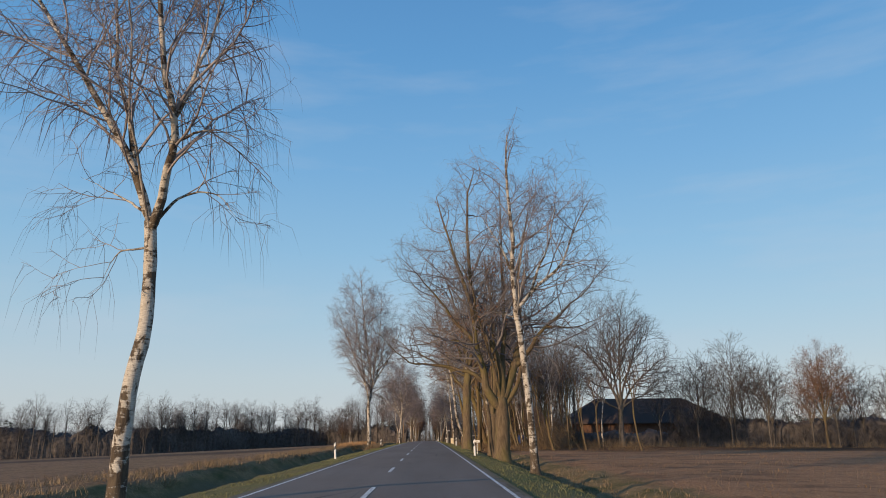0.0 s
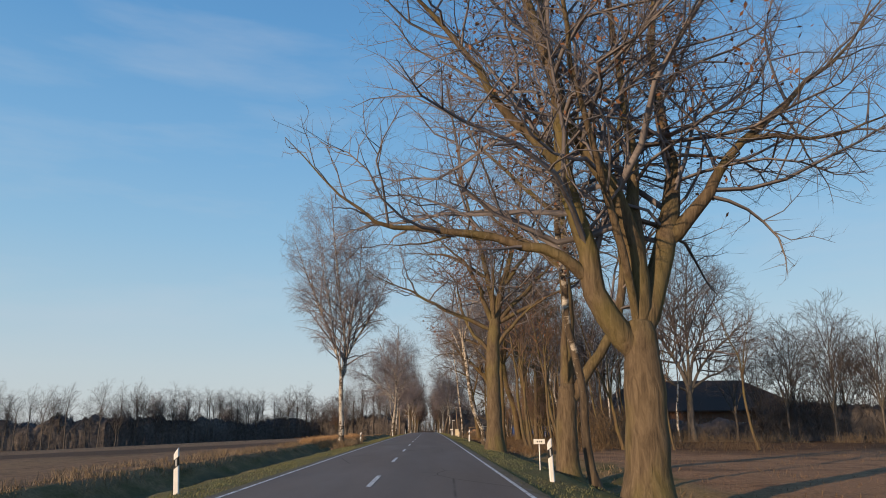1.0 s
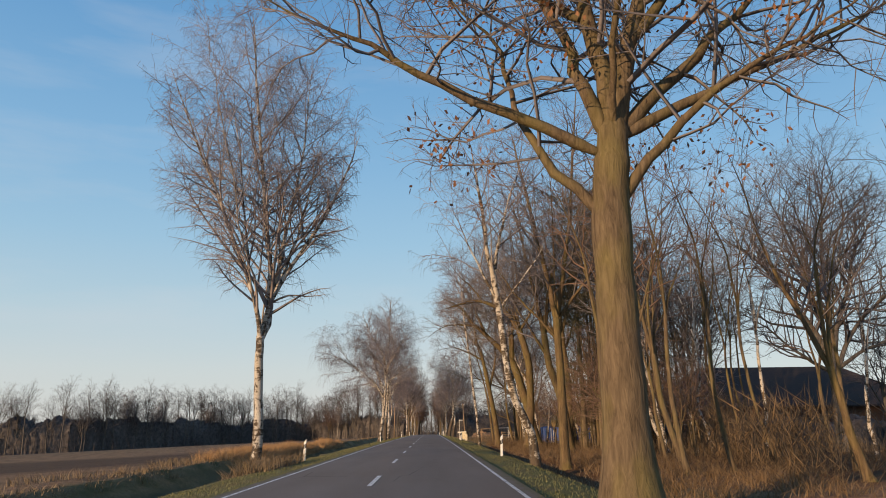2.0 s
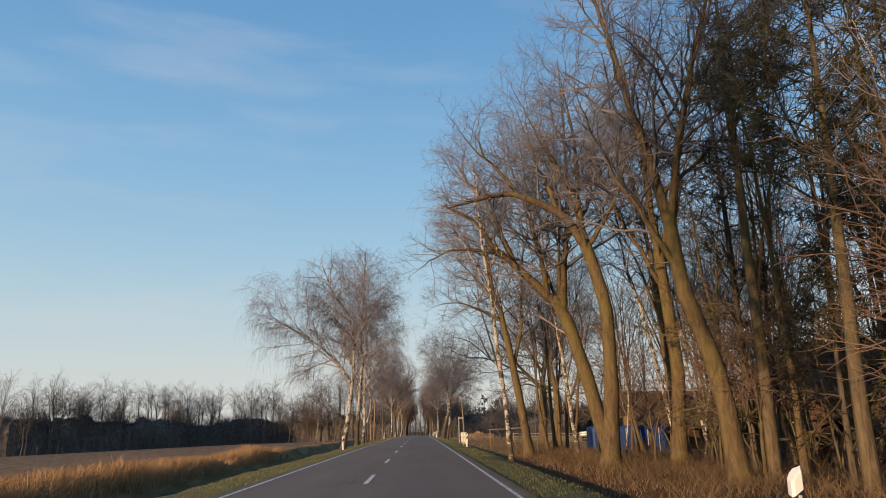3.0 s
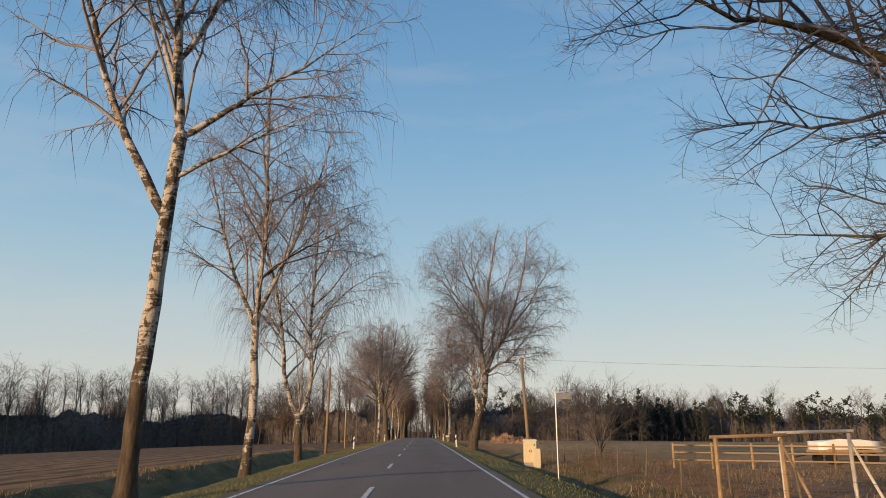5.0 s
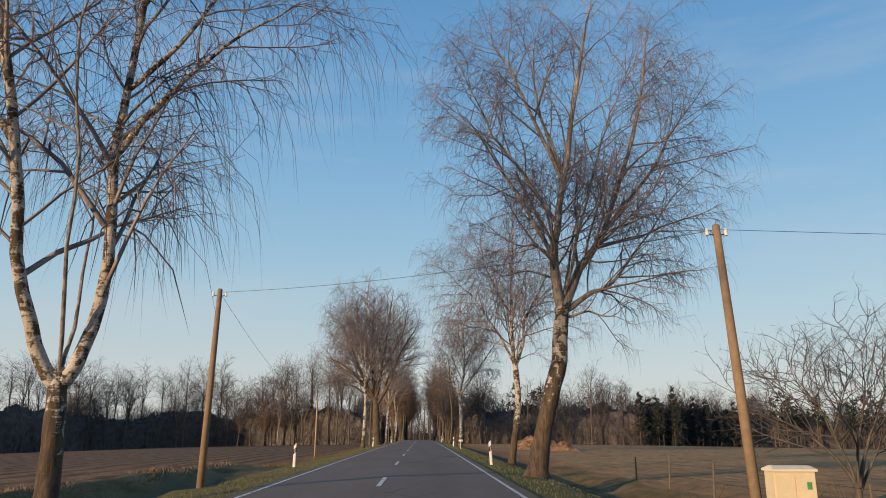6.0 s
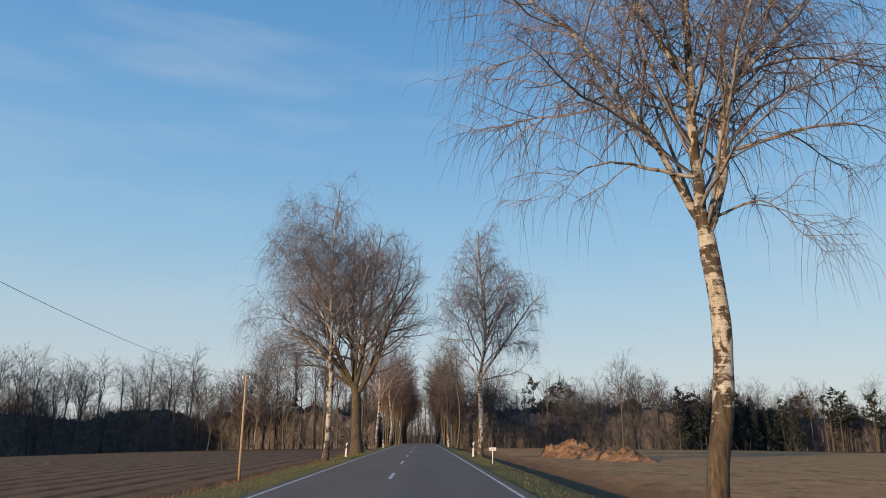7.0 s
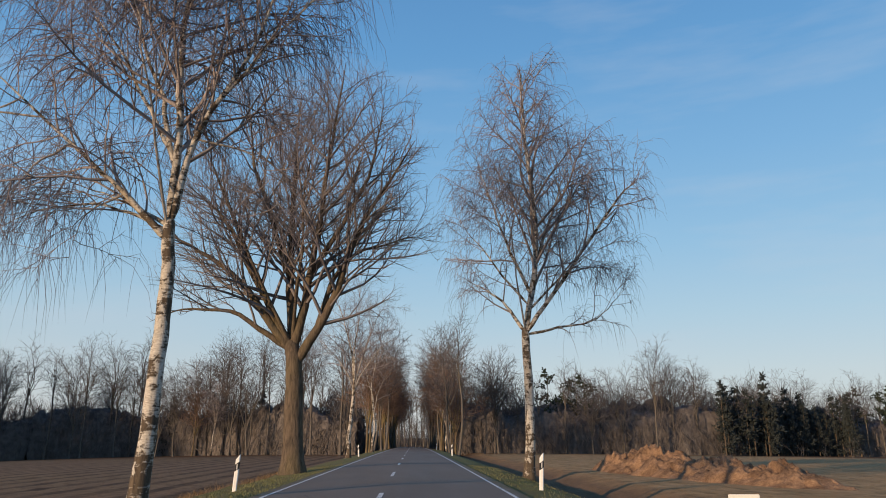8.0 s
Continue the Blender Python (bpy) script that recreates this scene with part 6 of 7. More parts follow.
# ---- grass ----
def build_grass():
    blades("verge_grass", "short winter grass on the road verge", (-5.8, -3.08), (8, 300), (0.03, 0.09), 36000, 401, GRASS_GREEN, 0.009, 0.0)
    blades("verge_grass", "short winter grass on the road verge", (3.55, 6.4), (8, 300), (0.03, 0.09), 34000, 402, GRASS_GREEN, 0.009, 0.0)
    blades("dry_grass", "bleached dry grass along the ditch", (-11.2, -9.4), (8, 236), (0.05, 0.24), 16000, 403, GRASS_DRY, 0.014, 0.4)
    blades("dry_grass", "rusty reed grass on the bank of the ditch", (-11.4, -9.2), (104, 156), (0.35, 0.85), 15000, 404, GRASS_RUST, 0.012, 0.0)
    blades("dry_grass", "bleached tussocks on the far bank of the ditch", (-13.5, -9.4), (8, 112), (0.15, 0.5), 12000, 409, GRASS_DRY, 0.012, 0.45)
    blades("dry_grass", "rusty tussocks scattered over the eastern field", (9.5, 60), (14, 118), (0.05, 0.16), 18000, 410, GRASS_LITTER, 0.012, 0.3)
    blades("dry_grass", "orange dead grass in clumps beside the eastern ditch", (8.6, 11.5), (9, 18), (0.2, 0.45), 1400, 411, GRASS_RUST, 0.010, 0.2)
    blades("dry_grass", "bleached dry grass along the ditch", (7.6, 10.0), (8, 215), (0.06, 0.24), 9000, 405, GRASS_DRY, 0.014, 0.3)
    blades("dry_grass", "dull dry grass on the filled ditch", (-8.8, -6.2), (236, 300), (0.08, 0.4), 7000, 407, GRASS_LITTER, 0.010, 0.1)
    blades("dry_grass", "straw-coloured grass of the paddock", (11.0, 40), (158, 206), (0.05, 0.28), 16000, 412, GRASS_DRY, 0.014, 0.1)
    blades("dry_grass", "dry grass round the birch foot", (-6.8, -4.8), (93, 101), (0.3, 0.8), 1500, 406, GRASS_DRY, 0.016, -0.5)


build_grass()


# ---- posts, poles, signs ----
def loft(bm, rings):
    """Skins a list of rings (lists of points) into a closed body."""
    vs = [[bm.verts.new(p) for p in ring] for ring in rings]
    n = len(vs[0])
    for a, b in zip(vs, vs[1:]):
        for i in range(n):
            bm.faces.new((a[i], a[(i + 1) % n], b[(i + 1) % n], b[i]))
    bm.faces.new(list(reversed(vs[0])))
    bm.faces.new(vs[-1])
    return bm


POST_SHAPE = [(-0.055, 0.035), (-0.035, 0.06), (0.035, 0.06), (0.055, 0.035), (0.03, -0.06), (0.0, -0.075), (-0.03, -0.06)]


def delineator():
    """A roadside marker post: white rounded body, slanted cap, black band with a reflector."""
    top = thing("marker_post", 0, 0, 0, "white plastic roadside marker post with a black band", "marker post", "marker posts")
    wide = 1.25

    def ring(z, k=1.0, tilt=0.0):
        return [(x * wide * k, -y * wide * k, z + tilt * x) for x, y in POST_SHAPE]
    part("body", loft(bmesh.new(), [ring(-0.1), ring(0.2), ring(0.62, 1, 0.9)]), WHITE_PLASTIC, top)
    part("band", loft(bmesh.new(), [ring(0.62, 1.01, 0.9), ring(0.84, 1.01, 0.9)]), BLACK_PLASTIC, top, "black slanted band")
    part("cap", loft(bmesh.new(), [ring(0.84, 1, 0.9), ring(1.0, 0.97, 1.2), ring(1.03, 0.85, 1.4)]), WHITE_PLASTIC, top)
    r = bmesh.new()
    bmesh.ops.create_cube(r, size=1, matrix=Matrix.Translation((0, -0.078, 0.73)) @ Matrix.Diagonal((0.04, 0.014, 0.17, 1)))
    bmesh.ops.bevel(r, geom=r.edges[:], offset=0.004, segments=1, affect="EDGES")
    part("reflector", r, REFLECTOR, top, "small grey reflector")
    return top


first_post = delineator()
POSTS = [(-4.95, 51.0), (-5.3, 103.6), (-4.7, 154.2), (-4.95, 226.7), (-4.75, 279.0), (-4.7, 330), (-4.7, 381),
         (4.65, 52.1), (5.25, 103.4), (5.3, 157.0), (4.45, 227.2), (4.8, 278.7), (4.7, 330), (4.7, 381)]
for i, (x, y) in enumerate(POSTS):
    m = pose(x, y, float(land(x, y)), 0, [-4, 2, -2, 1, 3][i % 5], [4, -6, 10, 0][i % 4])
    if i == 0:
        first_post.matrix_basis = m
    else:
        copy_thing(first_post, m)


def log(bm, a, b, r0, r1, sides=8):
    """Adds a round tapered log from a to b, with closed ends."""
    a, b = Vector(a), Vector(b)
    d = (b - a).normalized()
    u = d.orthogonal().normalized()
    w = d.cross(u)
    rings = [[bm.verts.new(p + (u * math.cos(t) + w * math.sin(t)) * r) for t in [k * 2 * math.pi / sides for k in range(sides)]]
             for p, r in ((a, r0), (a.lerp(b, 0.5), (r0 + r1) / 2 * 1.02), (b, r1), (b + d * r1 * 0.3, r1 * 0.6))]
    for p, q in zip(rings, rings[1:]):
        for i in range(sides):
            bm.faces.new((p[i], p[(i + 1) % sides], q[(i + 1) % sides], q[i]))
    bm.faces.new(list(reversed(rings[0])))
    bm.faces.new(rings[-1])
    return bm


def box(bm, centre, size, bevel=0.0):
    geom = bmesh.ops.create_cube(bm, size=1, matrix=Matrix.Translation(centre) @ Matrix.Diagonal((*size, 1)))["verts"]
    if bevel:
        edges = list({e for v in geom for e in v.link_edges})
        bmesh.ops.bevel(bm, geom=edges, offset=bevel, segments=2, affect="EDGES")
    return bm


PORCELAIN = plain("white_insulator", (0.75, 0.73, 0.68), 0.25)
DARK_METAL = plain("dark_steel", (0.06, 0.06, 0.06), 0.5, 0.6)
GALVANISED = plain("galvanised_steel", (0.42, 0.42, 0.41), 0.45, 0.7)


def wooden_pole(x, y, height, lean, label, slim=1.0, wood=WOOD_POLE):
    """A timber line pole with an iron hook and a porcelain insulator on each side."""
    top = thing("utility_pole", x, y, float(land(x, y)), label, "utility pole", "line poles")
    part("shaft", log(bmesh.new(), (0, 0, -0.3), (lean[0], lean[1], height), 0.125 * slim, 0.085 * slim, 12), wood, top, smooth=True)
    for s in (-1, 1):
        part("bracket", log(bmesh.new(), (lean[0], lean[1], height - 0.25), (lean[0] + s * 0.22, lean[1], height - 0.2), 0.014, 0.014, 6), DARK_METAL, top)
        part("insulator", log(bmesh.new(), (lean[0] + s * 0.22, lean[1], height - 0.24), (lean[0] + s * 0.22, lean[1], height - 0.08), 0.045, 0.03, 8), PORCELAIN, top, "white porcelain insulator")
    return Vector((x + lean[0], y + lean[1], float(land(x, y)) + height - 0.1))


POLE_A = wooden_pole(-6.08, 215.8, 6.55, (0.13, 0), "weathered timber pole in the western verge")
POLE_B = wooden_pole(8.25, 207.1, 7.0, (-0.38, 0), "leaning sunlit timber pole beside the field")
POLE_C = wooden_pole(-10.1, 268.9, 6.35, (0.0, 0), "slim pale timber pole at the ploughed field", 0.72, WOOD_PALE)
POLE_D = wooden_pole(62, 200, 6.5, (0, 0), "timber pole far out in the field")


def wire(a, b, sag):
    """A sagging line between two poles."""
    cu = bpy.data.curves.new("wire", "CURVE")
    cu.dimensions, cu.bevel_depth, cu.bevel_resolution = "3D", 0.006, 1
    sp = cu.splines.new("POLY")
    sp.points.add(23)
    for i, p in enumerate(sp.points):
        f = i / 23
        q = a.lerp(b, f)
        p.co = (q.x, q.y, q.z - sag * 4 * f * (1 - f), 1)
    cu.materials.append(DARK_METAL)
    me = bpy.data.meshes.new_from_object(bpy.data.objects.new("wire", cu))
    tagged(new("overhead_wire", me), "thin dark overhead wire between timber poles", "wire", "overhead wires")


wire(POLE_A, POLE_B, 0.25)
wire(POLE_A, POLE_C, 1.2)
wire(POLE_B, POLE_D, 0.6)

SIGN_WHITE = plain("sign_white", (0.78, 0.75, 0.68), 0.45, vary=0.08)
SIGN_BLACK = plain("sign_black", (0.03, 0.03, 0.03), 0.5)


def small_sign(x, y, h, lean=0.0):
    """A low white plate on a thin post, with dark bars where its writing is."""
    top = thing("roadside_sign", x, y, float(land(x, y)), "small white plate on a thin grey post in the verge", "sign", "small verge signs")
    part("post", log(bmesh.new(), (0, 0, -0.2), (lean, 0, h), 0.025, 0.025, 8), GALVANISED, top)
    plate = part("plate", box(bmesh.new(), (lean, -0.035, h - 0.02), (0.4, 0.02, 0.17), 0.006), SIGN_WHITE, top, "white plate")
    for dx, w in ((-0.07, 0.05), (0.0, 0.03), (0.07, 0.06)):
        part("bar", box(bmesh.new(), (lean + dx, -0.048, h - 0.02), (w * 0.8, 0.004, 0.05)), SIGN_BLACK, plate, "dark bar")


small_sign(5.2, 57.8, 0.95)
small_sign(5.4, 163.2, 0.95, -0.06)
small_sign(4.95, 264.8, 0.8)

CREAM = plain("cream_cabinet_paint", (0.66, 0.56, 0.38), 0.5, vary=0.08)
CREAM_LID = plain("pale_cabinet_lid", (0.72, 0.66, 0.5), 0.5, vary=0.08)
LABEL_GREEN = plain("green_label", (0.08, 0.28, 0.10), 0.5)
CONCRETE = plain("concrete", (0.33, 0.31, 0.28), 0.9)


def cabinet(x, y):
    """A cable distribution cabinet with a sloped lid, two doors and a plinth."""
    top = thing("cable_cabinet", x, y, float(land(x, y)), "cream cable cabinet beside the timber pole", "cabinet")
    part("plinth", box(bmesh.new(), (0, 0, 0.15), (0.74, 0.34, 0.5), 0.01), CONCRETE, top, "grey concrete plinth")
    part("body", box(bmesh.new(), (0, 0, 1.02), (0.78, 0.38, 1.3), 0.012), CREAM, top)
    lid = bmesh.new()
    loft(lid, [[(-0.42, -0.23, 1.67), (0.42, -0.23, 1.67), (0.42, 0.23, 1.67), (-0.42, 0.23, 1.67)],
               [(-0.42, -0.23, 1.71), (0.42, -0.23, 1.71), (0.42, 0.23, 1.71), (-0.42, 0.23, 1.71)],
               [(-0.36, -0.06, 1.77), (0.36, -0.06, 1.77), (0.36, 0.06, 1.77), (-0.36, 0.06, 1.77)]])
    part("lid", lid, CREAM_LID, top)
    for s in (-1, 1):
        d = part("door", box(bmesh.new(), (s * 0.19, -0.195, 1.02), (0.37, 0.02, 1.2), 0.006), CREAM, top)
        part("handle", box(bmesh.new(), (s * 0.06, -0.212, 1.05), (0.03, 0.02, 0.14), 0.004), DARK_METAL, d)
    part("label_plate", box(bmesh.new(), (0.25, -0.208, 1.42), (0.09, 0.006, 0.13)), LABEL_GREEN, top, "small green label")
    part("side_box", box(bmesh.new(), (0.36, -0.4, 0.6), (0.42, 0.32, 1.2), 0.012), CREAM, top, "lower cream box")


cabinet(7.95, 205.1)


def stop_post(x, y):
    top = thing("sign_post", x, y, float(land(x, y)), "thin steel post with a small blank plate", "sign")
    part("post", log(bmesh.new(), (0, 0, -0.2), (0, 0, 3.3), 0.03, 0.03, 8), GALVANISED, top)
    part("plate", box(bmesh.new(), (0.3, -0.04, 3.15), (0.55, 0.02, 0.22), 0.006), GALVANISED, top)


stop_post(6.3, 187.0)

# ---- farm buildings ----
TILE_DARK = plain("dark_roof_tiles", (0.07, 0.05, 0.042), 1.0)
TILE_RED = plain("weathered_red_tiles", (0.12, 0.058, 0.034), 0.85)
BRICK = plain("farm_brick", (0.125, 0.066, 0.04), 0.9)
ROOF_BROWN = plain("brown_roof", (0.085, 0.048, 0.027), 0.9, vary=0.35, scale=2.0)
BOARDS = plain("brown_boards", (0.085, 0.052, 0.032), 0.85)
OCHRE = plain("ochre_render", (0.22, 0.15, 0.07), 0.85)
GLASS_DARK = plain("dark_window", (0.03, 0.035, 0.04), 0.1)
TARP_BLUE = plain("blue_tarpaulin", (0.022, 0.055, 0.18), 0.55, vary=0.4)
STRAP = plain("pale_strap", (0.55, 0.55, 0.55), 0.6)
RAIL_WOOD = plain("sunlit_rail_wood", (0.34, 0.23, 0.13), 0.85)


def barn():
    x0, x1, y0, y1, eave, ridge = 31.2, 67.0, 158.0, 170.0, 5.0, 10.2
    zb = float(land(45, 160)) - 0.2
    top = thing("farm_barn", 0, 0, zb, "long brick barn with a dark half-hipped tiled roof", "barn")
    for cx, cy, sx, sy in (((x0 + x1) / 2, y0 + 0.2, x1 - x0, 0.4), ((x0 + x1) / 2, y1 - 0.2, x1 - x0, 0.4), (x0 + 0.2, (y0 + y1) / 2, 0.4, y1 - y0 - 0.8), (x1 - 0.2, (y0 + y1) / 2, 0.4, y1 - y0 - 0.8)):
        part("wall", box(bmesh.new(), (cx, cy, eave / 2), (sx, sy, eave)), BRICK, top)
    ym, o, hip = (y0 + y1) / 2, 0.7, 8.0
    hz = eave + (ridge - eave) * 0.3
    e = eave - 0.25

    def slab(pts, mat, label):
        bm = bmesh.new()
        a = [bm.verts.new(p) for p in pts]
        b = [bm.verts.new((p[0], p[1], p[2] - 0.22)) for p in pts]
        bm.faces.new(a)
        bm.faces.new(list(reversed(b)))
        for i in range(len(a)):
            j = (i + 1) % len(a)
            bm.faces.new((a[j], a[i], b[i], b[j]))
        bmesh.ops.recalc_face_normals(bm, faces=bm.faces[:])
        return part("roof", bm, mat, top, label)
    slab([(x0 - o, y0 - o, e), (x1 + o, y0 - o, e), (x1 - hip, ym, ridge), (x0 + hip, ym, ridge)], TILE_DARK, "dark tiled slope")
    slab([(x1 + o, y1 + o, e), (x0 - o, y1 + o, e), (x0 + hip, ym, ridge), (x1 - hip, ym, ridge)], TILE_DARK, "dark tiled slope")
    slab([(x0 - o, y1 + o, e), (x0 - o, y0 - o, e), (x0 + hip, ym, ridge)], TILE_RED, "rusty red hip")
    slab([(x1 + o, y0 - o, e), (x1 + o, y1 + o, e), (x1 - hip, ym, ridge)], TILE_RED, "rusty red hip")
    part("barn_door", box(bmesh.new(), (50.0, y0 - 0.06, 1.7), (3.6, 0.12, 3.4), 0.02), BOARDS, top, "brown boarded door")
    for x in (34, 39, 44, 56, 60, 64):
        win = part("window", box(bmesh.new(), (x, y0 - 0.03, 2.1), (1.1, 0.08, 1.0), 0.01), SIGN_WHITE, top)
        part("pane", box(bmesh.new(), (x, y0 - 0.075, 2.1), (0.92, 0.02, 0.82)), GLASS_DARK, win)


barn()


def shed():
    x0, x1, y0, ym, y1 = 20.4, 29.0, 159.5, 164.0, 168.5
    top = thing("low_shed", 0, 0, float(land(22, 160)) - 0.1, "low boarded shed with a broad brown roof and ochre end", "shed")
    n = 20
    for i in range(n):
        w = (x1 - x0) / n
        part("board", box(bmesh.new(), (x0 + w * (i + 0.5), y0 - 0.02 * (i % 2), 1.0), (w * 0.96, 0.05, 2.0)), BOARDS, top)
    part("end_wall", box(bmesh.new(), (x0 - 1.5, y0 + 0.5, 1.45), (3.0, 0.3, 2.9), 0.01), OCHRE, top, "ochre rendered wall")
    for x in (x0 + 0.1, x1 - 0.1):
        bm = bmesh.new()
        loft(bm, [[(x - 0.1, y0, 0), (x - 0.1, y1, 0), (x - 0.1, y1, 2.0), (x - 0.1, ym, 4.9), (x - 0.1, y0, 2.0)], [(x + 0.1, y0, 0), (x + 0.1, y1, 0), (x + 0.1, y1, 2.0), (x + 0.1, ym, 4.9), (x + 0.1, y0, 2.0)]])
        part("gable", bm, BOARDS, top)
    part("wall", box(bmesh.new(), ((x0 + x1) / 2, y1, 1.0), (x1 - x0, 0.3, 2.0)), BOARDS, top)
    for s_ in (-1, 1):
        bm = bmesh.new()
        e = ym + s_ * (ym - y0 + 0.6)
        loft(bm, [[(x0 - 0.5, e, 1.75), (x1 + 0.5, e, 1.75), (x1 + 0.5, ym, 5.05), (x0 - 0.5, ym, 5.05)], [(x0 - 0.5, e, 1.95), (x1 + 0.5, e, 1.95), (x1 + 0.5, ym, 5.25), (x0 - 0.5, ym, 5.25)]])
        part("roof", bm, ROOF_BROWN, top, "brown roof slope")


shed()


def tarp_stack(x, y, sx, sy, h, seed):
    """A woodpile under a sagging blue tarpaulin, tied with pale straps."""
    rng = np.random.RandomState(seed)
    top = thing("covered_stack", x, y, float(land(x, y)) - 0.05, "woodpile covered by a creased blue tarpaulin", "woodpile", "blue covered stacks")
    bm = bmesh.new()
    bmesh.ops.create_cube(bm, size=1, matrix=Matrix.Translation((0, 0, h / 2)) @ Matrix.Diagonal((sx, sy, h, 1)))
    bmesh.ops.subdivide_edges(bm, edges=bm.edges[:], cuts=8, use_grid_fill=True)
    for v in bm.verts:
        k = noise.noise(Vector((v.co.x * 1.7 + seed, v.co.y * 1.7, v.co.z * 0.5))) * 0.09
        n = Vector((v.co.x / sx, v.co.y / sy, max(0, v.co.z / h - 0.6))).normalized()
        v.co += n * k
        if v.co.z > h * 0.9:
            v.co.z += 0.12 * math.cos(v.co.x / sx * math.pi) + rng.normal() * 0.012
    part("tarpaulin", bm, TARP_BLUE, top, smooth=True)
    for f in (-0.28, 0.12, 0.33):
        part("strap", box(bmesh.new(), (f * sx, -sy / 2 - 0.1, h * 0.5), (0.05, 0.02, h * 0.95)), STRAP, top, "pale strap")


tarp_stack(16.3, 156.4, 1.5, 2.4, 1.9, 3)
tarp_stack(19.4, 156.0, 4.4, 2.2, 1.9, 8)


# ---- paddock ----
POST_WHITE = plain("whitewashed_wood", (0.62, 0.57, 0.48), 0.7)


def log_frame(x0, x1, y, h, label, wood):
    top = thing("log_frame", (x0 + x1) / 2, y, float(land((x0 + x1) / 2, y)), label, "frame", "log frames")
    w = (x1 - x0) / 2
    for s in (-1, 1):
        part("post", log(bmesh.new(), (s * w, 0, -0.3), (s * w, 0, h), 0.06, 0.055, 8), wood, top)
    part("beam", log(bmesh.new(), (-w - 0.15, 0, h + 0.03), (w + 0.15, 0, h + 0.08), 0.05, 0.05, 8), wood, top)
    part("brace", log(bmesh.new(), (w + 0.5, -0.6, -0.2), (w, 0, h * 0.9), 0.045, 0.04, 8), wood, top, "slanting stake")


log_frame(9.5, 11.4, 180.0, 1.75, "sunlit log frame at the paddock", RAIL_WOOD)
log_frame(11.8, 13.9, 180.9, 1.8, "whitewashed frame of posts and a crossbar at the paddock", POST_WHITE)


def rail_fence(a, b, n):
    top = thing("rail_fence", 0, 0, 0, "wooden post-and-rail paddock fence", "fence")
    pts = []
    for i in range(n + 1):
        x, y = a[0] + (b[0] - a[0]) * i / n, a[1] + (b[1] - a[1]) * i / n
        z = float(land(x, y))
        pts.append((x, y, z))
        part("post", log(bmesh.new(), (x, y, z - 0.3), (x, y, z + 1.25), 0.07, 0.06, 7), RAIL_WOOD, top)
    for h in (0.4, 0.78, 1.15):
        for p, q in zip(pts, pts[1:]):
            part("rail", log(bmesh.new(), (p[0], p[1] - 0.08, p[2] + h), (q[0], q[1] - 0.08, q[2] + h), 0.045, 0.04, 6), RAIL_WOOD, top)


rail_fence((22, 196), (48, 180), 11)
rail_fence((14.5, 198), (22, 196), 4)


def trailer(x, y):
    top = thing("flat_trailer", x, y, float(land(x, y)), "low farm trailer with a pale sheet over its load", "trailer")
    part("bed", box(bmesh.new(), (0, 0, 0.75), (4.0, 1.5, 0.16), 0.02), RAIL_WOOD, top)
    bm = box(bmesh.new(), (0, 0, 1.12), (3.8, 1.4, 0.55))
    bmesh.ops.subdivide_edges(bm, edges=bm.edges[:], cuts=5, use_grid_fill=True)
    for v in bm.verts:
        v.co.z += 0.12 * noise.noise(v.co * 1.9) - 0.12 * (abs(v.co.x) / 1.9) ** 3
    part("sheet", bm, SIGN_WHITE, top, "pale sheet", smooth=True)
    for sx in (-1.3, 1.3):
        for sy in (-0.75, 0.75):
            part("wheel", log(bmesh.new(), (sx, sy - 0.09, 0.33), (sx, sy + 0.09, 0.33), 0.33, 0.33, 14), BLACK_PLASTIC, top)
    part("drawbar", log(bmesh.new(), (-2.0, 0, 0.62), (-3.2, 0, 0.4), 0.05, 0.05, 8), DARK_METAL, top)


trailer(27.2, 204)


def wire_fence(pts, label):
    """Split stakes with two strands along the field."""
    top = thing("stake_fence", 0, 0, 0, label, "fence")
    rng = np.random.RandomState(5)
    heads = []
    for x, y in pts:
        z = float(land(x, y))
        dx, dy = rng.normal() * 0.08, rng.normal() * 0.08
        part("stake", log(bmesh.new(), (x, y, z - 0.3), (x + dx, y + dy, z + rng.uniform(1.0, 1.25)), 0.04, 0.032, 7), WOOD_STAKE, top)
        heads.append((x + dx * 0.8, y + dy * 0.8, z))
    for h in (0.5, 0.9):
        for p, q in zip(heads, heads[1:]):
            part("strand", log(bmesh.new(), (p[0], p[1], p[2] + h), (q[0], q[1], q[2] + h), 0.006, 0.006, 4), DARK_METAL, top)


wire_fence([(10.4, 152 + 4.2 * k) for k in range(18)], "grey stake fence with thin wire along the paddock")

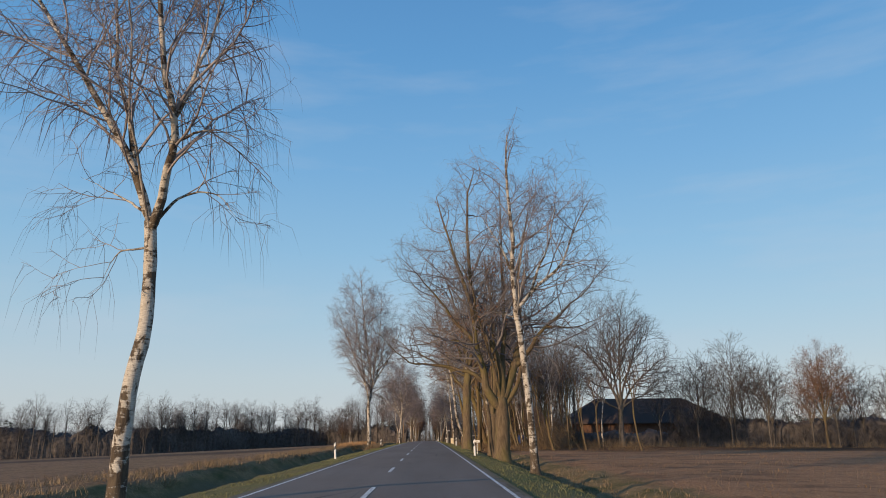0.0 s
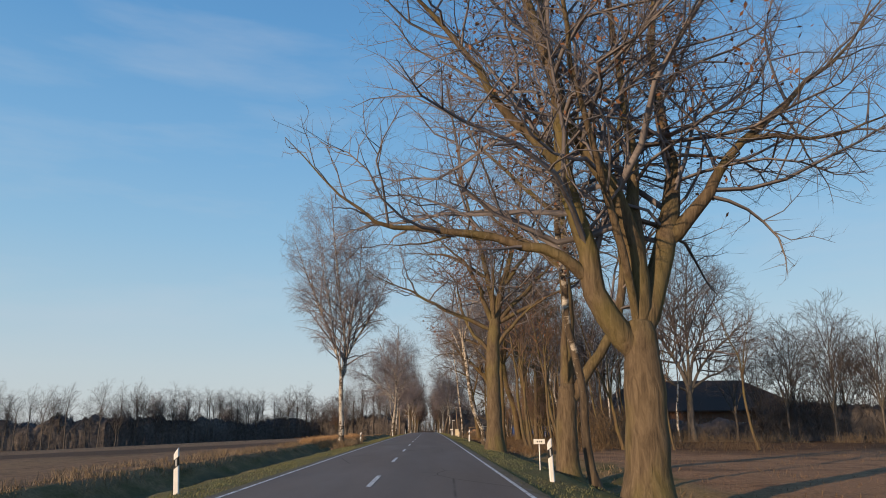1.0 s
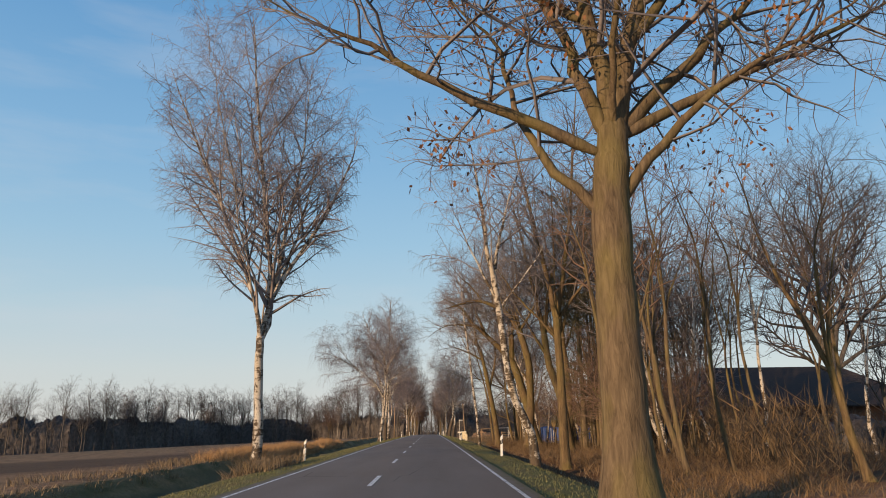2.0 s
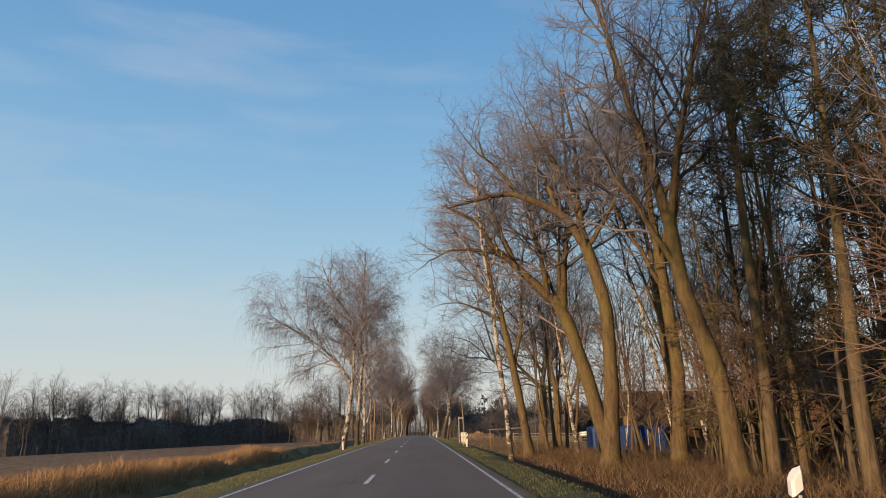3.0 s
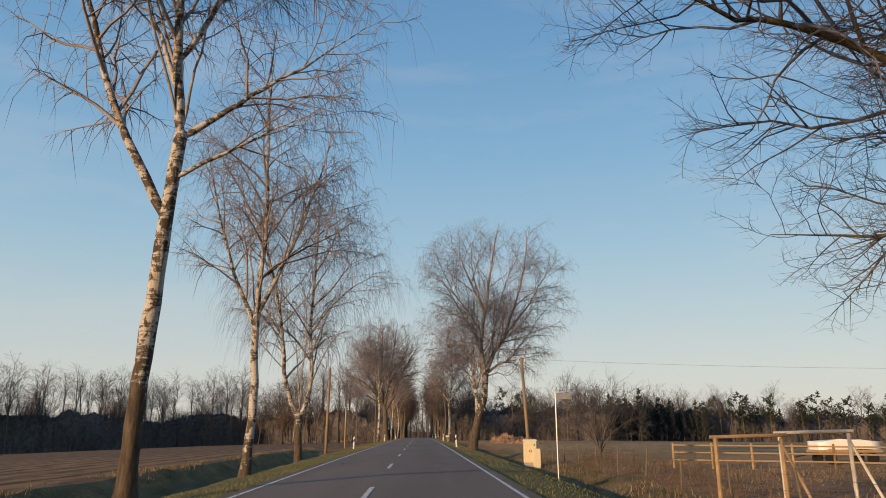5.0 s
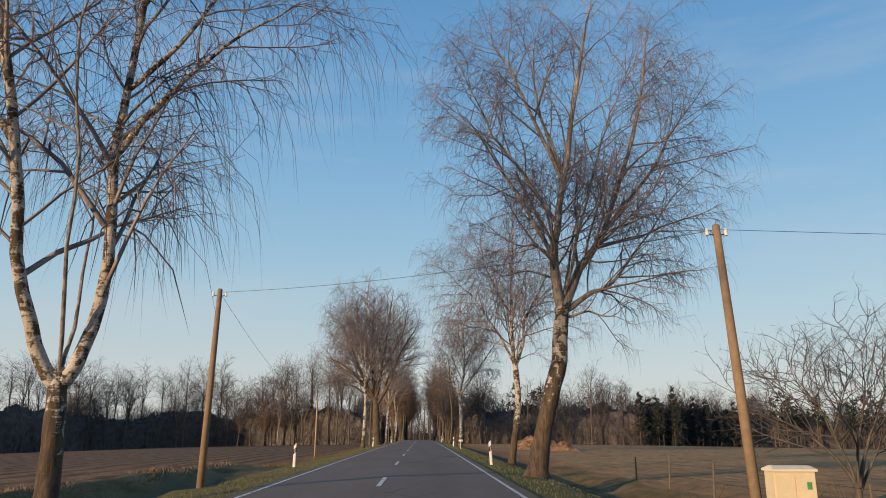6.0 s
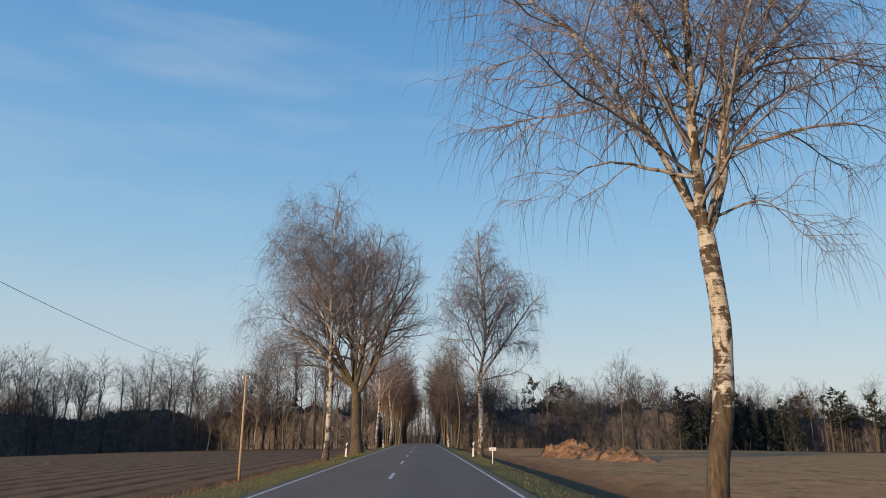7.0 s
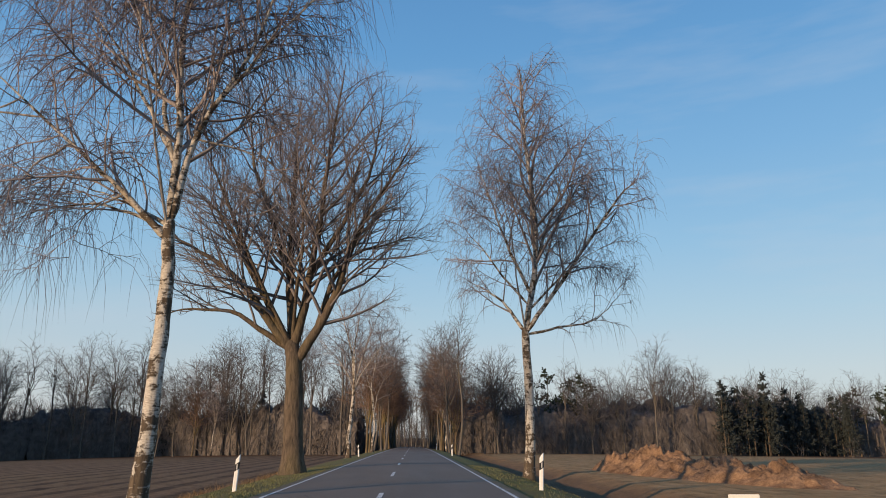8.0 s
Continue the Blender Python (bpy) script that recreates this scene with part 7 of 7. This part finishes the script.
# ---- the heap on the field ----
EARTH = Nodes("heap_earth", 0.95, spec=0.1)
ea, eb = EARTH.noise(EARTH.place(), 0.9, 5, 0.6), EARTH.noise(EARTH.place(), 7, 5, 0.75)
EARTH.color(EARTH.mix(EARTH.span(ea, 0.4, 0.65), EARTH.ramp(eb, [(0.3, (0.20, 0.11, 0.062)), (0.7, (0.45, 0.285, 0.165))]), EARTH.ramp(eb, [(0.3, (0.07, 0.04, 0.025)), (0.7, (0.2, 0.12, 0.07))])))
EARTH.bump(eb, 1.0, 0.12)


def heap():
    """A long lumpy heap of reddish earth and manure."""
    na, nb = 170, 60
    u, v = np.meshgrid(np.linspace(0, 1, na), np.linspace(-1, 1, nb), indexing="ij")
    cx, cy = 22.0 - 5.2 * u, 291.5 + 26.5 * u
    half = 3.0 * np.clip(np.sin(np.pi * np.clip(u * 0.94 + 0.03, 0, 1)), 0, 1) ** 0.45
    X, Y = cx + v * half, cy + 0 * v
    H = (0.95 + 0.65 * u) * (1 - np.abs(v) ** 2.2) * np.clip(np.sin(np.pi * np.clip(u, 0, 1)) * 1.9, 0, 1) ** 0.7
    lumps = np.array([noise.fractal(Vector((a * 0.45, b * 0.45, 2.0)), 0.6, 2.1, 6) for a, b in zip(X.ravel(), Y.ravel())]).reshape(X.shape)
    small = np.array([noise.noise((a * 1.7, b * 1.7, 5.0)) + 0.6 * noise.noise((a * 4.1, b * 4.1, 9.0)) for a, b in zip(X.ravel(), Y.ravel())]).reshape(X.shape)
    lumps = lumps + 0.3 * small
    Z = land(X, Y) - 0.1 + H * (0.85 + 0.55 * lumps) + 0.1 * lumps * (H > 0.05)
    vv = np.stack([X, Y, Z], axis=-1).reshape(-1, 3)
    i, j = np.meshgrid(np.arange(na - 1), np.arange(nb - 1), indexing="ij")
    k = i * nb + j
    tagged(finish("earth_mound", array_mesh("earth_mound", vv, np.stack([k, k + nb, k + nb + 1, k + 1], axis=-1).reshape(-1, 4)), EARTH.mat), "long mound of reddish-brown earth on the field", "earth mound")


heap()
